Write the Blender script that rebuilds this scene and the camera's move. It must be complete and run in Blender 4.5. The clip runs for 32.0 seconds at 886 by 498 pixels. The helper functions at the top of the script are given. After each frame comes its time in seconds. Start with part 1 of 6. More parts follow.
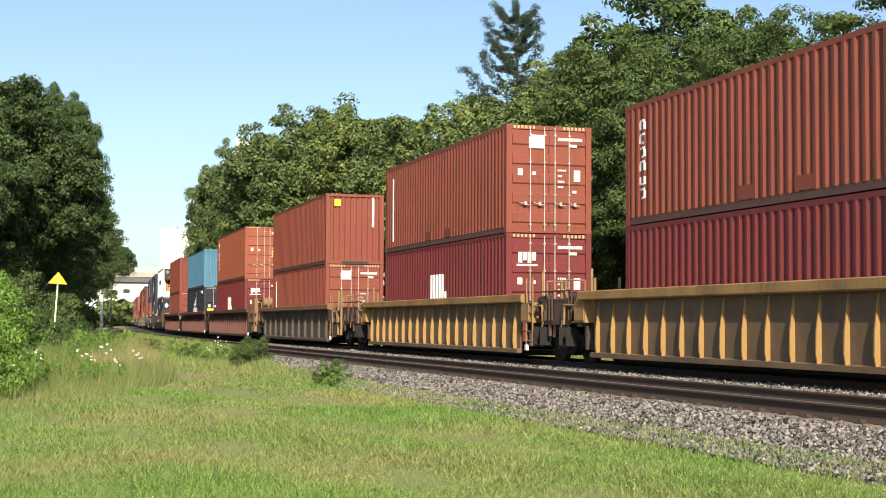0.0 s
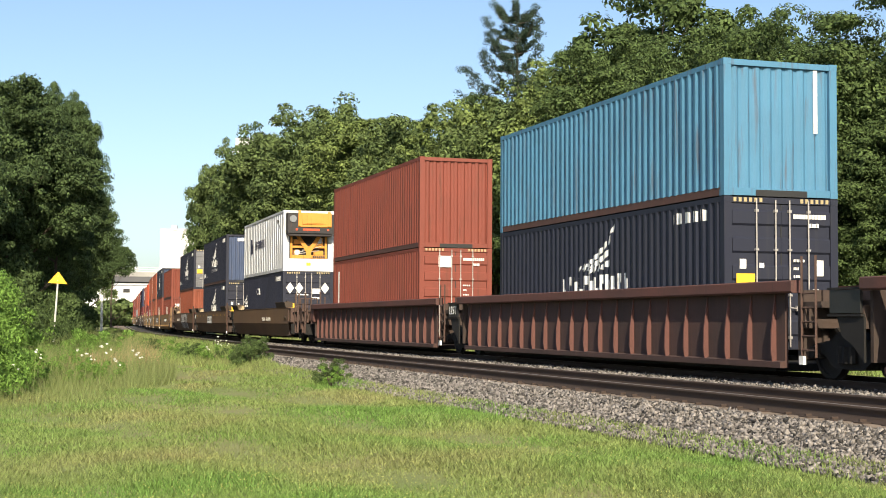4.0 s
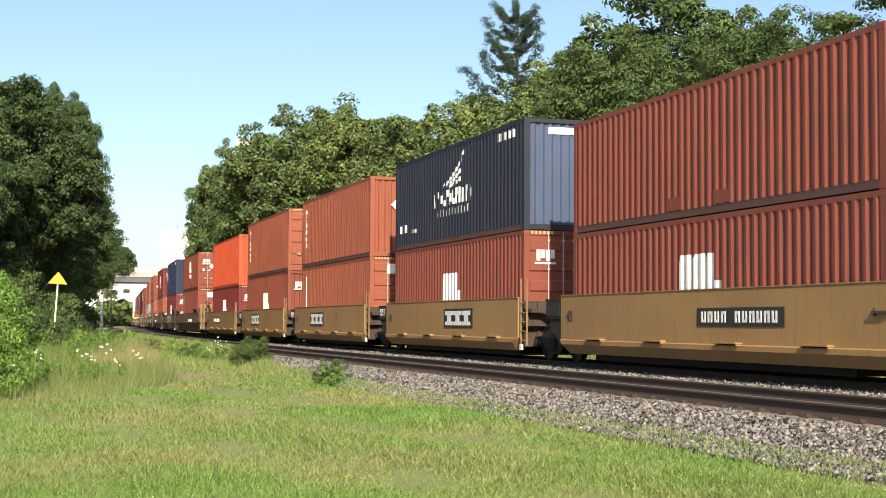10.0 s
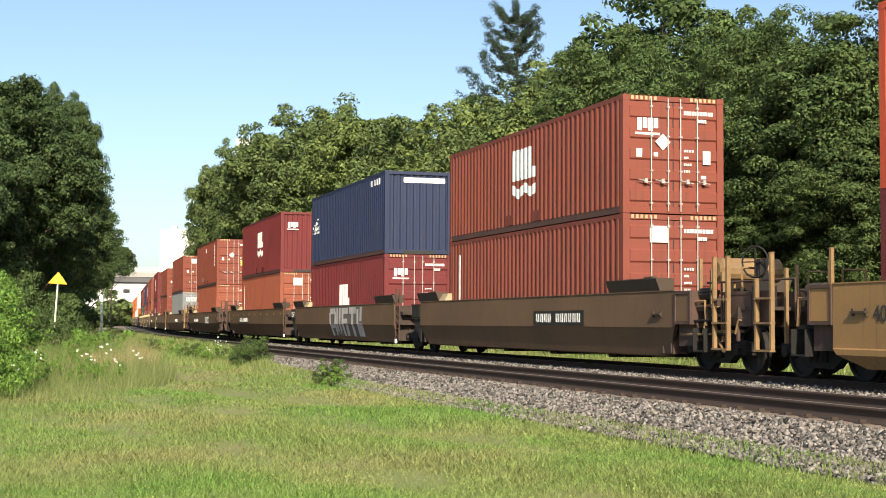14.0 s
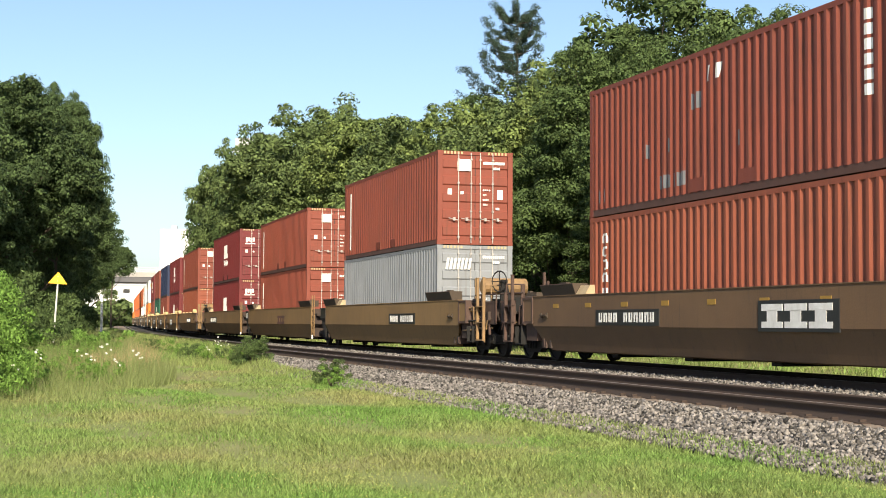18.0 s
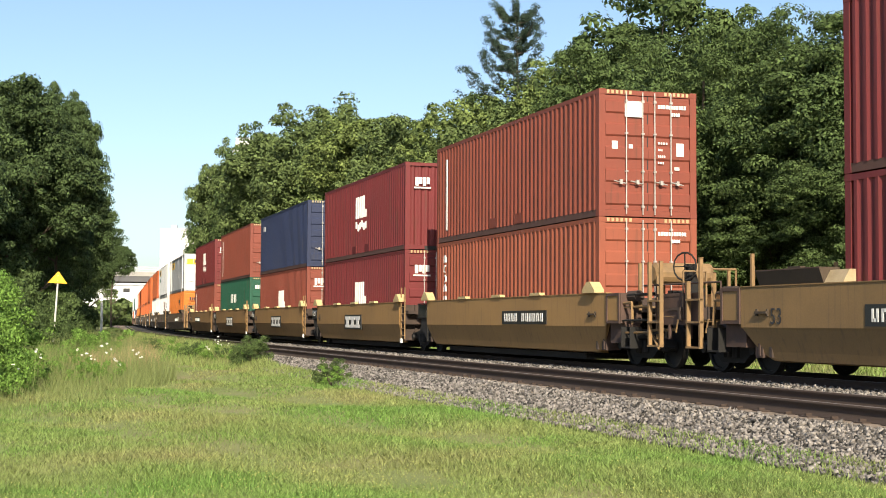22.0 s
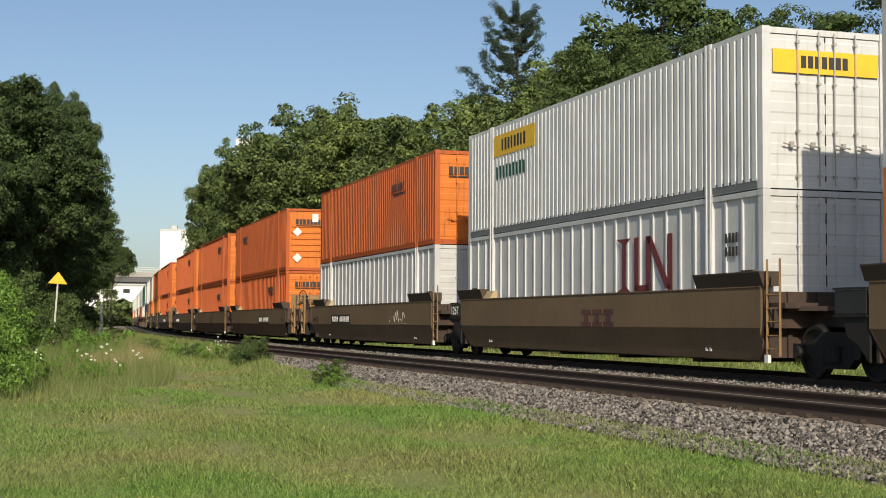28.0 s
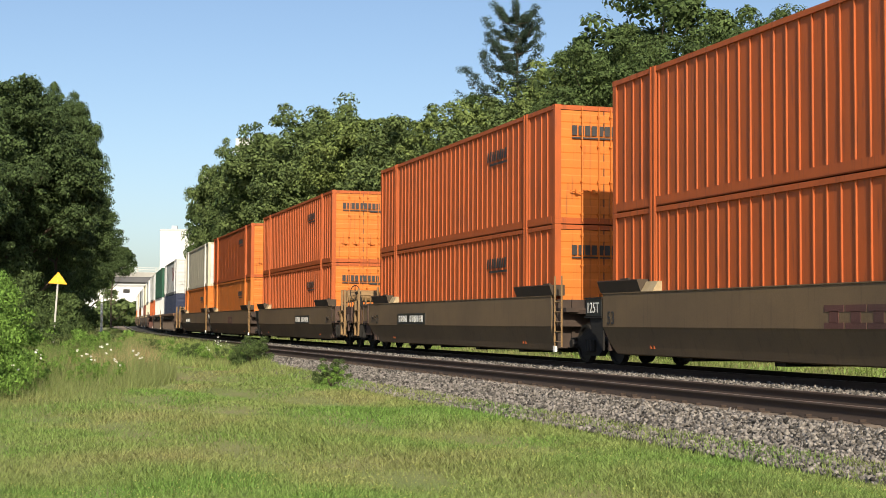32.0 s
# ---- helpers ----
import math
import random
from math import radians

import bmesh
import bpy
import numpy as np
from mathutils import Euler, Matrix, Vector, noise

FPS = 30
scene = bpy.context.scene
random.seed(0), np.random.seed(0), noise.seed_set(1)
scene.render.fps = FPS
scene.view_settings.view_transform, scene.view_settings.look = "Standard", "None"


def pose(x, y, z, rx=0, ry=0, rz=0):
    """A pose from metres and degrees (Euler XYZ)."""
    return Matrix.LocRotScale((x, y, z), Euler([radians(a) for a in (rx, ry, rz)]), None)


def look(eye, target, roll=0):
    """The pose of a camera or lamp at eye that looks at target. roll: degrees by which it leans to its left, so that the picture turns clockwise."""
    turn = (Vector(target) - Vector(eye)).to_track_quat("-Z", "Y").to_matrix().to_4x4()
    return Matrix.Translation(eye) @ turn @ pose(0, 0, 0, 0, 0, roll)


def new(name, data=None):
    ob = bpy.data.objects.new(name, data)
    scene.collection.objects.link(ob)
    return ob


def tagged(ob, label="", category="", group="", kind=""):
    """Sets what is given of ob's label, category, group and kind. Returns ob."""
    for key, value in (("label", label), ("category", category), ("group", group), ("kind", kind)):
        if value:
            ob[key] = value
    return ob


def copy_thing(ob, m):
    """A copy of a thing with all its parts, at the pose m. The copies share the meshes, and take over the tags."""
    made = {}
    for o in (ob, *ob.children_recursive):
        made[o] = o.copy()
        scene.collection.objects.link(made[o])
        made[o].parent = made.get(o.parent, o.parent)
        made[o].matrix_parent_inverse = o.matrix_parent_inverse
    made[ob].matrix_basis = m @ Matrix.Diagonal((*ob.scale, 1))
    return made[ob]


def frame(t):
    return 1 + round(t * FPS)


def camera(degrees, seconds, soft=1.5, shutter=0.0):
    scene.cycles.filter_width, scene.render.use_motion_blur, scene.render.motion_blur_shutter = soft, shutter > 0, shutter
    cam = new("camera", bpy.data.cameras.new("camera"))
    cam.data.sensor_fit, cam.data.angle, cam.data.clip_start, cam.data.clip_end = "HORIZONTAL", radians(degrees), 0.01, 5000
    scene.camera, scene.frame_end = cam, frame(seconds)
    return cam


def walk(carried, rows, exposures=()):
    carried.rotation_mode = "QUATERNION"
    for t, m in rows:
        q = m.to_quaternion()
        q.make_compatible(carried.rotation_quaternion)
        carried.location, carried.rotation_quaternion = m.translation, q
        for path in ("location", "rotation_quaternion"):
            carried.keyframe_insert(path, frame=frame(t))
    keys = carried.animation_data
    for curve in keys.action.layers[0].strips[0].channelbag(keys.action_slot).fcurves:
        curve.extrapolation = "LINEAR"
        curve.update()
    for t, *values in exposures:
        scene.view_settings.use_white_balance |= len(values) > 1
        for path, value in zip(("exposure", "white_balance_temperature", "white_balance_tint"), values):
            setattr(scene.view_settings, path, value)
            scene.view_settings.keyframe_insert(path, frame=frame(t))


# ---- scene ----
# The line of the far track: a straight that eases into a wide right-hand curve and out again.
TH0, AC, S0, RADIUS, RAMP, BEND = radians(-17.93), 14.407, 4.96, 1510.0, 60.0, 134.7


def _eased(u):
    return np.where(u < 0, 0, np.where(u < RAMP, 0.5 * u * u / RAMP, u - RAMP / 2))


_SS = np.arange(-400, 2600, 1.0)
_TH = TH0 + (_eased(_SS - S0) - _eased(_SS - S0 - BEND)) / RADIUS
_MID = (_TH[1:] + _TH[:-1]) / 2
_PX = np.concatenate([[0], np.cumsum(np.sin(_MID))])
_PY = np.concatenate([[0], np.cumsum(np.cos(_MID))])
_PX = _PX - _PX[400] + AC * math.cos(TH0)
_PY = _PY - _PY[400] - AC * math.sin(TH0)


def along(s, off=0.0):
    """Plan position s metres along the far track, off metres to its right (away from the camera), and the heading."""
    x, y, h = np.interp(s, _SS, _PX), np.interp(s, _SS, _PY), np.interp(s, _SS, _TH)
    return x + off * np.cos(h), y - off * np.sin(h), h


def track_pose(s, off, z):
    x, y, h = along(s, off)
    return pose(float(x), float(y), z, 0, 0, -math.degrees(h))


EYE_Z = 0.907  # above the rail heads, which are z = 0
cam = camera(34.40, 32.0, soft=0.95)


def gaze(lift):
    a = radians(2.979 + 0.0226 * lift)
    return look((0, 0, EYE_Z), (0, math.cos(a), EYE_Z + math.sin(a)), 0.31)


walk(cam, [(t, gaze(d)) for t, d in ((0, .5), (3, .5), (3.5, -.3), (5.5, .5), (8.5, .5), (9, -.3), (10, .5), (11, -.3), (12, .5), (17.5, .5),
           (18.5, -.5), (19, -2), (20.5, -2), (21, -.7), (25.5, -.7), (27.5, .3), (29, .2), (32, .5))],
     exposures=[(0, 0.29), (5.5, 0.25), (6, 0.25), (7, 0.39), (8, 0.43), (9, 0.45), (10, 0.39), (11, 0.28), (12, 0.27), (13, 0.23), (14, 0.31), (17, 0.37), (19, 0.33), (20, 0.37), (21, 0.28), (22, 0.32), (24, 0.41), (25, 0.25), (25.5, 0.21), (27.5, -0.36), (28, -0.42), (29, -0.36), (30, -0.34), (31, -0.11), (32, -0.06)])

# ---- light: a morning sun behind the camera, 31 degrees up ----
SUN_DIR = Vector((0.078, -0.853, 0.515)).normalized()
world = bpy.data.worlds.new("sky")
scene.world = world
world.use_nodes = True
_nt = world.node_tree
_sky = _nt.nodes.new("ShaderNodeTexSky")
_sky.sky_type, _sky.sun_disc = "NISHITA", False
_sky.sun_elevation = math.asin(SUN_DIR.z)
_sky.sun_rotation = math.atan2(SUN_DIR.x, SUN_DIR.y)
_sky.air_density, _sky.dust_density, _sky.ozone_density = 0.88, 1.4, 1.8
_nt.links.new(_sky.outputs[0], _nt.nodes["Background"].inputs[0])
_nt.nodes["Background"].inputs[1].default_value = 0.146
_sun = bpy.data.lights.new("sun", "SUN")
_sun.energy, _sun.angle, _sun.color = 6.5, radians(0.53), (1.0, 0.875, 0.66)
sun = new("sun", _sun)
sun.matrix_world = look(SUN_DIR * 100, (0, 0, 0))

# ---- materials ----
def _node(nt, kind, **inputs):
    n = nt.nodes.new(kind)
    for k, v in inputs.items():
        n.inputs[k.replace("_", " ")].default_value = v
    return n


def surface(name, colour, dark=None, rough=0.6, metal=0.0, grain=40.0, patch=1.5, amount=0.5, bump=0.15, streak=None, vary=0.0, island=False,
            translucent=0.0, sheen=0.0, spec=0.5):
    """A worn surface: colour drifting to dark in patches and grain; streak: colour of vertical run-down stains; vary: brightness drift from piece to piece."""
    m = bpy.data.materials.new(name)
    m.use_nodes = True
    nt = m.node_tree
    b = nt.nodes["Principled BSDF"]
    dark = dark or tuple(c * 0.55 for c in colour)
    tc = nt.nodes.new("ShaderNodeTexCoord")
    n1 = _node(nt, "ShaderNodeTexNoise", Scale=patch, Detail=5.0, Roughness=0.6)
    n2 = _node(nt, "ShaderNodeTexNoise", Scale=grain, Detail=3.0)
    for n in (n1, n2):
        nt.links.new(tc.outputs["Object"], n.inputs["Vector"])
    r1 = nt.nodes.new("ShaderNodeValToRGB")
    r1.color_ramp.elements[0].position, r1.color_ramp.elements[1].position = 0.38, 0.72
    nt.links.new(n1.outputs[0], r1.inputs[0])
    mul = nt.nodes.new("ShaderNodeMath")
    mul.operation, mul.inputs[1].default_value = "MULTIPLY", amount
    nt.links.new(r1.outputs[0], mul.inputs[0])
    mix = nt.nodes.new("ShaderNodeMix")
    mix.data_type = "RGBA"
    mix.inputs[6].default_value, mix.inputs[7].default_value = (*colour, 1), (*dark, 1)
    nt.links.new(mul.outputs[0], mix.inputs[0])
    last = mix.outputs[2]
    if streak:
        mp = nt.nodes.new("ShaderNodeMapping")
        mp.inputs["Scale"].default_value = (5, 5, 0.35)
        nt.links.new(tc.outputs["Object"], mp.inputs[0])
        n3 = _node(nt, "ShaderNodeTexNoise", Scale=2.2, Detail=4.0)
        nt.links.new(mp.outputs[0], n3.inputs["Vector"])
        r3 = nt.nodes.new("ShaderNodeValToRGB")
        r3.color_ramp.elements[0].position, r3.color_ramp.elements[1].position = 0.56, 0.75
        nt.links.new(n3.outputs[0], r3.inputs[0])
        m3 = nt.nodes.new("ShaderNodeMix")
        m3.data_type = "RGBA"
        m3.inputs[7].default_value = (*streak, 1)
        mu = nt.nodes.new("ShaderNodeMath")
        mu.operation, mu.inputs[1].default_value = "MULTIPLY", 0.55
        nt.links.new(r3.outputs[0], mu.inputs[0])
        nt.links.new(mu.outputs[0], m3.inputs[0])
        nt.links.new(last, m3.inputs[6])
        last = m3.outputs[2]
    hsv = nt.nodes.new("ShaderNodeHueSaturation")
    nt.links.new(last, hsv.inputs["Color"])
    ma = nt.nodes.new("ShaderNodeMath")
    ma.operation = "MULTIPLY_ADD"
    ma.inputs[1].default_value, ma.inputs[2].default_value = 0.3, 0.85
    nt.links.new(n2.outputs[0], ma.inputs[0])
    val = ma.outputs[0]
    if vary:
        src = nt.nodes.new("ShaderNodeNewGeometry").outputs["Random Per Island"] if island else nt.nodes.new("ShaderNodeObjectInfo").outputs["Random"]
        mv = nt.nodes.new("ShaderNodeMath")
        mv.operation = "MULTIPLY_ADD"
        mv.inputs[1].default_value, mv.inputs[2].default_value = 2 * vary, 1 - vary
        nt.links.new(src, mv.inputs[0])
        mm = nt.nodes.new("ShaderNodeMath")
        mm.operation = "MULTIPLY"
        nt.links.new(val, mm.inputs[0])
        nt.links.new(mv.outputs[0], mm.inputs[1])
        val = mm.outputs[0]
    nt.links.new(val, hsv.inputs["Value"])
    nt.links.new(hsv.outputs[0], b.inputs["Base Color"])
    b.inputs["Roughness"].default_value, b.inputs["Metallic"].default_value = rough, metal
    b.inputs["Specular IOR Level"].default_value = spec
    if bump:
        bp = _node(nt, "ShaderNodeBump", Strength=bump, Distance=0.02)
        nt.links.new(n2.outputs[0], bp.inputs["Height"])
        nt.links.new(bp.outputs[0], b.inputs["Normal"])
    if translucent:
        tr = nt.nodes.new("ShaderNodeBsdfTranslucent")
        nt.links.new(hsv.outputs[0], tr.inputs[0])
        ms = nt.nodes.new("ShaderNodeMixShader")
        ms.inputs[0].default_value = translucent
        nt.links.new(b.outputs[0], ms.inputs[1])
        nt.links.new(tr.outputs[0], ms.inputs[2])
        nt.links.new(ms.outputs[0], nt.nodes["Material Output"].inputs[0])
    return m


def paint(name, c, rough=0.58, streak=(0.09, 0.045, 0.03), **kw):
    return surface(name, c, tuple(x * 0.72 + 0.008 for x in c), rough=rough, grain=60, patch=0.8, amount=0.6, bump=0.06, streak=streak, spec=0.3, **kw)


PAINTS = {
    "rust": paint("rust_red_paint", (0.205, 0.054, 0.035)),
    "brick": paint("brick_red_paint", (0.20, 0.054, 0.037)),
    "oxide": paint("orange_brown_paint", (0.258, 0.075, 0.043)),
    "maroon": paint("maroon_paint", (0.145, 0.025, 0.027)),
    "teal": paint("teal_paint", (0.075, 0.205, 0.33)),
    "navy": paint("navy_paint", (0.019, 0.022, 0.038), streak=(0.035, 0.035, 0.042)),
    "dusty_blue": paint("dusty_blue_paint", (0.060, 0.085, 0.155), streak=(0.10, 0.10, 0.11)),
    "blue": paint("blue_paint", (0.023, 0.033, 0.078), streak=(0.05, 0.05, 0.06)),
    "white": paint("white_paint", (0.59, 0.61, 0.635), streak=(0.40, 0.385, 0.35)),
    "door_grey": paint("door_grey_paint", (0.165, 0.17, 0.185), streak=(0.10, 0.095, 0.09)),
    "grey": paint("grey_paint", (0.22, 0.235, 0.255), streak=(0.13, 0.12, 0.11)),
    "steel": paint("galvanised_grey", (0.52, 0.535, 0.555), streak=(0.36, 0.34, 0.31)),
    "flame": paint("flame_orange_paint", (0.53, 0.085, 0.035)),
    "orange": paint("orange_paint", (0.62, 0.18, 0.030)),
    # Sides of the orange boxes: weaker sun than on the ends, as darker paint.
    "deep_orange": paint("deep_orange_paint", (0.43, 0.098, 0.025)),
    "green": paint("dark_green_paint", (0.018, 0.088, 0.056)),
    "cream": paint("cream_paint", (0.62, 0.58, 0.46)),
    "silver": paint("silver_panel", (0.50, 0.51, 0.53), streak=(0.36, 0.35, 0.34)),
}
WELLS = {
    "yellow": surface("weathered_yellow_steel", (0.33, 0.195, 0.065), (0.10, 0.065, 0.035), rough=0.7, patch=0.7, amount=0.75, grain=30, bump=0.12, streak=(0.055, 0.04, 0.03)),
    "dark": surface("sooty_brown_steel", (0.085, 0.062, 0.05), (0.04, 0.034, 0.03), rough=0.8, patch=0.9, amount=0.7, grain=30, bump=0.12, streak=(0.13, 0.09, 0.05)),
    "redbrown": surface("red_brown_steel", (0.115, 0.045, 0.036), (0.055, 0.03, 0.027), rough=0.75, patch=0.9, amount=0.7, grain=30, bump=0.12, streak=(0.05, 0.03, 0.026)),
    "brown": surface("dusty_brown_steel", (0.15, 0.088, 0.045), (0.092, 0.056, 0.033), rough=0.75, patch=0.5, amount=0.7, grain=30, bump=0.1, streak=(0.08, 0.055, 0.035)),
    "umber": surface("dark_umber_steel", (0.165, 0.11, 0.058), (0.10, 0.07, 0.042), rough=0.75, patch=0.5, amount=0.7, grain=30, bump=0.1, streak=(0.08, 0.055, 0.035)),
    "tan": surface("tan_steel", (0.315, 0.183, 0.067), (0.20, 0.12, 0.05), rough=0.7, patch=0.5, amount=0.65, grain=30, bump=0.1, streak=(0.14, 0.085, 0.045)),
    "olive": surface("olive_tan_steel", (0.245, 0.15, 0.061), (0.15, 0.096, 0.044), rough=0.75, patch=0.5, amount=0.65, grain=30, bump=0.1, streak=(0.11, 0.075, 0.045)),
}
# Running gear and wheels: soot plus the shade below the cars, coloured in.
SOOT_SHADE = surface("sooty_running_gear", (0.010, 0.009, 0.0085), (0.006, 0.0055, 0.005), rough=0.85, patch=6, grain=80, bump=0.2)
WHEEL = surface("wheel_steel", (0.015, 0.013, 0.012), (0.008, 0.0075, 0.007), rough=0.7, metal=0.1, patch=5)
BLACK = surface("black_paint", (0.022, 0.022, 0.022), rough=0.5)
GALV = surface("galvanised_bar", (0.42, 0.40, 0.385), (0.25, 0.225, 0.20), rough=0.5, metal=0.2, patch=4)
MARK = surface("white_marking", (0.78, 0.78, 0.76), (0.52, 0.50, 0.47), rough=0.6, patch=5, amount=0.6, bump=0)
YMARK = surface("yellow_marking", (0.80, 0.50, 0.03), (0.62, 0.36, 0.03), rough=0.55, patch=5, bump=0)
HAZ = surface("hazard_yellow", (0.42, 0.34, 0.18), (0.26, 0.20, 0.10), rough=0.6, patch=8, bump=0)
INK = surface("dark_ink", (0.03, 0.028, 0.03), (0.05, 0.045, 0.04), rough=0.6, bump=0)
NAVYINK = surface("navy_ink", (0.014, 0.018, 0.06), rough=0.6, bump=0)
REDINK = surface("dark_red_ink", (0.16, 0.03, 0.035), rough=0.6, bump=0)
GREENINK = surface("green_ink", (0.02, 0.09, 0.06), rough=0.6, bump=0)
RAIL_SIDE = surface("rusty_rail_side", (0.05, 0.033, 0.025), (0.03, 0.021, 0.017), rough=0.85, patch=2, grain=50, bump=0.2)
RAIL_HEAD = surface("worn_rail_head", (0.27, 0.23, 0.195), (0.17, 0.14, 0.12), rough=0.45, metal=0.35, patch=3, bump=0.03)
TIE = surface("weathered_tie", (0.17, 0.143, 0.112), (0.09, 0.07, 0.055), rough=0.9, patch=3, grain=60, bump=0.4, vary=0.3)
FINES = surface("dusty_fines", (0.25, 0.195, 0.145), (0.12, 0.095, 0.072), rough=0.95, patch=5, grain=45, amount=0.9, bump=0.7)
# Bottom rails: grime, and the shadow band between stacked boxes as dark colour.
GRIME_SHADE = surface("grimy_frame_paint", (0.095, 0.045, 0.036), (0.05, 0.03, 0.026), rough=0.8, patch=2)
# Bed under the stones: its dark colour holds the shade of the gaps.
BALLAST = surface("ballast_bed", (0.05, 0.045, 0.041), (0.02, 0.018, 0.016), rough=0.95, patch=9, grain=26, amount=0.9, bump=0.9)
STONE = surface("ballast_stone", (0.188, 0.172, 0.158), (0.038, 0.032, 0.029), rough=0.9, patch=8, grain=60, vary=0.92, island=True, bump=0.2)
GRASS = surface("lawn_soil", (0.145, 0.19, 0.048), (0.25, 0.21, 0.105), rough=0.95, patch=0.22, grain=14, amount=0.9, bump=0.8)
BLADE = surface("grass_blade", (0.146, 0.252, 0.056), (0.30, 0.265, 0.125), rough=0.65, patch=0.25, grain=3, amount=0.95, vary=0.55, island=True, bump=0, translucent=0.25, spec=0.3)
DRY = surface("dry_grass_stalk", (0.185, 0.215, 0.075), (0.12, 0.185, 0.05), rough=0.8, patch=0.8, grain=4, vary=0.3, island=True, bump=0, translucent=0.2)
STRAW = surface("straw_grass", (0.40, 0.29, 0.16), (0.27, 0.23, 0.10), rough=0.8, patch=0.8, grain=4, vary=0.3, island=True, bump=0, translucent=0.2)
BARK = surface("bark", (0.10, 0.075, 0.055), (0.05, 0.04, 0.03), rough=0.95, patch=4, grain=30, bump=0.7)
PETAL = surface("white_petal", (0.8, 0.8, 0.74), rough=0.7, bump=0)
BUTTER = surface("yellow_petal", (0.42, 0.43, 0.12), rough=0.6, bump=0)


def leaf(name, c, d):
    return surface(name, c, d, rough=0.75, patch=0.55, grain=2.5, amount=0.8, vary=0.55, island=True, bump=0, translucent=0.12, spec=0.15)


LEAVES = [leaf("leaf_mid_green", (0.112, 0.153, 0.052), (0.074, 0.110, 0.042)), leaf("leaf_fresh_green", (0.143, 0.188, 0.056), (0.098, 0.140, 0.046)),
          leaf("leaf_dark_green", (0.078, 0.116, 0.038), (0.050, 0.081, 0.029)), leaf("needle_green", (0.046, 0.072, 0.045), (0.028, 0.045, 0.031)),
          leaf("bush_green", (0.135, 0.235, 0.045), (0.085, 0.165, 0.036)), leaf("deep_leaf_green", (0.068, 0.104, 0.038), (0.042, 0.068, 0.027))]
# ---- mesh helpers ----
_CACHE = {}


def raw_mesh(name, verts, faces, material, smooth=False):
    me = bpy.data.meshes.new(name)
    me.from_pydata([tuple(v) for v in verts], [], [tuple(f) for f in faces])
    if material:
        me.materials.append(material)
    if smooth:
        me.polygons.foreach_set("use_smooth", [True] * len(me.polygons))
    me.update()
    return me


def array_mesh(name, verts, faces, material, smooth=False):
    """A large mesh from numpy arrays: verts (n, 3), faces (m, k)."""
    me = bpy.data.meshes.new(name)
    n, (m, k) = len(verts), faces.shape
    me.vertices.add(n)
    me.vertices.foreach_set("co", np.ascontiguousarray(verts, dtype=np.float32).ravel())
    me.loops.add(m * k)
    me.loops.foreach_set("vertex_index", np.ascontiguousarray(faces, dtype=np.int32).ravel())
    me.polygons.add(m)
    me.polygons.foreach_set("loop_start", np.arange(0, m * k, k, dtype=np.int32))
    me.polygons.foreach_set("loop_total", np.full(m, k, dtype=np.int32))
    if smooth:
        me.polygons.foreach_set("use_smooth", np.ones(m, dtype=bool))
    me.materials.append(material)
    me.update(calc_edges=True)
    return me


_BOXF = ((0, 3, 2, 1), (4, 5, 6, 7), (0, 1, 5, 4), (1, 2, 6, 5), (2, 3, 7, 6), (3, 0, 4, 7))


def boxes(*items):
    """Verts and faces of boxes given as (x0, x1, y0, y1, z0, z1)."""
    v, f = [], []
    for x0, x1, y0, y1, z0, z1 in items:
        n = len(v)
        v += [(x0, y0, z0), (x1, y0, z0), (x1, y1, z0), (x0, y1, z0), (x0, y0, z1), (x1, y0, z1), (x1, y1, z1), (x0, y1, z1)]
        f += [tuple(i + n for i in q) for q in _BOXF]
    return v, f


def prism(profile, axis, a, b):
    """A closed profile swept straight from a to b along axis ('x', 'y' or 'z'); the profile holds the other two coordinates in order."""
    put = {"x": lambda p, q: (q, p[0], p[1]), "y": lambda p, q: (p[0], q, p[1]), "z": lambda p, q: (p[0], p[1], q)}[axis]
    n = len(profile)
    v = [put(p, a) for p in profile] + [put(p, b) for p in profile]
    f = [(i, (i + 1) % n, (i + 1) % n + n, i + n) for i in range(n)] + [tuple(range(n))[::-1], tuple(range(n, 2 * n))]
    return v, f


def tube(p, q, r, n=6, r2=None):
    p, q = Vector(p), Vector(q)
    d = (q - p).normalized()
    u = d.orthogonal().normalized()
    w = d.cross(u)
    v = []
    for c, rr in ((p, r), (q, r if r2 is None else r2)):
        v += [tuple(c + (u * math.cos(6.28319 * i / n) + w * math.sin(6.28319 * i / n)) * rr) for i in range(n)]
    f = [(i, (i + 1) % n, (i + 1) % n + n, i + n) for i in range(n)] + [tuple(range(n))[::-1], tuple(range(n, 2 * n))]
    return v, f


def ring(c, r, wire, n=14):
    """A hoop in the y-z plane."""
    v, f = [], []
    for i in range(n):
        a = 6.28319 * i / n
        for dr, dx in ((-wire, 0), (0, wire), (wire, 0), (0, -wire)):
            v.append((c[0] + dx, c[1] + (r + dr) * math.cos(a), c[2] + (r + dr) * math.sin(a)))
    for i in range(n):
        for j in range(4):
            f.append((4 * i + j, 4 * ((i + 1) % n) + j, 4 * ((i + 1) % n) + (j + 1) % 4, 4 * i + (j + 1) % 4))
    return v, f


def joined(*shapes):
    v, f = [], []
    for sv, sf in shapes:
        n = len(v)
        v += list(sv)
        f += [tuple(i + n for i in q) for q in sf]
    return v, f


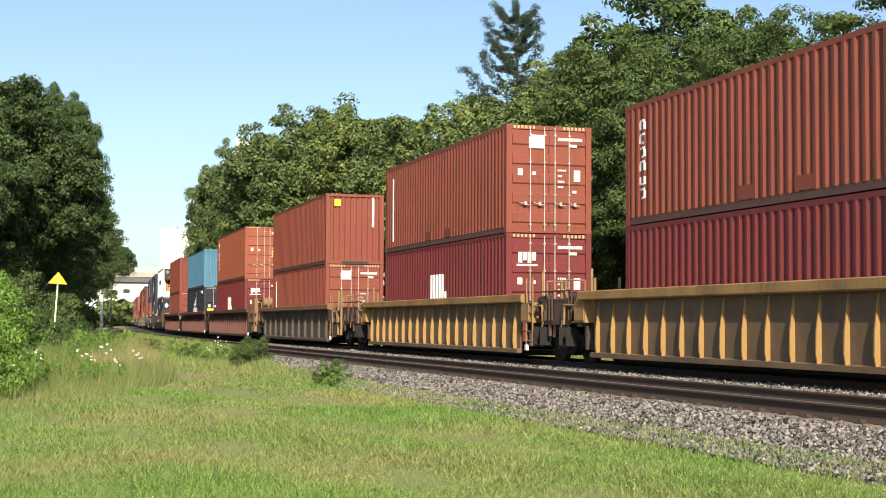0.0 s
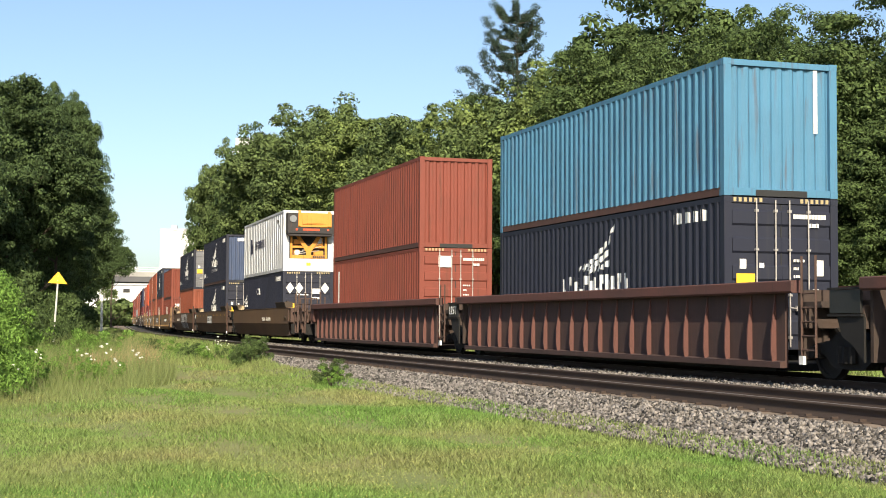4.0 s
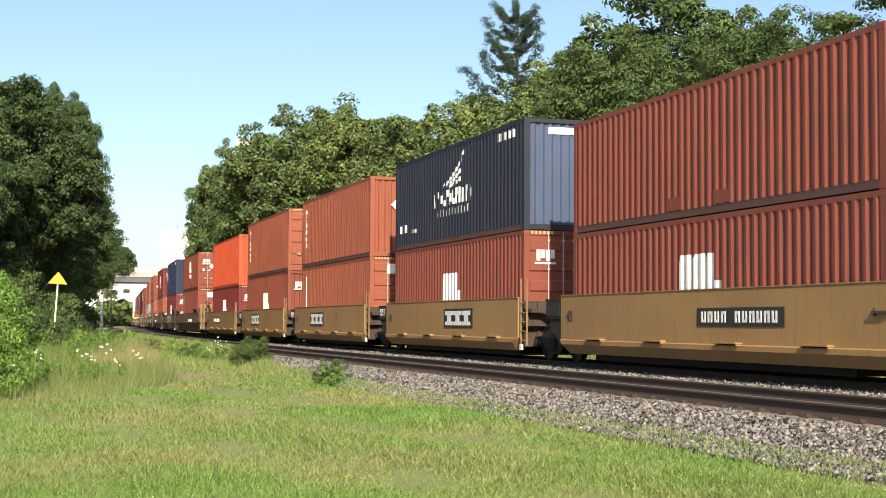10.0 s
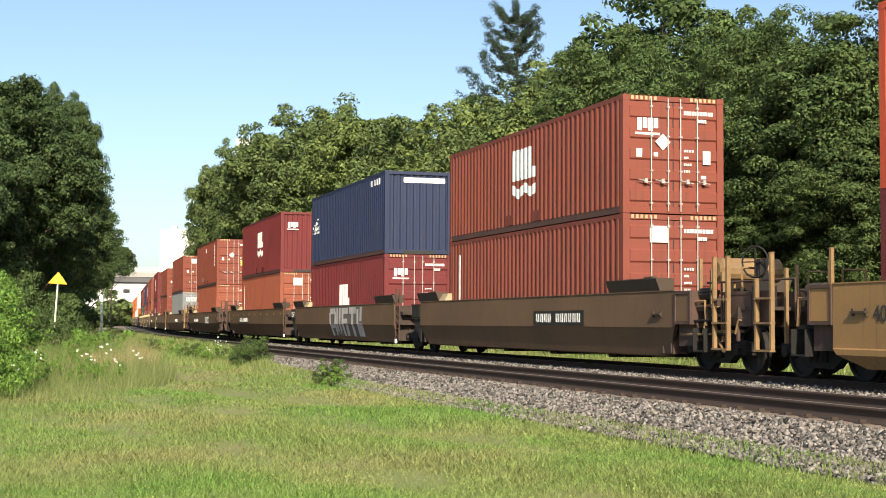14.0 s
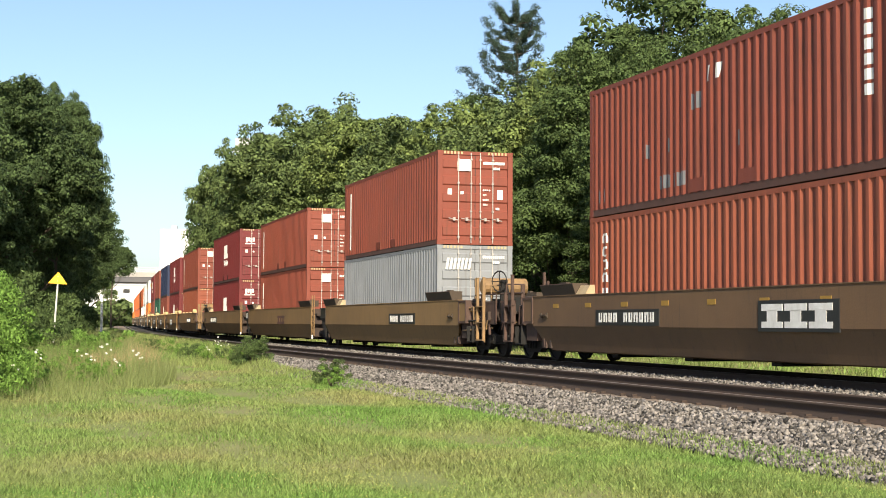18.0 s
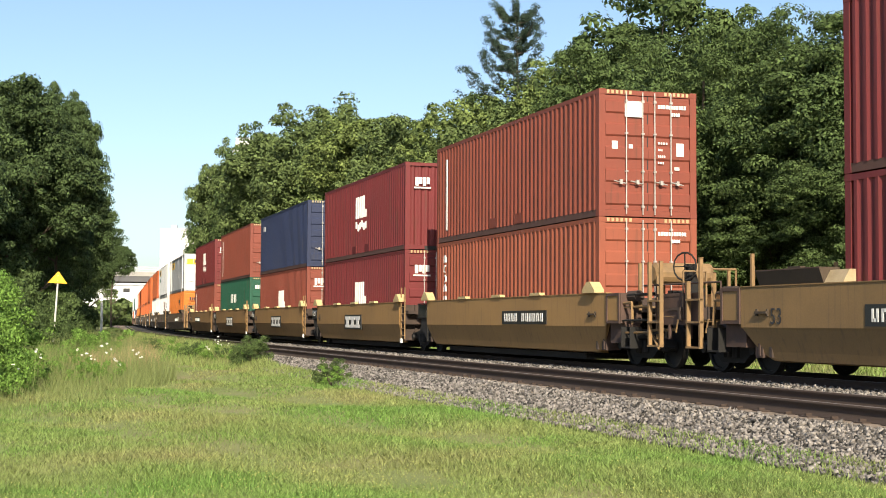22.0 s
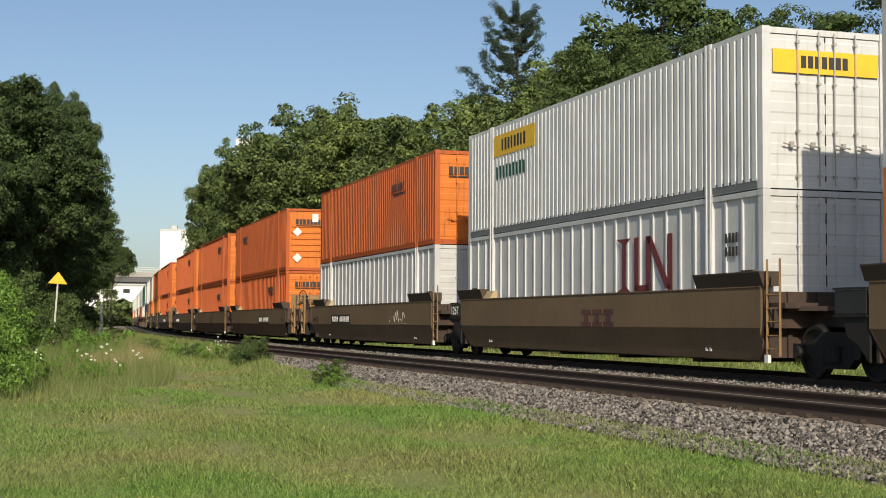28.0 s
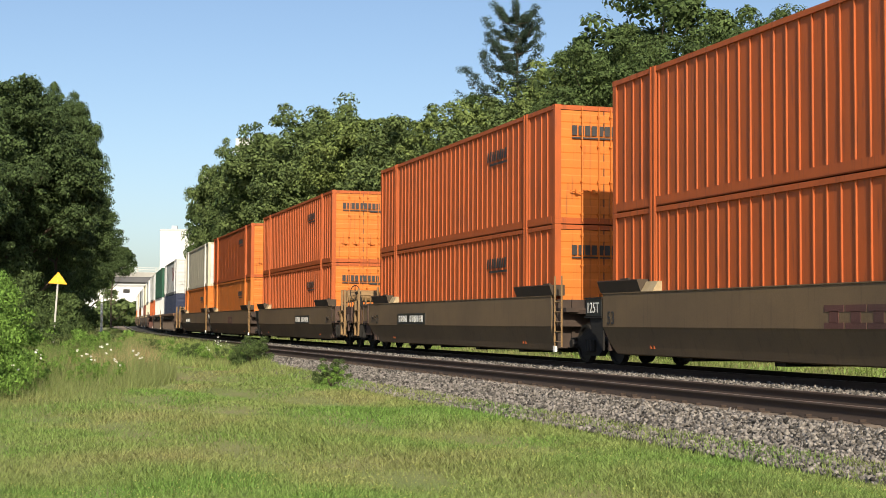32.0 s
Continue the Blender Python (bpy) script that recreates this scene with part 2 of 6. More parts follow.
def sheet(name, key, shape, material, smooth=False):
    """A mesh kept under its key, so that alike parts share it."""
    k = (name, key, material.name)
    if k not in _CACHE:
        v, f = shape() if callable(shape) else shape
        me = raw_mesh(name, v, f, material, smooth)
        bm = bmesh.new()
        bm.from_mesh(me)
        bmesh.ops.recalc_face_normals(bm, faces=bm.faces)
        bm.to_mesh(me)
        bm.free()
        _CACHE[k] = me
    return _CACHE[k]


def part(name, mesh, parent, label="", at=None):
    ob = new(name, mesh)
    ob.parent = parent
    if at is not None:
        ob.matrix_basis = at if isinstance(at, Matrix) else Matrix.Translation(at)
    if label:
        ob["label"] = label
    return ob


def thing(name, label, category, group="", kind="", at=None, mesh=None):
    ob = tagged(new(name, mesh), label, category, group, kind)
    if at is not None:
        ob.matrix_basis = at
    return ob


# ---- the ground, ballast and the two tracks ----
NEAR = -4.17  # the near track's centre, from the far one


def ground_z(off):
    """Height of the soil across the line."""
    xs = [-3000, -60, -24, -14, -9, -7.2, -6.3, 3.4, 5.0, 8, 30, 80, 1300]
    zs = [-0.9, -0.72, -0.62, -0.58, -0.54, -0.50, -0.60, -0.75, -0.28, -0.12, 0.3, 0.8, 0.8]
    return np.interp(off, xs, zs)


def strip_mesh(name, ss, offs, zs, material, smooth=True):
    v = []
    for s in ss:
        x, y, _ = along(np.full(len(offs), s), np.array(offs))
        v.append(np.column_stack([x, y, zs]))
    v = np.concatenate(v)
    n, m = len(ss), len(offs)
    i, j = np.meshgrid(np.arange(n - 1), np.arange(m - 1), indexing="ij")
    a = (i * m + j).ravel()
    f = np.column_stack([a, a + 1, a + m + 1, a + m])
    return array_mesh(name, v, f, material, smooth)


def build_ground():
    offs = np.concatenate([[-3000, -1500, -700, -300, -150, -90, -60], np.arange(-44, -6, 1.0), [-6.3, -3, 0, 3.4, 5.0, 8, 12, 18, 30, 50, 80, 200, 600, 1300]])
    ss = np.concatenate([np.arange(-400, -40, 60), np.arange(-40, 120, 2), np.arange(120, 400, 10), np.arange(400, 2600, 100)])
    me = strip_mesh("ground", ss, offs, ground_z(offs), GRASS)
    co = np.empty(len(me.vertices) * 3, dtype=np.float32)
    me.vertices.foreach_get("co", co)
    co = co.reshape(-1, 3)
    o = np.tile(offs, len(ss))
    wob = 0.05 * np.sin(co[:, 0] * 0.7) * np.cos(co[:, 1] * 0.45) + 0.035 * np.sin(co[:, 0] * 1.9 + co[:, 1] * 1.3)
    co[:, 2] += np.where((o < -7.5) & (o > -50), wob, 0)
    me.vertices.foreach_set("co", co.ravel())
    me.update()
    thing("ground", "mown lawn and rough grass beside a railway", "ground", kind="structure", mesh=me)


def lawn_z(x, y):
    """Soil height at plan points near the camera (straight part of the line)."""
    c, s = math.cos(TH0), math.sin(TH0)
    a = x * c - y * s
    wob = 0.05 * np.sin(x * 0.7) * np.cos(y * 0.45) + 0.035 * np.sin(x * 1.9 + y * 1.3)
    return ground_z(a - AC) + np.where(a - AC < -7.5, wob, 0)


def build_ballast():
    offs = [-6.8, -6.5, -5.75, -2.55, -2.1, -1.6, 1.6, 2.3, 3.4]
    zs = [-0.62, -0.42, -0.20, -0.21, -0.23, -0.18, -0.19, -0.35, -0.78]
    ss = np.concatenate([np.arange(-40, 120, 1.0), np.arange(120, 1600, 8.0)])
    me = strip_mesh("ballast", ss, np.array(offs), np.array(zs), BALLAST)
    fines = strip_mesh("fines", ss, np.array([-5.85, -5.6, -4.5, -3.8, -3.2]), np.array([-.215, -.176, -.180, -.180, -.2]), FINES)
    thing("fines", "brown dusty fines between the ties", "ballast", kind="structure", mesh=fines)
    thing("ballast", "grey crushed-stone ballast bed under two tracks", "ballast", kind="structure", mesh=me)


RAIL_PROFILE = [(-0.035, 0.0), (0.035, 0.0), (0.037, -0.035), (0.012, -0.05), (0.010, -0.14), (0.07, -0.165), (0.07, -0.18), (-0.07, -0.18), (-0.07, -0.165), (-0.010, -0.14),
                (-0.012, -0.05), (-0.037, -0.035)]


def rail_mesh(off):
    ss = np.concatenate([np.arange(-40, 300, 2.0), np.arange(300, 1500, 20.0)])
    v = []
    for px, pz in RAIL_PROFILE:
        x, y, _ = along(ss, off + px)
        v.append(np.column_stack([x, y, np.full(len(ss), pz)]))
    v = np.stack(v, 1).reshape(-1, 3)
    n, m = len(ss), len(RAIL_PROFILE)
    i, j = np.meshgrid(np.arange(n - 1), np.arange(m), indexing="ij")
    a, b = (i * m + j).ravel(), (i * m + (j + 1) % m).ravel()
    me = array_mesh("rail", v, np.column_stack([a, b, b + m, a + m]), RAIL_SIDE)
    me.materials.append(RAIL_HEAD)
    me.polygons.foreach_set("material_index", np.where(j.ravel() == 0, 1, 0).astype(np.int32))
    return me


def build_tracks():
    tie = sheet("tie", 0, boxes((-1.3, 1.3, -0.11, 0.11, -0.15, 0.02)), TIE)
    plate = sheet("tie_plate", 0, joined(boxes((-0.19, 0.19, -0.1, 0.1, 0, 0.02), (-0.16, -0.08, -0.02, 0.02, 0.02, 0.05), (0.08, 0.16, -0.02, 0.02, 0.02, 0.05))), RAIL_SIDE)
    rng = random.Random(4)
    for label, centre, first, count in (("empty near railway track with rusty rails and dusty ties", NEAR, 9.0, 150), ("far railway track under the train", 0.0, 12.0, 110)):
        tr = thing("railway_track", label, "railway track", kind="structure")
        for side in (-0.753, 0.753):
            part("rail", rail_mesh(centre + side), tr)
        for i in range(count):
            s = first + 0.53 * i
            t = part("tie", tie, tr, at=track_pose(s + rng.uniform(-.03, .03), centre + rng.uniform(-.05, .05), -0.205) @ pose(0, 0, rng.uniform(-.012, .006), 0, 0, rng.uniform(-1.5, 1.5)))
            if centre == NEAR and i < 60:
                part("tie_plate", plate, t, at=(-0.753, 0, 0.02))
        v, f = [], []
        for i in range(500):
            bv, bf = boxes((-1.3, 1.3, -0.11, 0.11, -0.15, 0.02))
            m = track_pose(first + 0.53 * (count + i), centre, -0.205)
            f += [tuple(k + len(v) for k in q) for q in bf]
            v += [tuple(m @ Vector(p)) for p in bv]
        part("ties", raw_mesh("ties", v, f, TIE), tr)["kind"] = "stuff"


build_ground()
build_ballast()
build_tracks()

# ---- trees, shrubs, grass and stones ----
def leaf_cloud(name, rng, clumps, per, size, material, flat=0.6, slim=0.55, droop=0.0, squash=0.75):
    """Many small folded leaves scattered round clump centres: clumps are rows of x, y, z, radius."""
    c = np.asarray(clumps, dtype=float)
    n = len(c) * per
    idx = np.repeat(np.arange(len(c)), per)
    d = rng.normal(size=(n, 3))
    d /= np.linalg.norm(d, axis=1, keepdims=True)
    d[:, 2] = np.where((d[:, 2] < -.3) & (rng.uniform(size=n) < .6), -d[:, 2], d[:, 2])
    r = c[idx, 3] * rng.uniform(0.62, 1.1, n)
    p = c[idx, :3] + d * r[:, None] * np.array([1, 1, squash])
    # leaf frames: normals lean outwards and up, with scatter
    nrm = d * 1.5 + np.array([0, 0, flat * .6]) + rng.normal(size=(n, 3)) * 0.4
    nrm /= np.linalg.norm(nrm, axis=1, keepdims=True)
    t = np.cross(nrm, rng.normal(size=(n, 3)))
    t[:, 2] -= droop
    t /= np.linalg.norm(t, axis=1, keepdims=True)
    b = np.cross(nrm, t)
    ln = size * rng.uniform(0.6, 1.35, n)[:, None]
    w = ln * slim * 0.5
    v = np.stack([p - t * ln * 0.5, p + b * w - nrm * ln * 0.08, p + t * ln * 0.5 - nrm * ln * 0.12, p - b * w - nrm * ln * 0.08], 1).reshape(-1, 3)
    q = np.arange(n)[:, None] * 4
    return array_mesh(name, v, np.concatenate([q + [0, 1, 2], q + [0, 2, 3]]).astype(np.int32), material)


def limb_shape(rng, height, spread, count, girth):
    sh = []
    pts = [Vector((0, 0, 0))]
    for i in range(1, 6):
        pts.append(Vector((rng.uniform(-.12, .12) * i, rng.uniform(-.12, .12) * i, height * 0.8 * i / 5)))
    for i in range(5):
        sh.append(tube(pts[i], pts[i + 1], girth * (1 - .16 * i), 8, girth * (1 - .16 * (i + 1))))
    for i in range(count):
        k = rng.randint(1, 4)
        a, up = rng.uniform(0, 6.28), rng.uniform(.15, .4) * height * .5
        e = pts[k] + Vector((math.cos(a), math.sin(a), 0)) * spread * rng.uniform(.55, .9) + Vector((0, 0, up))
        m = pts[k].lerp(e, .5) + Vector((0, 0, -.25))
        g = girth * .38 * (1 - .12 * k)
        sh += [tube(pts[k], m, g, 6, g * .7), tube(m, e, g * .7, 5, g * .25)]
        e2 = m + Vector((math.cos(a + .7), math.sin(a + .7), .9)) * spread * .4
        sh.append(tube(m, e2, g * .5, 5, g * .2))
    return joined(*sh)


def broadleaf(seed, H, R, material, base=0.16, per=125, n=64, size=0.2, lobes=5, squash=0.7):
    """A broad crown made of several lobes, each of many clumps."""
    rng, pr = np.random.default_rng(seed), random.Random(seed)
    clumps = []
    cz = H * (base + 1) / 2
    hz = H * (1 - base) / 2
    lob = [(0, 0, cz, R * .92, hz * .98)]
    for i in range(lobes):
        a = 6.283 * i / lobes + pr.uniform(-.4, .4)
        lob.append((math.cos(a) * R * .5, math.sin(a) * R * .5, cz + pr.uniform(-.55, .5) * hz, R * pr.uniform(.5, .66), hz * pr.uniform(.34, .52)))
    share = [n * (3 if i == 0 else 1) // 2 for i in range(len(lob))]
    for (x, y, z, r, h), m in zip(lob, share):
        for _ in range(int(m * 1.9)):
            d = rng.normal(size=3)
            d /= np.linalg.norm(d)
            if d[2] < -.55:
                d[2] *= -.5
            k = rng.uniform(.70, 1.05)
            taper = 1 - .25 * max(0, d[2])
            clumps.append((x + d[0] * r * k * taper, y + d[1] * r * k * taper, z + d[2] * h * k, R * rng.uniform(.08, .165)))
    for _ in range(40):
        q = rng.normal(size=3)
        q *= rng.uniform(.2, .62) / np.linalg.norm(q)
        clumps.append((q[0] * R, q[1] * R, cz + q[2] * hz, R * .30))
    crown = leaf_cloud("crown", rng, clumps, per, size, material, flat=1.0, squash=squash)
    trunk = raw_mesh("trunk", *limb_shape(pr, H, R * .72, 9, H * .018), BARK)
    return trunk, crown


def tree_proto(name, label, trunk, crown):
    ob = thing(name, label, "tree", "trees beside the railway")
    part("trunk", trunk, ob)
    part("crown", crown, ob)
    return ob


def conifer(seed, H):
    """A tall pine: open whorls of long limbs whose brushy tips sweep upwards."""
    rng, pr = np.random.default_rng(seed), random.Random(seed)
    sh = [tube((0, 0, 0), (0, 0, H * .5), .26, 8, .16), tube((0, 0, H * .5), (0, 0, H), .16, 6, .02)]
    clumps = [(0, 0, H - .15 - .22 * i, .12 + .03 * i) for i in range(6)]
    down, turn = .9, 0.0
    while down < H * .78:
        reach = min(5.6, 1.25 + .66 * down)
        for k in range(6):
            turn += 1.0472 + pr.uniform(-.3, .3)
            if pr.random() < .12:
                continue
            rr = reach * pr.uniform(.62, 1.08)
            root = Vector((0, 0, H - down - .35 * rr))
            out = Vector((math.cos(turn), math.sin(turn), 0))
            bend = root + out * rr * .62 + Vector((0, 0, .10 * rr))
            tip = root + out * rr + Vector((0, 0, .42 * rr + .25))
            sh += [tube(root, bend, .05, 4, .03), tube(bend, tip, .03, 4, .01)]
            for j in range(3, 10):
                u = j / 9
                q = root.lerp(bend, u / .62) if u < .62 else bend.lerp(tip, (u - .62) / .38)
                for _ in range(3):
                    clumps.append((q.x + pr.uniform(-.22, .22) * rr * .4, q.y + pr.uniform(-.22, .22) * rr * .4, q.z + pr.uniform(.05, .40), .16 + .19 * u))
        down += pr.uniform(.75, 1.1) + .03 * down
        turn += .6
    crown = leaf_cloud("crown", rng, clumps, 34, .28, LEAVES[3], flat=.3, slim=.17, squash=.85)
    return raw_mesh("trunk", *joined(*sh), BARK), crown


def build_trees():
    protos = []
    for i, (mat, label) in enumerate(((0, "broad mid-green deciduous tree in full leaf"), (1, "fresh green deciduous tree in full leaf"), (2, "tall dark green deciduous tree in full leaf"),
                                      (0, "spreading mid-green tree with a lobed crown"), (1, "dense fresh green tree with a rounded crown"))):
        t, c = broadleaf(11 + i, 12.0, (4.3, 4.0, 4.2, 4.8, 4.4)[i], LEAVES[mat], base=(.12, .08, .15, .1, .06)[i], lobes=(5, 6, 5, 7, 6)[i])
        protos.append(tree_proto("tree", label, t, c))
    for i, (mat, label) in enumerate(((2, "broad leafy tree with layered drooping sprays"), (2, "leafy tree with layered sprays down to the ground"))):
        t, c = broadleaf(41 + i, 12.0, 4.6, LEAVES[mat], base=.04, per=240, n=70, size=.125, lobes=7, squash=.5)
        protos.append(tree_proto("tree", label, t, c))
    # Kinds 7 to 9, used left of the line, have a darker leaf colour.
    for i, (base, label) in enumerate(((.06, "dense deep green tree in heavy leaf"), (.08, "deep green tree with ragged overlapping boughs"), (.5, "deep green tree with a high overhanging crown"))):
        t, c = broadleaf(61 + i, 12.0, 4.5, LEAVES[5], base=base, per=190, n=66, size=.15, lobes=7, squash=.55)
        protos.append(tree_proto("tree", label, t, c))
    t, c = conifer(5, 23.2)
    pine = tree_proto("pine_tree", "tall slender dark pine standing above the wood", t, c)
    pine.matrix_basis = pose(5.15, 100, .2)
    rng = random.Random(8)
    used = set()

    def put(x, y, z, kind, H, wide=1.0):
        s = H / 12.0
        m = pose(x, y, z, 0, 0, rng.uniform(0, 360)) @ Matrix.Diagonal((s * wide, s * wide, s, 1))
        if kind not in used:
            used.add(kind)
            protos[kind].matrix_basis = m
        else:
            ob = copy_thing(protos[kind], Matrix.Identity(4))
            ob.matrix_basis = m

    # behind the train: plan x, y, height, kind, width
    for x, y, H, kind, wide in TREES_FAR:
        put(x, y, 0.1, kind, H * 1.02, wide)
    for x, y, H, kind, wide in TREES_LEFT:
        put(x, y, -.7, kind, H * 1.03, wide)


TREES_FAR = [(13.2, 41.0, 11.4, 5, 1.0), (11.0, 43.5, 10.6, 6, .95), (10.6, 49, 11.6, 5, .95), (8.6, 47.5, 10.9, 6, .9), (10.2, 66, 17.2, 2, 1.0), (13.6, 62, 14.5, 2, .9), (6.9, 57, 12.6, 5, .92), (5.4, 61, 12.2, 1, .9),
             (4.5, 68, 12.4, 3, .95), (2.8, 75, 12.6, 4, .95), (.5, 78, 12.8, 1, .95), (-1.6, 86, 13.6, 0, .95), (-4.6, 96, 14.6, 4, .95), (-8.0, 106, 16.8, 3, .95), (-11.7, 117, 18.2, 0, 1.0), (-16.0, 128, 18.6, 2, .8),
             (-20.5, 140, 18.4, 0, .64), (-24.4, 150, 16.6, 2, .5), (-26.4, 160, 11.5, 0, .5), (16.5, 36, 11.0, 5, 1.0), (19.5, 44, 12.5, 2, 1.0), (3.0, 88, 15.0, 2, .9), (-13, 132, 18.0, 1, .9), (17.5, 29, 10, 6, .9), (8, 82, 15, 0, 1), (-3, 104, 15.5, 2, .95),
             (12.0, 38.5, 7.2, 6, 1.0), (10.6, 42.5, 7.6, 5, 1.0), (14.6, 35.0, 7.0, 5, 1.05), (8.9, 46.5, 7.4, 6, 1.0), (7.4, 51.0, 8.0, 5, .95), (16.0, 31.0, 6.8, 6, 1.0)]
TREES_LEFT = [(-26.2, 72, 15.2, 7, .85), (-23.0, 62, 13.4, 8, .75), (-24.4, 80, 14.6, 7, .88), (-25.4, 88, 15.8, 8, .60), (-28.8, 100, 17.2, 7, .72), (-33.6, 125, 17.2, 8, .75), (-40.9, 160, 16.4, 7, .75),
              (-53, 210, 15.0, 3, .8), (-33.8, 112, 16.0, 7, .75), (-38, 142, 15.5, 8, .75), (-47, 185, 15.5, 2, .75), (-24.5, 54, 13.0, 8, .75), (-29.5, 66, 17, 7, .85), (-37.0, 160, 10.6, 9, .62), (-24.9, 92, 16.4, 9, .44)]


def build_shrubs():
    rng = np.random.default_rng(31)
    protos = []
    for i, (mat, label) in enumerate(((4, "bright green leafy shrub"), (2, "dark tangled roadside shrub"), (2, "deep green understorey shrub"), (4, "low leafy green weed among the grass"))):
        clumps = []
        for _ in range((60, 44, 44, 18)[i]):
            d = rng.normal(size=3)
            d /= np.linalg.norm(d)
            d[2] = abs(d[2])
            k = rng.uniform(.4, 1.0)
            clumps.append((d[0] * 1.5 * k, d[1] * 1.5 * k, .25 + d[2] * 2.0 * k, rng.uniform(.2, .36)))
        ob = thing("shrub", label, "shrub", "shrubs beside the railway")
        part("woody_base", raw_mesh("woody_base", *joined(*[tube((0, 0, 0), (math.cos(a) * .45, math.sin(a) * .45, 1.0), .03, 5, .008) for a in np.arange(0, 6.2, .7)]), BARK), ob)
        part("foliage", leaf_cloud("foliage", rng, clumps, (420, 190, 190, 170)[i], (.066, .10, .10, .12)[i], LEAVES[mat], slim=.42, droop=.5), ob)
        protos.append(ob)
    pr = random.Random(3)
    first = set()

    def put(kind, x, y, z, s, tall=1.0):
        m = pose(x, y, z, 0, 0, pr.uniform(0, 360)) @ Matrix.Diagonal((s, s, s * tall, 1))
        if kind in first:
            copy_thing(protos[kind], Matrix.Identity(4)).matrix_basis = m
        else:
            first.add(kind)
            protos[kind].matrix_basis = m

    for x, y, s in ((-9.2, 26.5, 1.0), (-9.9, 30, 1.15), (-12.2, 33, 1.2), (-11.2, 24, .95), (-13.5, 40, 1.35), (-16, 47, 1.5)):
        put(0, x, y, -.62, s)
    for x, y, s in ((-30, 74, 2.4), (-27, 66, 2.2), (-25.5, 58, 2.2), (-33, 88, 2.6), (-22.5, 52, 1.8), (-19.3, 70, 1.3), (-22.8, 84, 1.5), (-24.6, 92, 1.5), (-28.5, 108, 1.6), (-16.2, 58, 1.1), (-18.5, 62, 1.9), (-17.5, 55, 1.6), (-21.2, 66, 2.2), (-22.5, 74, 2.3), (-24.6, 82, 2.4), (-26.7, 90, 2.5), (-28.4, 98, 2.6), (-29.5, 106, 2.6), (-32.5, 118, 2.7), (-36, 132, 2.8), (-40.5, 148, 3)):
        put(1, x, y, -.7, s)
    # understorey behind the train
    for i in range(46):
        s = 22 + i * 3.4
        x, y, _ = along(s, pr.uniform(10.5, 13.0))
        put(2 if i % 3 else 1, float(x), float(y), -.1, pr.uniform(1.2, 1.9), pr.uniform(1.0, 1.5))
    for i in range(13):
        x, y, _ = along(2 + i * 2.0, pr.uniform(8.5, 11.5))
        put(2, float(x), float(y), -.15, pr.uniform(1.1, 1.7), pr.uniform(1.0, 1.3))
    for i in range(26):
        x, y, _ = along(4 + i * 4.0, pr.uniform(17, 20))
        put(2, float(x), float(y), .1, pr.uniform(2.2, 2.9), 1.2)
    # leafy weeds among the tall grass round the sign
    for x, y, s in ((-12.45, 46.3, .74), (-12.9, 47.2, .78), (-11.7, 45.4, .64), (-13.0, 45.4, .72), (-11.3, 48.5, .7), (-10.9, 46.5, .6)):
        put(1 if s > .75 else 3, x, y, -.66, s)
    for _ in range(58):
        y = pr.uniform(29, 62)
        u = pr.uniform(-.325, -.232)
        if across(u * y, y) < -8.3:
            put(1 if y > 50 else 3, u * y, y, -.66, pr.uniform(.22, .36) * min(1.6, y / 32), pr.uniform(.9, 1.3))
    # weeds on the near shoulder
    for s, off, k, kind in ((31.9, -6.75, .25, 1), (31.2, -6.95, .20, 3), (32.6, -6.6, .16, 1), (43.6, -6.5, .36, 1), (44.6, -6.3, .40, 1), (45.4, -6.6, .30, 3), (47.5, -7.2, .30, 3), (51, -7.4, .28, 1), (56, -7.6, .32, 3),
                            (60, -7.9, .3, 1), (66, -8.0, .3, 3), (49, -6.6, .22, 1)):
        x, y, _ = along(s, off)
        put(kind, float(x), float(y), -.52, k * 1.25)


def wedge(rng, n, y0, y1, power, margin=1.05):
    """Random plan points inside the view, denser close by."""
    u = rng.uniform(size=n)
    y = (y0 ** power + u * (y1 ** power - y0 ** power)) ** (1 / power)
    x = (rng.uniform(-1, 1, n)) * y * .3095 * margin
    return x, y


def blades(name, x, y, h, w, material, rng, lean=.35, z=None):
    n = len(x)
    z = lawn_z(x, y) if z is None else z
    a = rng.uniform(0, 6.283, n)
    t = np.column_stack([np.cos(a), np.sin(a)])
    base = np.column_stack([x, y, z - .01])
    tip = base + np.column_stack([rng.normal(size=n) * lean * h, rng.normal(size=n) * lean * h, h])
    l, r = base.copy(), base.copy()
    l[:, :2] += t * w[:, None] / 2
    r[:, :2] -= t * w[:, None] / 2
    v = np.stack([l, r, tip], 1).reshape(-1, 3)
    return array_mesh(name, v, np.arange(3 * n).reshape(-1, 3), material)


def across(x, y):
    return x * math.cos(TH0) - y * math.sin(TH0) - AC


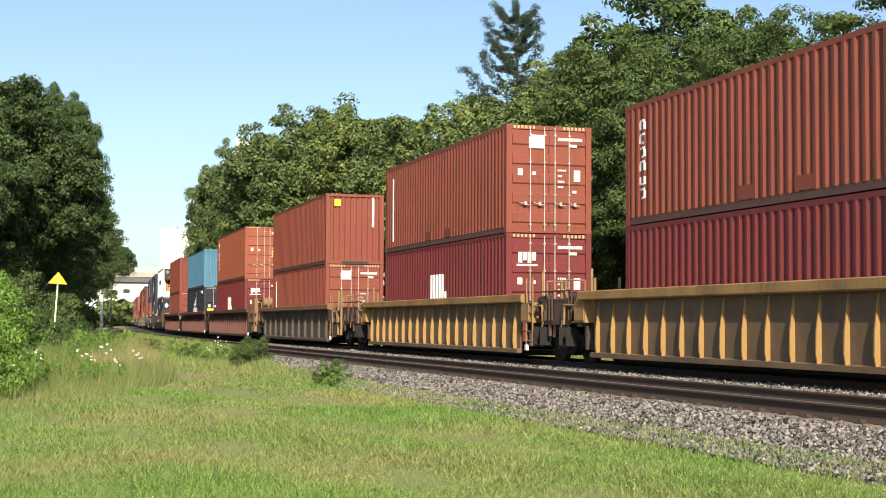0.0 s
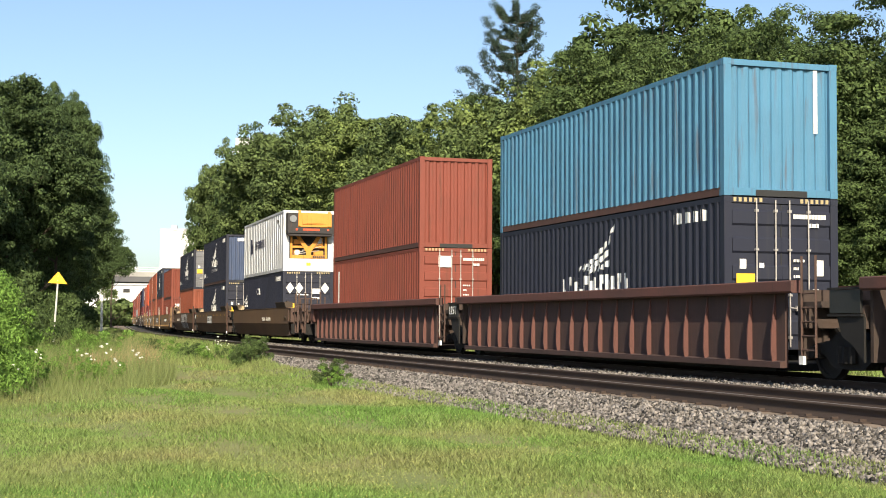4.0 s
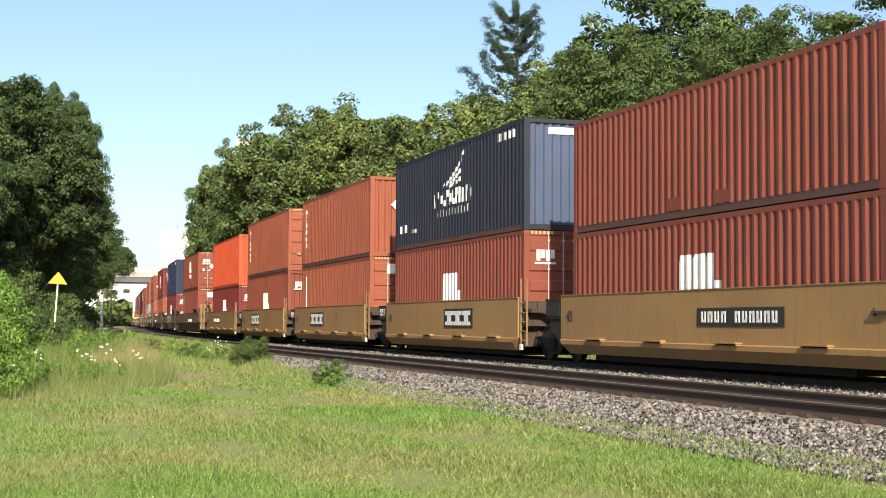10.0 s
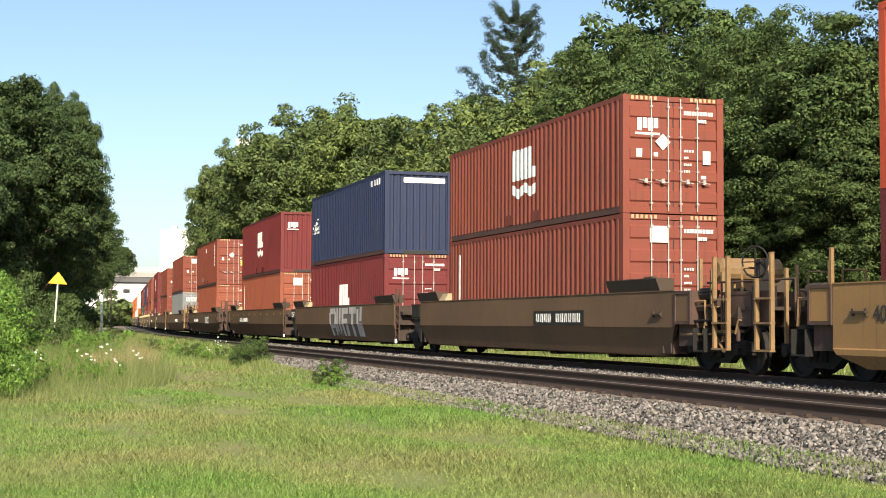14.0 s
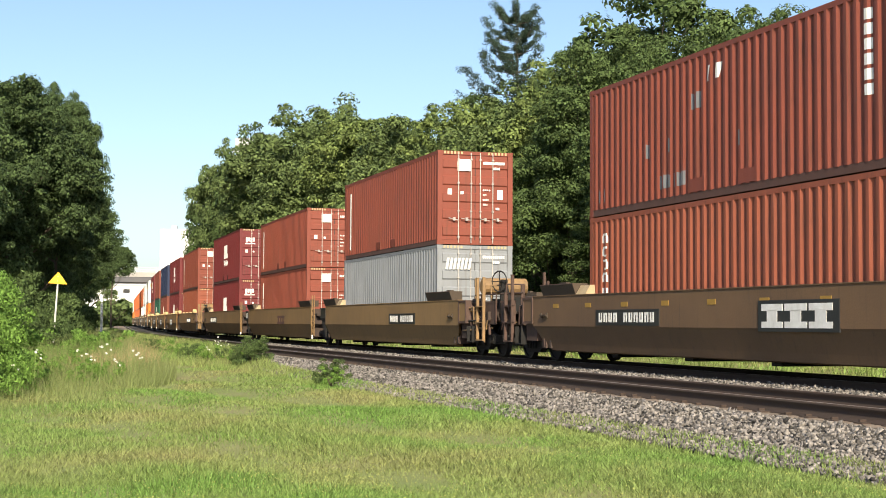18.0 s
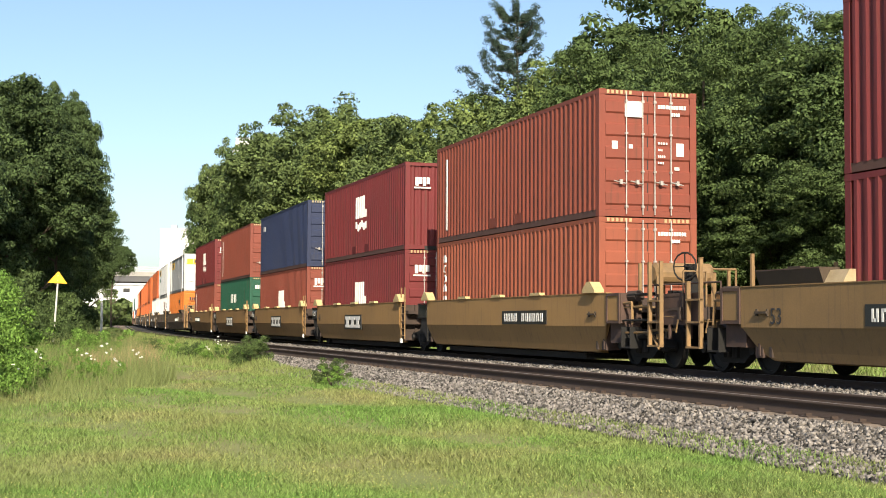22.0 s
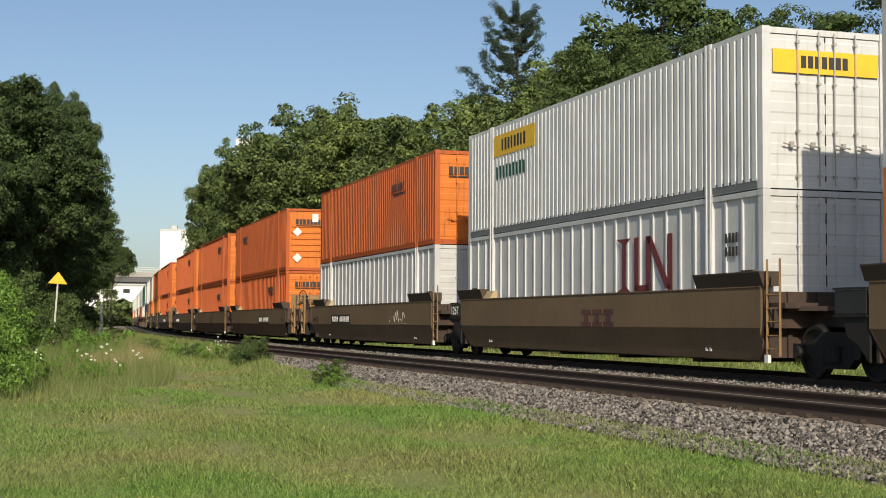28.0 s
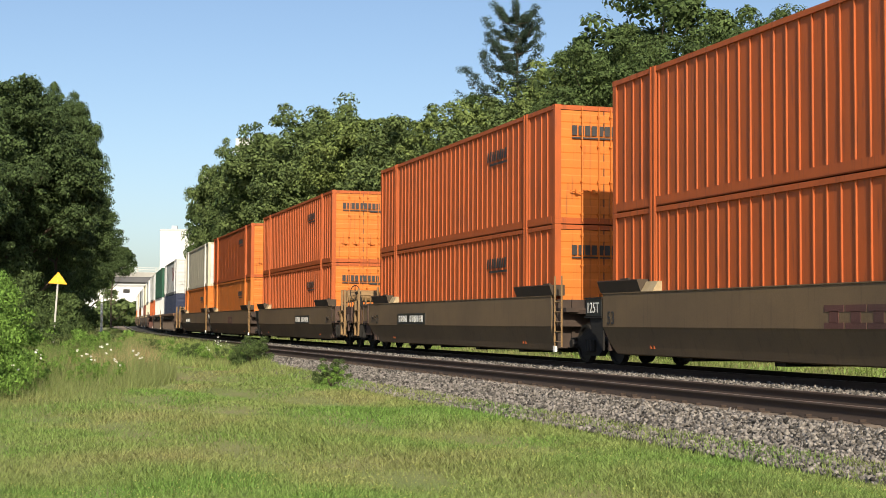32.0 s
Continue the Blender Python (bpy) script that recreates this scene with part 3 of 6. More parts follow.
def build_grass():
    rng = np.random.default_rng(2)
    x, y = wedge(rng, 330000, 10.5, 75, -.6)
    keep = across(x, y) < -6.40 - .12 * rng.uniform(size=len(x))
    x, y = x[keep], y[keep]
    patch = .5 + .5 * np.sin(x * .9 + 1.3 * np.sin(y * .35)) * np.cos(y * .55 + .8 * np.sin(x * .5))
    h = (.035 + .055 * rng.uniform(size=len(x))) * (.65 + .6 * patch)
    w = .008 + .00055 * y
    thing("lawn_grass", "short uneven mown grass with paler worn patches", "grass", kind="stuff", mesh=blades("lawn_grass", x, y, h, w, BLADE, rng, .7))
    # longer fringe along the ballast and rough growth further off
    n = 70000
    s = 8 + 150 * rng.uniform(size=n) ** 1.3
    top = np.interp(s, [0, 30, 40, 46, 60, 160], [-6.46, -6.46, -6.4, -6.05, -5.75, -5.7])
    off = top - rng.uniform(size=n) ** 1.6 * np.interp(s, [0, 40, 60], [.8, 1.2, 4.0])
    x, y, _ = along(s, off)
    h = (.08 + .14 * rng.uniform(size=n)) * np.interp(s, [0, 28, 40, 50, 160], [.5, .55, 1, 2.2, 2.6])
    thing("fringe_grass", "longer grass and weeds along the edge of the ballast", "grass", kind="stuff", mesh=blades("fringe_grass", x, y, h, .010 + .0006 * y, BLADE, rng, .4, np.interp(off, [-12, -7.05, -6.5, -5.75], [-.56, -.56, -.42, -.2])))
    x, y = wedge(rng, 190000, 22, 140, -.3, 1.1)
    px = x / y
    keep = (px < -.205 - .02 * np.sin(y * .3)) & (px > -.36) & (across(x, y) < -8) & (rng.uniform(size=len(x)) < np.clip((y - 22) / 14, 0, 1))
    x, y = x[keep], y[keep]
    thing("tall_grass", "tall dry summer grass and seed heads", "grass", kind="stuff", mesh=blades("tall_grass", x, y, (.3 + .5 * rng.uniform(size=len(x))) * np.interp(y, [24, 32, 44, 60, 140], [.35, .65, 1.5, 1.5, 1.2]), .006 + .00025 * y, DRY, rng, .34))
    x, y = wedge(rng, 90000, 38, 80, -.3, 1.1)
    px = x / y + .012 * np.sin(y * .7)
    keep = (px < -.208) & (px > -.252) & (across(x, y) < -6.2)
    x, y = x[keep], y[keep]
    thing("straw_grass", "straw-coloured seeding grass beside the track", "grass", kind="stuff", mesh=blades("straw_grass", x, y, .35 + .4 * rng.uniform(size=len(x)), .008 + .0003 * y, STRAW, rng, .3))
    # far side of the line
    x, y = wedge(rng, 90000, 22, 120, -.2)
    o = across(x, y)
    keep = (o > 3.6) & (o < 13)
    x, y = x[keep], y[keep]
    thing("verge_grass", "rough grass beyond the far track", "grass", kind="stuff", mesh=blades("verge_grass", x, y, .07 + .13 * rng.uniform(size=len(x)), .014 + .0005 * y, BLADE, rng, .4))
    # small yellow flowers in the lawn
    x, y = wedge(rng, 13000, 10.8, 52, -.3)
    keep = (across(x, y) < -7.2) & (np.sin(x * .8 + 2) * np.cos(y * .4) + rng.uniform(-.6, .6, len(x)) > -.1)
    x, y = x[keep], y[keep]
    z = lawn_z(x, y) + .05 + .04 * rng.uniform(size=len(x))
    c = [(a, b, d, .006) for a, b, d in zip(x, y, z)]
    thing("lawn_flowers", "tiny yellow flowers scattered in the lawn", "flowers", kind="stuff", mesh=leaf_cloud("lawn_flowers", rng, c, 2, .0115, BUTTER, slim=.8))


def build_wildflowers():
    rng, pr = np.random.default_rng(9), random.Random(9)
    spots = [(pr.uniform(-9.4, -6.6), pr.uniform(28, 38)) for _ in range(15)] + [(pr.uniform(-8.5, -7.6), pr.uniform(48, 56)) for _ in range(7)]
    for x, y in spots:
        h = pr.uniform(.55, 1.0)
        z = float(lawn_z(np.array([x]), np.array([y]))[0])
        ob = thing("wildflower", "white lacy wildflower on a thin green stalk", "flower", "wildflowers in the rough grass", at=pose(x, y, z))
        part("stalk", raw_mesh("stalk", *joined(tube((0, 0, 0), (.03, .02, h), .008, 4, .004), tube((.01, .01, h * .6), (.12, .05, h * .85), .005, 4, .003)), BLADE), ob)
        for px, py, pz, r in ((.03, .02, h, .038), (.12, .05, h * .86, .028)):
            part("flower_head", leaf_cloud("flower_head", rng, [(px, py, pz, r)], 26, .026, PETAL, flat=2.0, slim=.9), ob)


def build_stones():
    rng = np.random.default_rng(6)
    n = 150000
    s = 7 + 66 * rng.uniform(size=n) ** 1.7
    pick = rng.uniform(size=n)
    off = np.where(pick < .54, -6.82 + 1.42 * rng.uniform(size=n) ** 1.12, np.where(pick < .92, rng.uniform(-2.9, -.82, n), rng.uniform(1.0, 3.2, n)))
    z = np.interp(off, [-7.05, -6.5, -5.75, -2.55, -2.1, -1.6, 1.6, 2.3, 3.4], [-.56, -.42, -.20, -.19, -.21, -.16, -.17, -.35, -.78])
    x, y, _ = along(s, off)
    r = rng.uniform(.013, .034, n) * (1 + s * .008)
    base = np.array([(1, 0, 0), (0, 1, 0), (-1, 0, 0), (0, -1, 0), (0, 0, .8), (0, 0, -.8)], dtype=float)
    v = base[None] * rng.uniform(.65, 1.2, (n, 6, 1)) * r[:, None, None] + rng.normal(size=(n, 6, 3)) * r[:, None, None] * .24
    for i, j in ((0, 1), (1, 2), (0, 2)):
        a = rng.uniform(0, 6.283, n)
        c, q = np.cos(a)[:, None], np.sin(a)[:, None]
        u, w = v[..., i].copy(), v[..., j].copy()
        v[..., i], v[..., j] = u * c - w * q, u * q + w * c
    v += np.column_stack([x, y, z + r * rng.uniform(.0, 1.0, n)])[:, None]
    f = np.array([(0, 1, 4), (1, 2, 4), (2, 3, 4), (3, 0, 4), (1, 0, 5), (2, 1, 5), (3, 2, 5), (0, 3, 5)])
    faces = (np.arange(n)[:, None, None] * 6 + f[None]).reshape(-1, 3)
    thing("ballast_stones", "loose angular grey ballast stones", "stones", kind="stuff", mesh=array_mesh("ballast_stones", v.reshape(-1, 3), faces, STONE))


build_trees()
build_shrubs()
build_grass()
build_wildflowers()
build_stones()

# ---- signs, bridge, mill and distance ----
CONC = surface("bridge_concrete", (0.36, 0.35, 0.33), (0.24, 0.23, 0.21), rough=.85, patch=.4, streak=(.18, .17, .16))
GIRDER = surface("bridge_girder", (0.10, 0.10, 0.11), (0.06, 0.06, 0.06), rough=.7, patch=.5)
MILL = surface("white_cladding", (0.80, 0.81, 0.82), (0.70, 0.70, 0.70), rough=.7, patch=.1, grain=3, bump=.02)
POST = surface("galvanised_post", (0.50, 0.50, 0.48), (0.36, 0.35, 0.33), rough=.5, metal=.3, patch=3)


def build_signs():
    ob = thing("trackside_sign", "yellow triangular trackside sign on a leaning grey post", "sign", at=pose(-13.62, 50, -.65, 0, 3.4, 0))
    part("post", raw_mesh("post", *joined(boxes((-.028, .028, -.025, .025, 0, 3.22)), boxes((-.06, .06, -.05, .05, 0, .1))), POST), ob)
    tri = prism([(-.34, 0), (.34, 0), (.02, .40), (-.02, .40)], "y", -.045, -.03)
    part("sign_plate", raw_mesh("sign_plate", *tri, surface("sign_yellow", (.80, .47, .02), (.70, .40, .02), rough=.5, patch=3)), ob, "bright yellow triangular plate", at=(0, 0, 2.88))
    for z in (2.98, 3.14):
        part("bolt", sheet("bolt", 0, tube((0, -.045, 0), (0, -.06, 0), .015), POST), ob, at=(0, 0, z))
    ob = thing("marker_post", "plain white marker post beside the track", "post", at=pose(-23.8, 100, -.6))
    part("shaft", raw_mesh("shaft", *boxes((-.07, .07, -.06, .06, 0, 2.8)), MILL), ob)
    part("cap", raw_mesh("cap", *prism([(-.08, 2.8), (.08, 2.8), (0, 2.85)], "y", -.07, .07), MILL), ob)


def build_bridge():
    s = 243.0
    ob = thing("road_bridge", "grey concrete road bridge with railings over the tracks", "bridge", at=track_pose(s, -2, 0))
    part("deck", raw_mesh("deck", *boxes((-40, 40, -4.5, 4.5, 8.3, 8.8)), CONC), ob)
    for y in (-4.2, -1.4, 1.4, 4.2):
        part("girder", raw_mesh("girder", *boxes((-40, 40, y - .2, y + .2, 7.4, 8.3)), GIRDER), ob)
    for y in (-4.4, 4.4):
        part("kerb", raw_mesh("kerb", *boxes((-40, 40, y - .15, y + .15, 8.8, 9.05)), CONC), ob)
        rail = part("railing", raw_mesh("railing", *boxes((-40, 40, y - .04, y + .04, 9.75, 9.85), (-40, 40, y - .03, y + .03, 9.4, 9.46)), POST), ob)
        for i in range(27):
            part("baluster", sheet("baluster", 0, boxes((-.05, .05, -.05, .05, 9.0, 9.8)), POST), rail, at=(-39 + 3 * i, y, 0))
    for x in (-13, 11):
        part("pier", raw_mesh("pier", *boxes((x - .6, x + .6, -4.3, 4.3, -.8, 7.4)), CONC), ob)
    for x in (-41, 41):
        part("abutment", raw_mesh("abutment", *boxes((x - 2, x + 2, -5, 5, -.8, 8.3)), CONC), ob)


def build_mill():
    ob = thing("grain_mill", "tall white windowless mill building beyond the trees", "building", at=pose(-65.3, 330, -.6))
    for name, x0, x1, h, y0 in (("main_block", 0, 11, 22.6, 0), ("tower", 9, 15, 35.2, 4), ("head_house", 16, 22, 44.8, 8)):
        b = part(name, raw_mesh(name, *boxes((x0, x1, y0, y0 + 14, 0, h)), MILL), ob)
        part("parapet", raw_mesh("parapet", *boxes((x0 - .1, x1 + .1, y0 - .1, y0 + 14.1, h, h + .4)), PAINTS["silver"]), b)
        for z in np.arange(4, h - 2, 6.0):
            part("cladding_joint", raw_mesh("cladding_joint", *boxes((x0 - .03, x1 + .03, y0 - .03, y0 - .001, z, z + .12)), PAINTS["silver"]), b)
    part("roof_pipe", raw_mesh("roof_pipe", *joined(tube((17, 9, 44.7), (17, 9, 45.3), .25), tube((19, 9, 44.7), (19, 9, 45.2), .35), tube((17, 9, 45), (12, 9, 36), .2)), PAINTS["silver"]), ob)
    part("vent", raw_mesh("vent", *boxes((2, 3.2, 3, 4.2, 22.6, 24)), PAINTS["silver"]), ob)
    wh = thing("warehouse", "long white warehouse beyond the bridge", "building", at=pose(-94, 430, -.6))
    part("wall", raw_mesh("wall", *boxes((-14, 12, 0, 30, 0, 12.4)), MILL), wh)
    part("roof", raw_mesh("roof", *prism([(-14.4, 12.4), (12.4, 12.4), (-1, 13.6)], "y", -.4, 30.4), PAINTS["silver"]), wh)
    part("window", raw_mesh("window", *boxes((-2, 0, -.05, .05, 10.2, 11.4)), BLACK), wh)


def build_far_woods():
    rng = np.random.default_rng(12)
    clumps = []
    for i in range(700):
        x, y = rng.uniform(-150, -60), rng.uniform(360, 420)
        clumps.append((x, y, rng.uniform(-.5, 5.6), rng.uniform(1.2, 2.6)))
    for i in range(900):
        x, y = rng.uniform(-420, 240), rng.uniform(620, 760)
        clumps.append((x, y, rng.uniform(0, 11), rng.uniform(3, 5)))
    thing("far_woods", "hazy green woods in the distance", "woods", kind="stuff", mesh=leaf_cloud("far_woods", rng, clumps, 46, 1.5, LEAVES[0]))


build_signs()
build_bridge()
build_mill()
build_far_woods()

# ---- the train ----
def corrugated(length, height, pitch, depth, flat=0.25, slope=0.24):
    """A wall along y from 0 to length, z from 0 to height, waves towards -x; a thin closed sheet."""
    n = max(2, round(length / pitch))
    p = length / n
    ys, xs = [0.0], [0.0]
    for i in range(n):
        y = i * p
        for u, x in ((flat * 0.5, 0.0), (flat * 0.5 + slope, -depth), (1 - flat * 0.5 - slope, -depth), (1 - flat * 0.5, 0.0)):
            ys.append(y + u * p)
            xs.append(x)
    ys.append(length)
    xs.append(0.0)
    k = len(ys)
    v = [(x, y, 0) for x, y in zip(xs, ys)] + [(x, y, height) for x, y in zip(xs, ys)] + [(0.02, 0, 0), (0.02, length, 0), (0.02, 0, height), (0.02, length, height)]
    f = [(i, i + 1, i + 1 + k, i + k) for i in range(k - 1)] + [(2 * k, 2 * k + 1, 2 * k + 3, 2 * k + 2), (0, k, 2 * k + 2, 2 * k), (k - 1, 2 * k - 1, 2 * k + 3, 2 * k + 1)]
    return v, f


def ribbed_plate(length, height, pitch, rib=0.035, depth=0.03):
    """A flat sheet with narrow upright ribs, as one closed skin."""
    n = round(length / pitch)
    ys, xs = [0.0], [0.0]
    for i in range(1, n):
        y = i * length / n
        ys += [y - rib / 2, y - rib / 2 + .004, y + rib / 2 - .004, y + rib / 2]
        xs += [0.0, -depth, -depth, 0.0]
    ys.append(length)
    xs.append(0.0)
    k = len(ys)
    v = [(x, y, 0) for x, y in zip(xs, ys)] + [(x, y, height) for x, y in zip(xs, ys)] + [(0.02, 0, 0), (0.02, length, 0), (0.02, 0, height), (0.02, length, height)]
    f = [(i, i + 1, i + 1 + k, i + k) for i in range(k - 1)] + [(2 * k, 2 * k + 1, 2 * k + 3, 2 * k + 2), (0, k, 2 * k + 2, 2 * k), (k - 1, 2 * k - 1, 2 * k + 3, 2 * k + 1)]
    return v, f


def end_waves(width, height, pitch, depth):
    """An end wall across x, waves towards -y."""
    v, f = corrugated(width, height, pitch, depth)
    return [(y - width / 2, x, z) for x, y, z in v], f


def door_leaf(w, h, rows):
    """A door leaf from x = 0 to w with pressed horizontal flutes, its face at y = 0: one skin."""
    step, press = h / rows, -.035 if rows < 7 else -.010
    prof = [(0.05, 0), (0.0, 0)]
    for i in range(rows):
        z = step * (i + 0.5)
        prof += [(0.0, z - step * .30), (press, z - step * .22), (press, z + step * .22), (0.0, z + step * .30)]
    prof += [(0.0, h), (0.05, h)]
    return prism(prof, "x", 0, w)


def bar_row(x, z, w, h, n, gap=0.25):
    """n upright strokes in a row, as worn lettering."""
    p = w / n
    return [(x + i * p, x + i * p + p * (1 - gap), z, z + h) for i in range(n)]


def flat_marks(rects, y0, y1, axis):
    """Thin raised marks: rects are (u0, u1, z0, z1); axis 'y' lies on an end (u = x), axis 'x' on a side (u = y)."""
    if axis == "y":
        return boxes(*[(a, b, y0, y1, c, d) for a, b, c, d in rects])
    return boxes(*[(y0, y1, a, b, c, d) for a, b, c, d in rects])


def polys(shapes, x0, x1):
    """Flat outlines in the y-z plane, given a thickness from x0 to x1."""
    return joined(*[prism(s, "x", x0, x1) for s in shapes])


def block_logo(y, z, h):
    """Three heavy blocks, the first tapering, over a row of rounded waves (boxes of one owner); y is the middle."""
    w = h * 1.1
    out = [[(y + w, z), (y + w * .70, z), (y + w * .62, z + h * .28), (y + w * .62, z + h), (y + w * .80, z + h)], [(y + w * .56, z), (y + w * .34, z), (y + w * .34, z + h), (y + w * .56, z + h)],
           [(y + w * .24, z + h * .16), (y + w * .10, z), (y - w * .30, z), (y - w * .36, z + h * .12), (y - w * .36, z + h * .88), (y - w * .28, z + h), (y + w * .10, z + h), (y + w * .24, z + h * .84)],
           [(y - w * .46, z), (y - w * .72, z), (y - w * .72, z + h), (y - w * .46, z + h)], [(y - w * .72, z), (y - w * 1.02, z), (y - w * 1.02, z + h * .34), (y - w * .72, z + h * .34)]]
    def lift(u):
        return h * .09 * math.sin(u * 12.566 + .6)
    for i in range(10):
        a, b = y + w * (1.0 - .2 * i), y + w * (.8 - .2 * i)
        out.append([(a, z - h * .52 + lift(i / 10)), (b, z - h * .52 + lift((i + 1) / 10)), (b, z - h * .2 + lift((i + 1) / 10)), (a, z - h * .2 + lift(i / 10))])
    return out


def wing_logo(y, z, h):
    """A feathered wing rising forwards over two lines of strokes (navy boxes); y is the middle."""
    out = []
    for row, (n, lift, first) in enumerate(((8, .20, 0.0), (6, .10, 1.2), (5, .0, 2.6))):
        for i in range(n):
            u = (i + first) / 8
            a = y + h * (.62 - 1.22 * u)
            b = z + h * (.32 + .34 * u ** 1.5 + .5 * lift * (.45 + .9 * u) - .10 * row * u)
            w, t = h * .135, h * (.045 + .055 * u)
            out.append([(a, b), (a - w * .5, b - t * .12), (a - w, b + h * .035), (a - w * 1.06, b + t + h * .04), (a - w * .55, b + t * 1.0), (a - w * .12, b + t * .75)])
    out.append([(y - h * .56, z + h * .86), (y - h * .64, z + h * .90), (y - h * .72, z + h * 1.06), (y - h * .62, z + h * .96)])
    for i in range(12):
        a, c = y + h * (1.2 - .20 * i), z + h * (.30 if i % 3 else .27)
        out.append([(a, z), (a - h * .06, z), (a - h * .06, c), (a, c)])
        lo, hi = ((z, z + h * .11), (z + h * .17, c), (z + h * .06, z + h * .22))[i % 3]
        out.append([(a - h * .06, lo), (a - h * .15, lo), (a - h * .15, hi), (a - h * .06, hi)])
    for i in range(11):
        a = y + h * (1.0 - .185 * i)
        out.append([(a, z - h * .20), (a - h * .12, z - h * .20), (a - h * .12, z - h * (.06 if i % 3 else .1)), (a, z - h * .06)])
    return out


def letters(y, z, h, n, slant=0.0):
    """A word as n plain strokes of letter size, read from +y to -y."""
    out = []
    for i in range(n):
        a = y - i * h * 0.72
        b = .44 if i % 3 else .36
        out.append([(a, z), (a - h * b, z), (a - h * b - slant, z + h * (1 if i % 2 else .9)), (a - slant, z + h)])
    return out


def clipped(poly, k, keep_above):
    """The part of an outline on one side of y = k."""
    out = []
    for (ya, za), (yb, zb) in zip(poly, poly[1:] + poly[:1]):
        ina, inb = (ya >= k, yb >= k) if keep_above else (ya <= k, yb <= k)
        if ina:
            out.append((ya, za))
        if ina != inb:
            u = (k - ya) / (yb - ya)
            out.append((k, za + u * (zb - za)))
    return out


def draped(shapes):
    """Paint that follows the waves of a box's near side."""
    n = round(11.872 / .282)
    p, y0, x0 = 11.872 / n, -5.936, -1.219 + .04 - .004
    knots = [(y0 + (i + u) * p, x0 + x) for i in range(n) for u, x in ((.125, 0), (.365, -.048), (.635, -.048), (.875, 0))]
    v, f = [], []
    for s in shapes:
        lo, hi = min(y for y, _ in s), max(y for y, _ in s)
        for (ya, xa), (yb, xb) in zip(knots, knots[1:]):
            if yb <= lo or ya >= hi:
                continue
            q = clipped(list(s), ya, True)
            q = clipped(q, yb, False) if len(q) > 2 else []
            if len(q) > 2:
                f.append(tuple(range(len(v), len(v) + len(q))))
                v += [(xa + (xb - xa) * (y - ya) / (yb - ya), y, z) for y, z in q]
    return v, f


FACES = {}  # how far the outermost ribs of a flat-sided box stand in from its full width


def side_marks(ob, W, key, shapes, material, label=""):
    wavy = ob.name.startswith("shipping_container")
    face = FACES.get(ob.name, -.018)
    ob = part("side_marking", sheet("side_marking", key + (wavy, face), lambda: draped(shapes) if wavy else polys(shapes, -W / 2 + face - .004, -W / 2 + face + .004), material), ob, label)
    if len(shapes) > 1:
        ob["kind"] = "stuff"


def end_marks(ob, L, key, rects, material, label="", out=0.012):
    ob = part("end_marking", sheet("end_marking", key, lambda: flat_marks(rects, -L / 2 - out, -L / 2 - out + 0.008, "y"), material), ob, label)
    if len(rects) > 1:
        ob["kind"] = "stuff"


HC, STD = 2.896, 2.591


def end_frame(ob, L, W, H, M, c):
    """Posts, rails, castings: the steel frame that all boxes share."""
    for sx in (-1, 1):
        for sy in (-1, 1):
            part("corner_post", sheet("corner_post", (H,), boxes((-0.08, 0.08, -0.08, 0.08, 0.12, H - 0.12)), M), ob, at=(sx * (W / 2 - 0.08), sy * (L / 2 - 0.08), 0))
            for z in (0, H - 0.118):
                part("corner_casting", sheet("corner_casting", 0, lambda: boxes((-0.081, 0.081, -0.089, 0.089, 0, 0.118)), M), ob, at=(sx * (W / 2 - 0.081 + 0.004), sy * (L / 2 - 0.089 + 0.004), z))
        part("top_rail", sheet("top_rail", (L,), boxes((-0.03, 0.03, -L / 2 + 0.16, L / 2 - 0.16, -0.1, 0)), M), ob, at=(sx * (W / 2 - 0.03), 0, H - 0.01))
        part("bottom_rail", sheet("bottom_rail", (L,), boxes((-0.04, 0.04, -L / 2 + 0.16, L / 2 - 0.16, 0.01, 0.16))
                                  , GRIME_SHADE if c in ("rust", "brick", "oxide", "maroon", "navy", "green", "teal", "blue") else M), ob, at=(sx * (W / 2 - 0.045), 0, 0))
    for sy in (-1, 1):
        part("header", sheet("header", (W,), boxes((-W / 2 + 0.16, W / 2 - 0.16, -0.05, 0.05, -0.12, -0.01)), M), ob, at=(0, sy * (L / 2 - 0.06), H))
        part("sill", sheet("sill", (W,), boxes((-W / 2 + 0.16, W / 2 - 0.16, -0.05, 0.05, 0.01, 0.15)), M), ob, at=(0, sy * (L / 2 - 0.06), 0))
    part("roof", sheet("roof", (L, W), lambda: boxes((-W / 2 + 0.05, W / 2 - 0.05, -L / 2 + 0.1, L / 2 - 0.1, -0.035, -0.015)), M), ob, at=(0, 0, H))
    part("floor", sheet("floor", (L, W), lambda: boxes((-W / 2 + 0.07, W / 2 - 0.07, -L / 2 + 0.1, L / 2 - 0.1, 0.1, 0.14)), SOOT_SHADE), ob)


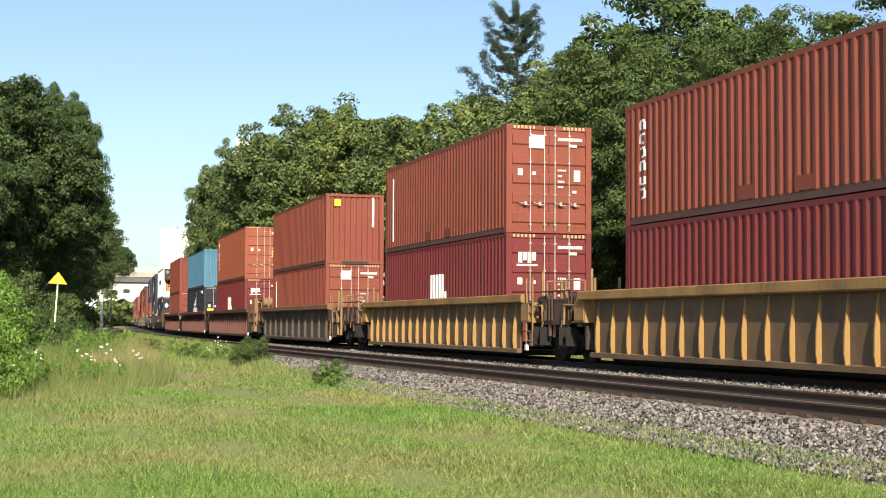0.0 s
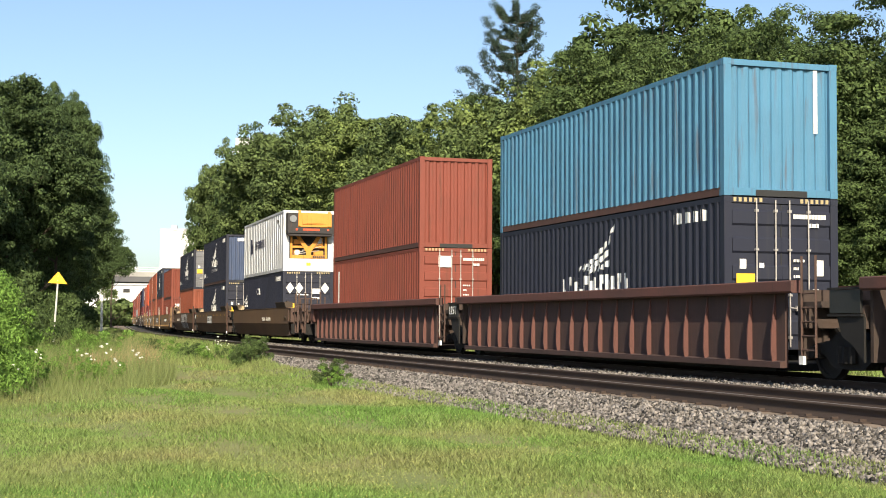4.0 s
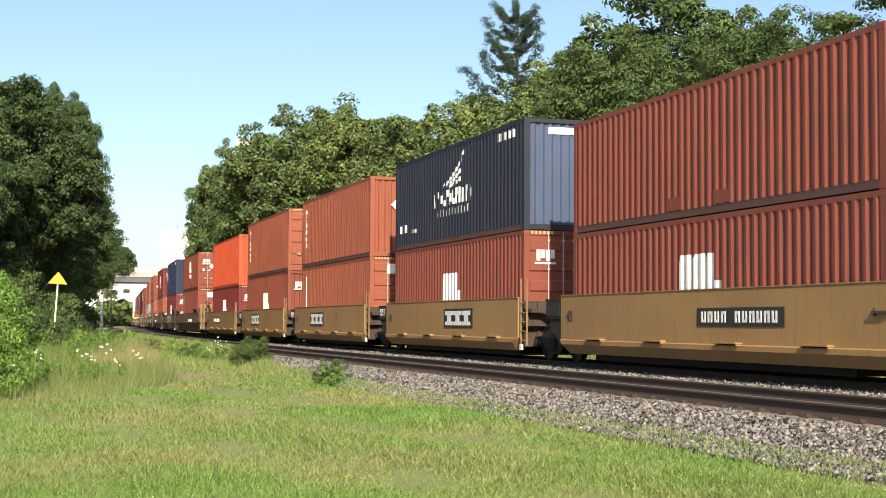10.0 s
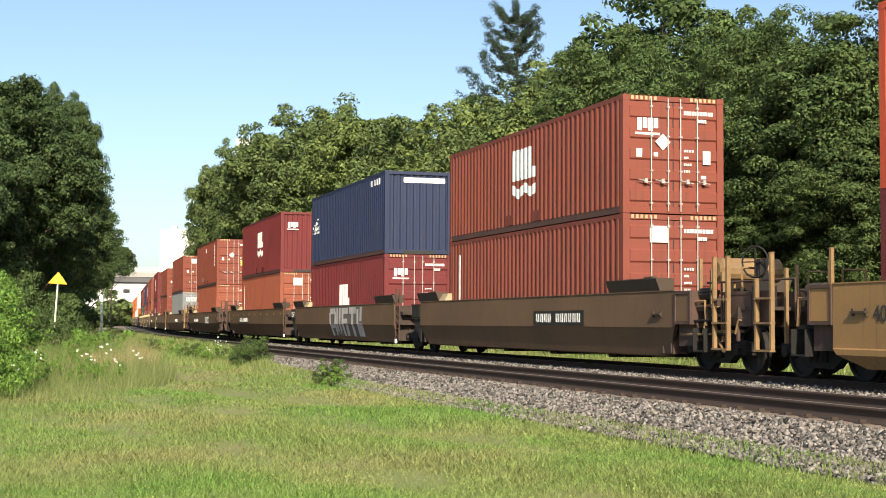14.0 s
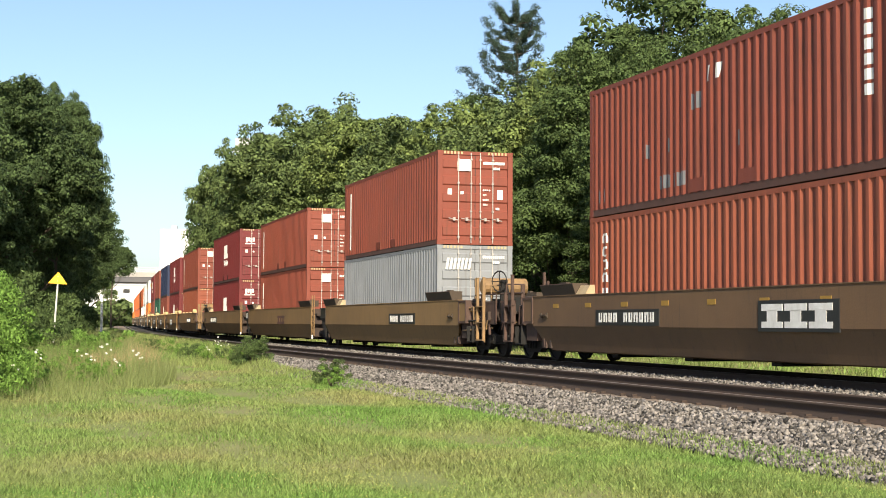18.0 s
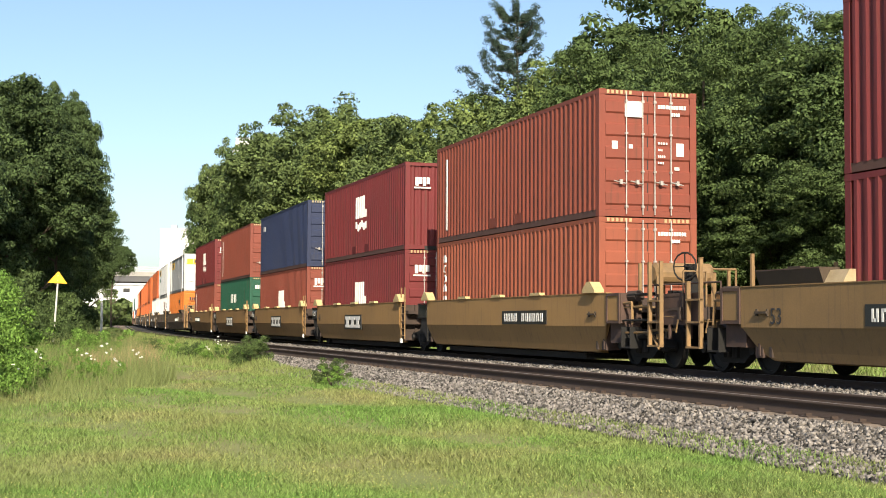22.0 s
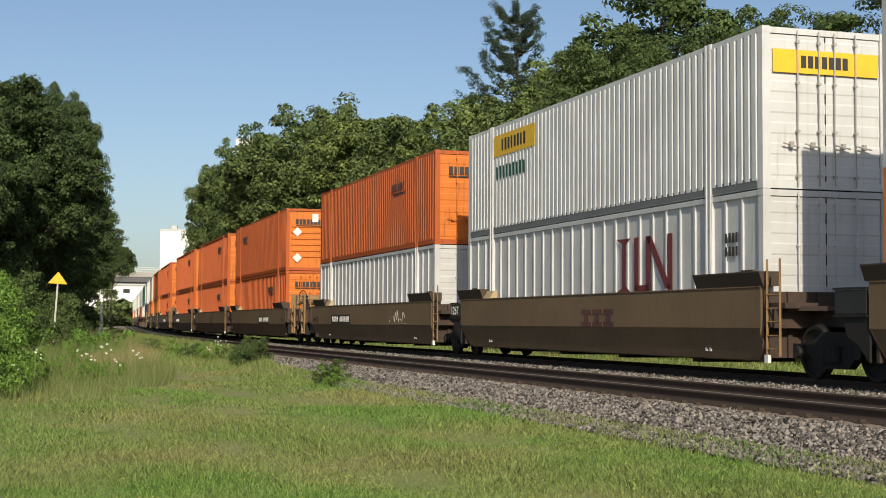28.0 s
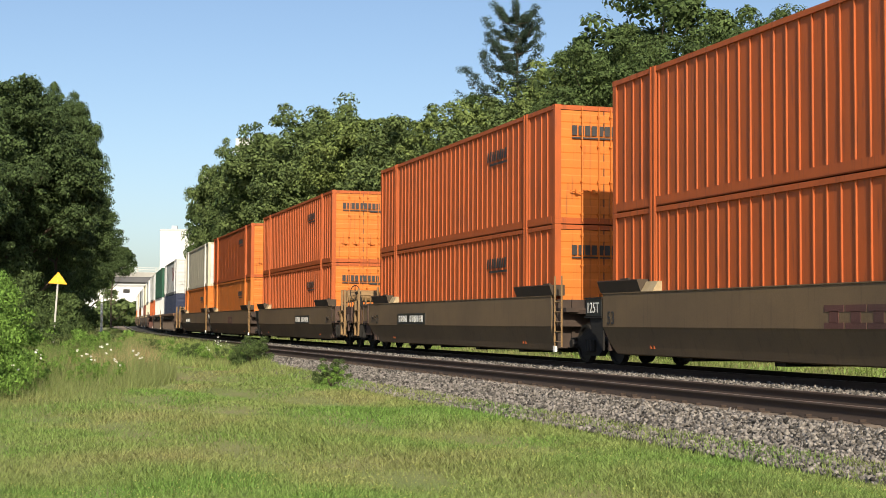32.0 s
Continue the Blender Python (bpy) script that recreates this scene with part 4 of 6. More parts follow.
def door_end(ob, L, W, H, M, rows=5, bars=GALV, hazard=True):
    dw, dh = W / 2 - 0.175, H - 0.29
    for sx in (-1, 1):
        leaf_ob = part("door", sheet("door", (W, H, rows), lambda: door_leaf(dw, dh, rows), M), ob, at=Matrix.Translation((-dw - 0.004 if sx < 0 else 0.004, -L / 2 + 0.035, 0.155)))
        for u in (0.14, 0.53):
            x = dw * (1 - u) if sx < 0 else dw * u
            part("locking_bar", sheet("locking_bar", (H,), lambda: joined(tube((0, -0.07, -0.1), (0, -0.07, dh + 0.08), 0.015), boxes(
                (-0.03, 0.03, -0.1, -0.03, dh * .02, dh * .04), (-0.032, 0.032, -0.1, -0.03, dh * .33, dh * .345), (-0.032, 0.032, -0.1, -0.03, dh * .66, dh * .675), (-0.03, 0.03, -0.1, -0.03, dh * .94, dh * .96))), bars), leaf_ob, at=(x, 0, 0))
            part("door_handle", sheet("door_handle", 0, lambda: joined(tube((-0.02, -0.1, 0), (0.3, -0.1, -0.06), 0.014, 5), boxes((0.12, 0.19, -0.12, -0.05, -0.07, 0.03))), bars), leaf_ob,
                 at=(x - (0.3 if sx < 0 else 0.0), 0, dh * 0.25))
    part("door_gasket", sheet("door_gasket", (H,), boxes((-0.012, 0.012, -0.004, 0.03, 0, dh)), BLACK), ob, at=(0, -L / 2 + 0.03, 0.155))
    if hazard:
        rects = []
        for i in range(6):
            rects += [(-W / 2 + 0.2 + i * 0.11, -W / 2 + 0.26 + i * 0.11, H - 0.1, H - 0.02), (W / 2 - 0.26 - i * 0.11, W / 2 - 0.2 - i * 0.11, H - 0.1, H - 0.02)]
        end_marks(ob, L, ("hazard", L, W, H), rects, HAZ, "yellow and black height-warning stripes", out=-0.006)


def slick_end(ob, L, W, H, M, pitch=0.25):
    part("end_wall", sheet("end_wall", (W, H, pitch), lambda: end_waves(W - 0.3, H - 0.25, pitch, 0.04), M), ob, at=(0, -L / 2 + 0.09, 0.14))
    # Flat black sheet in place of a recess: the tunnel mouth's shade as colour.
    part("gooseneck_tunnel", sheet("gooseneck_tunnel", 0, boxes((-0.55, 0.55, -0.012, 0.0, 0.0, 0.12))
                                   , BLACK), ob, at=(0, -L / 2, 0.0))


def box40(colour, label, end="door", endcol=None, H=HC, marks=(), name="shipping_container"):
    L, W = 12.192, 2.438
    M, E = PAINTS[colour], PAINTS[endcol or colour]
    ob = thing(name, label, "shipping container", "containers on the train")
    end_frame(ob, L, W, H, M, colour)
    wall = sheet("side_wall", (H,), lambda: corrugated(L - 0.32, H - 0.25, 0.282, 0.048), M)
    part("side_wall", wall, ob, at=(-W / 2 + 0.04, -L / 2 + 0.16, 0.15))
    part("side_wall", wall, ob, at=pose(W / 2 - 0.04, L / 2 - 0.16, 0.15, 0, 0, 180))
    part("rear_wall", sheet("rear_wall", (W, H), boxes((-W / 2 + 0.15, W / 2 - 0.15, -0.03, 0.0, 0, H - 0.25)), M), ob, at=(0, L / 2 - 0.05, 0.14))
    if end == "door":
        door_end(ob, L, W, H, E)
    else:
        slick_end(ob, L, W, H, E)
    if colour in ("maroon", "rust"):
        for y in (.95, -.95):
            part("pocket_cover", sheet("pocket_cover", 0, boxes((-.012, .03, -.30, .30, 0, .26)), M), ob, at=(-W / 2 + .003, y, .17))
    for mk in marks:
        MARKERS[mk](ob, L, W, H)
    return ob


def m_placard(ob, L, W, H):
    end_marks(ob, L, ("placard", L, H), [(-W * .24, -W * .06, H - .62, H - .26)], MARK, "white paper placard")


def m_codes(ob, L, W, H):
    r = bar_row(W * .10, H - .40, .72, .085, 11) + bar_row(W * .24, H - .56, .22, .075, 4)
    for i in range(4):
        r += bar_row(W * .10, H - 1.22 - i * .15, (.26, .12, .2, .16)[i], .05, 4, .4)
    end_marks(ob, L, ("codes", L, H), r, MARK, "white stencilled code bars")


def m_patches(ob, L, W, H):
    end_marks(ob, L, ("patches", L, H), [(-W * .37, -W * .315, H - 1.36, H - 1.18), (-W * .2, -W * .16, H - 1.34, H - 1.25), (W * .29, W * .365, H - 1.48, H - 1.18), (W * .27, W * .32, H - 1.80, H - 1.73)], MARK)


def m_endlogo(ob, L, W, H):
    r = []
    for i in range(4):
        r += [(-W * .36 + i * .13, -W * .36 + i * .13 + .105, H - .78 + (.06 if i % 2 else 0), H - .5)]
    r += [(-W * .38, -W * .14, H - .87, H - .82)]
    end_marks(ob, L, ("endlogo", L, H), r, MARK, "white block emblem")


def m_yellow(ob, L, W, H):
    end_marks(ob, L, ("yellow", L, H), [(-W * .36, -W * .25, H - .52, H - .24)], YMARK, "yellow sticker")


def m_yellowlow(ob, L, W, H):
    end_marks(ob, L, ("yellowlow", L, H), [(-W * .40, -W * .24, H - 1.75, H - 1.45)], YMARK, "yellow warning sticker")


def m_ystick(ob, L, W, H):
    end_marks(ob, L, ("ystick", L, H), [(W * .12, W * .26, H - 1.68, H - 1.36)], YMARK, "yellow sticker")


def m_vend(ob, L, W, H):
    end_marks(ob, L, ("vend", L, H), [(W * .30, W * .335, H - 1.35, H - .12)], MARK, "white vertical code strip", out=-.042)


def m_topbar(ob, L, W, H):
    end_marks(ob, L, ("topbar", L, H), [(-W * .22, W * .40, H - .40, H - .22)], MARK, "white code panel", out=-.042)


def m_diamonds(ob, L, W, H):
    v = joined(*[prism([(x, H - 1.05), (x + .2, H - .78), (x, H - .51), (x - .2, H - .78)], "y", -L / 2 - .018, -L / 2 - .008) for x in (-W * .36, -W * .18, W * .33)])
    part("end_marking", sheet("end_marking", ("diamonds", L, H), v, MARK), ob, "white hazard diamonds")["kind"] = "stuff"
    end_marks(ob, L, ("diacodes", L, H), [(-W * .24, W * .0, H - 1.12, H - 1.06), (W * .08, W * .24, H - 1.05, H - .8), (W * .08, W * .22, H - 1.3, H - 1.2)], MARK)
    end_marks(ob, L, ("diayel", L, H), [(-W * .46, -W * .27, H - 1.72, H - 1.5)], YMARK, "yellow sticker")


def m_diamond(ob, L, W, H):
    v = prism([(-W * .11, H - 1.2), (-W * .035, H - 1.02), (-W * .11, H - .84), (-W * .185, H - 1.02)], "y", -L / 2 - .016, -L / 2 - .006)
    part("end_marking", sheet("end_marking", ("diamond", L, H), v, MARK), ob, "white hazard diamond")


def m_strip(ob, L, W, H):
    part("side_marking", sheet("side_marking", ("strip", L, H), boxes((-W / 2 - .005, -W / 2 + .03, L / 2 - 1.0, L / 2 - .82, H * .12, H - .42)), MARK), ob, "white vertical code strip")


def m_vcode(ob, L, W, H):
    a, r = L / 2 - .95, []
    for i in range(6):
        z = H - .62 - i * .29
        for k, (y0, y1, z0, z1) in enumerate(((.02, .28, .18, .23), (0, .05, .02, .18), (.24, .29, .02, .18), (.04, .25, .0, .045))):
            if k != (3, 1, 2, 3, 0, 2)[i]:
                r.append([(a + y0, z + z0), (a + y1, z + z0), (a + y1, z + z1), (a + y0, z + z1)])
    side_marks(ob, W, ("vcode", L, H), r, MARK, "white vertical code bars")


def m_block(ob, L, W, H):
    side_marks(ob, W, ("block", H), block_logo(0.0, H * .50, .80), MARK, "white block emblem over a wave")


def m_blocklow(ob, L, W, H):
    side_marks(ob, W, ("blocklow", H), block_logo(0.0, H * .405, .80), MARK, "white block emblem over a wave")


def m_wing(ob, L, W, H):
    side_marks(ob, W, ("wing", H), wing_logo(-.1, H * .385, 1.55), MARK, "white wing emblem over stroke lettering")
    side_marks(ob, W, ("wingcode", H), letters(-4.0, H - .42, .22, 9), MARK, "white code bars")
    side_marks(ob, W, ("wingsmall", H), letters(5.5, .55, .26, 5) + letters(5.0 - .9, .5, .12, 6), MARK, "white slogan bars")


def m_winglow(ob, L, W, H):
    side_marks(ob, W, ("winglow", H), wing_logo(-.1, H * .385, 1.55), MARK, "white wing emblem over stroke lettering")
    side_marks(ob, W, ("wingcode", H), letters(-4.0, H - .42, .22, 9), MARK, "white code bars")


def m_wingsmall(ob, L, W, H):
    side_marks(ob, W, ("wingsm", H), wing_logo(5.2, H * .50, .62), MARK, "small white wing emblem")
    side_marks(ob, W, ("wingcode", H), letters(-4.0, H - .42, .22, 9), MARK, "white code bars")


def m_moons(ob, L, W, H):
    side_marks(ob, W, ("moons", H), [[(y, H * .66), (y - .14, H * .66), (y - .26, H * .715), (y - .14, H * .77), (y, H * .77), (y - .08, H * .715)] for y in (1.75, 1.25, .75)], MARK, "three white crescents")
    side_marks(ob, W, ("wingsm", H), wing_logo(5.2, H * .50, .62), MARK, "small white wing emblem")
    side_marks(ob, W, ("wingcode", H), letters(-4.0, H - .42, .22, 9), MARK, "white code bars")


def m_smallred(ob, L, W, H):
    side_marks(ob, W, ("smallw", H), letters(5.3, H - .75, .26, 5), MARK, "small white lettering bars")


def m_serif(ob, L, W, H):
    side_marks(ob, W, ("serif", H), letters(1.4, H * .55, .5, 7), MARK, "white lettering as plain strokes")


def m_endserif(ob, L, W, H):
    end_marks(ob, L, ("endserif", L, H), bar_row(-W * .38, H - .62, .85, .2, 7), MARK)


def m_small(ob, L, W, H):
    side_marks(ob, W, ("small", H), letters(5.4, H - .8, .34, 2), MARK, "white emblem")


def m_faded(ob, L, W, H):
    side_marks(ob, W, ("faded", H), letters(1.2, H * .62, .32, 2) + letters(3.2, H * .36, .3, 1) + letters(2.2, H * .37, .3, 1) + letters(5.6, H * .1, .3, 2) + letters(2.6, H * .12, .28, 6) + letters(-.6, H * .3, .32, 1), PAINTS["door_grey"], "traces of removed lettering")
    side_marks(ob, W, ("fadedw", H), [[(y, H * .78), (y - .12, H * .78), (y - .2, H * .88), (y - .04, H * .88)] for y in (.6, .2)] + [[(-4.6, H - .5 - i * .24), (-4.8, H - .5 - i * .24), (-4.8, H - .32 - i * .24), (-4.6, H - .32 - i * .24)] for i in range(6)], MARK)


def m_wave(ob, L, W, H):
    v = joined(*[prism([(-W * .40 + i * .12, H - .75), (-W * .40 + i * .12 + .07, H - .75), (-W * .40 + i * .12 + .13, H - .40), (-W * .40 + i * .12 + .06, H - .40)], "y", -L / 2 - .06, -L / 2 - .05) for i in range(7)])
    part("end_marking", sheet("end_marking", ("wave", L, H), v, MARK), ob, "white chevron emblem")["kind"] = "stuff"


MARKERS = {"placard": m_placard, "codes": m_codes, "patches": m_patches, "endlogo": m_endlogo, "yellow": m_yellow, "yellowlow": m_yellowlow, "ystick": m_ystick, "vend": m_vend,
           "topbar": m_topbar, "diamonds": m_diamonds, "diamond": m_diamond, "strip": m_strip, "vcode": m_vcode, "block": m_block, "blocklow": m_blocklow, "wing": m_wing,
           "winglow": m_winglow, "wingsmall": m_wingsmall, "moons": m_moons, "smallred": m_smallred, "serif": m_serif, "endserif": m_endserif, "small": m_small, "faded": m_faded, "wave": m_wave}


def reefer(label):
    L, W, H = 12.192, 2.438, HC
    M = PAINTS["white"]
    ob = thing("refrigerated_container", label, "refrigerated container", "containers on the train")
    FACES[ob.name] = .009
    end_frame(ob, L, W, H, M, "white")
    wall = sheet("side_wall", ("reefer",), lambda: ribbed_plate(L - 0.32, H - 0.25, 0.55, 0.06, 0.02), M)
    part("side_wall", wall, ob, at=(-W / 2 + 0.03, -L / 2 + 0.16, 0.15))
    part("side_wall", wall, ob, at=pose(W / 2 - 0.03, L / 2 - 0.16, 0.15, 0, 0, 180))
    part("rear_wall", sheet("rear_wall", (W, H), boxes((-W / 2 + 0.15, W / 2 - 0.15, -0.03, 0.0, 0, H - 0.25)), M), ob, at=(0, L / 2 - 0.05, 0.14))
    y = -L / 2
    part("machinery_panel", sheet("machinery_panel", 0, joined(boxes((-1.06, 1.06, .02, .06, .14, .62), (-1.06, -.93, .02, .06, .62, 2.7), (.93, 1.06, .02, .06, .62, 2.7), (-.93, .93, .02, .06, 2.45, 2.7))), M), ob, at=(0, y, 0))
    part("machinery_recess", sheet("machinery_recess", 0, boxes((-.93, .93, .25, .28, .62, 2.45))
                                   , BLACK), ob, at=(0, y, 0))
    U = PAINTS["orange_unit"]
    unit = part("refrigeration_unit", sheet("refrigeration_unit", 0, prism([(-.88, .62), (.88, .62), (.88, 1.75), (.78, 1.75), (.78, .78), (-.78, .78), (-.78, 1.75), (-.88, 1.75)], "y", 0, .03), U), ob, "yellow-orange framed refrigeration unit", at=(0, y, 0))
    part("v_brace", sheet("v_brace", 0, prism([(-.64, 1.72), (-.46, 1.72), (0, 1.12), (.46, 1.72), (.64, 1.72), (.12, .92), (.12, .78), (-.12, .78), (-.12, .92)], "y", -.01, .04), U), unit)
    for x0, x1, z0, z1 in ((-.78, .78, 1.12, 1.22), (-.7, -.32, 1.3, 1.52), (.35, .7, 1.25, 1.6), (-.7, -.42, .82, 1.02), (.25, .72, .8, 1.0)):
        part("unit_panel", raw_mesh("unit_panel", *boxes((x0, x1, .06, .2, z0, z1)), U), unit)
    for k in range(3):
        part("pipe", raw_mesh("pipe", *tube((-.7 + .2 * k, .05, .8 + .1 * k), (.5 + .1 * k, .05, 1.0 + .2 * k), .018, 5), GALV), unit)
    part("fan_shroud", sheet("fan_shroud", 0, joined(*[tube((0, .1, 1.35), (0, .06, 1.35), .3, 14)]), SOOT_SHADE), unit)
    part("compressor", sheet("compressor", 0, joined(tube((-.55, .02, .9), (-.55, .2, .9), .13, 10), tube((.5, .02, 1.5), (.5, .2, 1.5), .16, 10)), PAINTS["white"]), unit)
    gen = part("generator_set", sheet("generator_set", 0, joined(prism([(-1.12, 1.78), (1.1, 1.78), (1.1, 2.05), (-1.12, 2.05)], "y", -.62, -.02), prism([(-1.0, 1.66), (1.0, 1.66), (1.1, 1.78), (-1.12, 1.78)], "y", -.55, -.02),
                boxes((-1.12, -.62, -.55, -.02, 2.05, 2.72), (.98, 1.1, -.5, -.02, 2.05, 2.7))), PAINTS["door_grey_dark"]), ob, "clip-on generator set with a dark housing", at=(0, y, 0))
    part("engine_cover", sheet("engine_cover", 0, joined(boxes((-.62, .98, -.56, -.04, 2.08, 2.74), (-.42, .62, -.60, -.56, 2.2, 2.62), (-.62, -.5, -.62, -.56, 2.12, 2.86), (.8, .92, -.62, -.56, 2.12, 2.8))), PAINTS["orange_unit"]), gen, "orange engine cover")
    part("cover_panel", sheet("cover_panel", 0, boxes((-.3, .5, -.62, -.60, 2.25, 2.56), (-.3, .2, -.625, -.60, 2.08, 2.14))
                              , PAINTS["orange_unit"]), gen)
    part("reflector", sheet("reflector", 0, boxes((-.4, .4, -.632, -.62, 1.9, 2.0), (-.75, -.65, -.632, -.62, 1.9, 2.0), (.75, .85, -.632, -.62, 1.9, 2.0))
                            , PAINTS["flame"]), gen)
    part("fuel_cap", sheet("fuel_cap", 0, tube((-.86, -.56, 2.45), (-.86, -.60, 2.45), .17, 12), PAINTS["grey"]), gen)
    end_marks(ob, L, ("reefmark",), bar_row(.2, .64, .6, .1, 6), INK, "dark label bars", out=.02)
    end_marks(ob, L, ("reeftri",), [(-.1, .1, .28, .42)], YMARK, "yellow warning label", out=.0)
    for k, a in enumerate((3.75, 3.40)):
        side_marks(ob, W, ("hl", k), [[(a, 1.22), (a - .30, 1.22), (a - .24, 1.56), (a - .42, 1.60), (a - .22, 1.66), (a - .16, 2.0), (a + .10, 2.0), (a + .02, 1.6)]], NAVYINK, "navy flag emblem")
    side_marks(ob, W, ("hlw",), letters(2.35, 1.40, .42, 11), NAVYINK, "navy lettering as plain strokes")
    side_marks(ob, W, ("hlc",), letters(-4.3, H - .55, .18, 4) + letters(-4.9, H - .8, .16, 1), INK)
    return ob


PAINTS["orange_unit"] = paint("amber_unit_paint", (0.68, 0.29, 0.05))
PAINTS["door_grey_dark"] = paint("dark_housing_paint", (0.036, 0.034, 0.035))


def box53(colour, label, wall="ribs", end="door", endcol=None, post=None, marks=(), H=2.908):
    L, W = 16.154, 2.591
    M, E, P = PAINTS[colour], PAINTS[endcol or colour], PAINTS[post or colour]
    ob = thing("domestic_container", label, "domestic container", "containers on the train")
    FACES[ob.name] = {"fine": -.017, "ribs": .013, "wide": .008, "flat": .037}[wall]
    end_frame(ob, L, W, H, M, colour)
    make = {"ribs": lambda: ribbed_plate(L - .32, H - .25, .41, .035, .03), "fine": lambda: corrugated(L - .32, H - .25, .25, .06, .22, .1), "wide": lambda: ribbed_plate(L - .32, H - .25, .62, .07, .035),
            "flat": lambda: ribbed_plate(L - .32, H - .25, 1.318, .03, .006)}[wall]
    sw = sheet("side_wall", (wall, H), make, M)
    part("side_wall", sw, ob, at=(-W / 2 + .045, -L / 2 + .16, .15))
    part("side_wall", sw, ob, at=pose(W / 2 - .045, L / 2 - .16, .15, 0, 0, 180))
    part("rear_wall", sheet("rear_wall", (W, H), boxes((-W / 2 + .15, W / 2 - .15, -.03, .0, 0, H - .25)), M), ob, at=(0, L / 2 - .05, .14))
    for sx in (-1, 1):
        for y in (-6.1, 6.1):
            part("stacking_post", sheet("stacking_post", (H,), prism([(-.012, -.13), (-.012, -.11), (-.03, -.11), (-.03, -.05), (-.012, -.05), (-.012, .05), (-.03, .05), (-.03, .11), (-.012, .11), (-.012, .13), (.1, .13), (.1, -.13)], "z", -.02, H), P), ob, at=pose(sx * (W / 2 + .002), y, 0, 0, 0, 0 if sx < 0 else 180))
        part("reflector_rail", sheet("reflector_rail", (L,), boxes((-.006, 0, -L / 2 + .2, L / 2 - .2, .03, .2))
                                     , PAINTS["door_grey"] if colour in ("white", "grey", "silver") else M), ob, at=pose(sx * W / 2, 0, 0, 0, 0, 0 if sx < 0 else 180))
    if end == "door":
        door_end(ob, L, W, H, E, rows=7, bars=E if colour != "white" else GALV, hazard=False)
    elif end == "slats":
        wall_ob = part("end_wall", sheet("end_wall", ("slats", W, H), lambda: boxes((-W / 2 + .15, W / 2 - .15, 0, .03, 0, H - .25)), E), ob, at=(0, -L / 2 + .06, .14))
        for z in (.5, .78, 1.06, 1.34, 1.62, 1.9):
            part("rib", sheet("rib", (W,), lambda: prism([(-.045, 0), (-.045, .1), (0, .14), (0, -.04)], "x", -W / 2 + .25, W / 2 - .25), E), wall_ob, at=(0, 0, z))
    for mk in marks:
        MARKERS[mk](ob, L, W, H)
    return ob


def m_word_end(ob, L, W, H):
    end_marks(ob, L, ("wordend", L, H), bar_row(-W * .33, H - .74, 1.55, .24, 9, .22) + [(-W * .33, W * .1, H - .82, H - .78), (W * .1, W * .28, H - .86, H - .78)], INK, "dark lettering as plain strokes with an underline", out=.014)


def m_word_side(ob, L, W, H):
    side_marks(ob, W, ("wordside", H), letters(-3.1, H - .92, .27, 8, .05) + [[(-3.3, H - 1.04), (-4.7, H - 1.04), (-4.7, H - .98), (-3.3, H - .98)]], INK, "dark lettering as plain strokes")


def m_word_rear(ob, L, W, H):
    side_marks(ob, W, ("wordrear", H), letters(5.2, H - .92, .27, 8, .05) + [[(5.0, H - 1.04), (3.6, H - 1.04), (3.6, H - .98), (5.0, H - .98)]], INK, "dark lettering as plain strokes")


def m_dia53(ob, L, W, H):
    v = joined(*[prism([(-W * .30, z - .22), (-W * .215, z), (-W * .30, z + .22), (-W * .385, z)], "y", -L / 2 - .02, -L / 2 - .005) for z in (H - 1.1, H - 2.3)])
    part("end_marking", sheet("end_marking", ("dia53", L, H), v, MARK), ob, "white placard diamonds")["kind"] = "stuff"
    end_marks(ob, L, ("plate53",), [(-W * .03, W * .08, H - .62, H - .25)], MARK, "white patch", out=.022)


def m_yband_side(ob, L, W, H):
    side_marks(ob, W, ("yband",), [[(5.9, H - .85), (2.9, H - .85), (2.9, H - .28), (5.9, H - .28)]], YMARK, "yellow name band")
    part("side_marking", sheet("side_marking", ("ybandtxt", FACES[ob.name]), lambda: polys(letters(5.3, H - .72, .32, 8), -W / 2 + FACES[ob.name] - .008, -W / 2 + FACES[ob.name]), INK), ob, "dark lettering as plain strokes")


def m_yband_end(ob, L, W, H):
    end_marks(ob, L, ("ybe", L, H), [(-W * .42, W * .42, H - .82, H - .40)], YMARK, "yellow name band")
    end_marks(ob, L, ("ybet", L, H), bar_row(-W * .20, H - .72, 1.0, .22, 7, .25), INK, "dark lettering as plain strokes", out=.018)


def m_intermodal(ob, L, W, H):
    side_marks(ob, W, ("imod",), letters(5.7, H - 1.45, .34, 9, -.03), GREENINK, "dark green lettering as plain strokes")


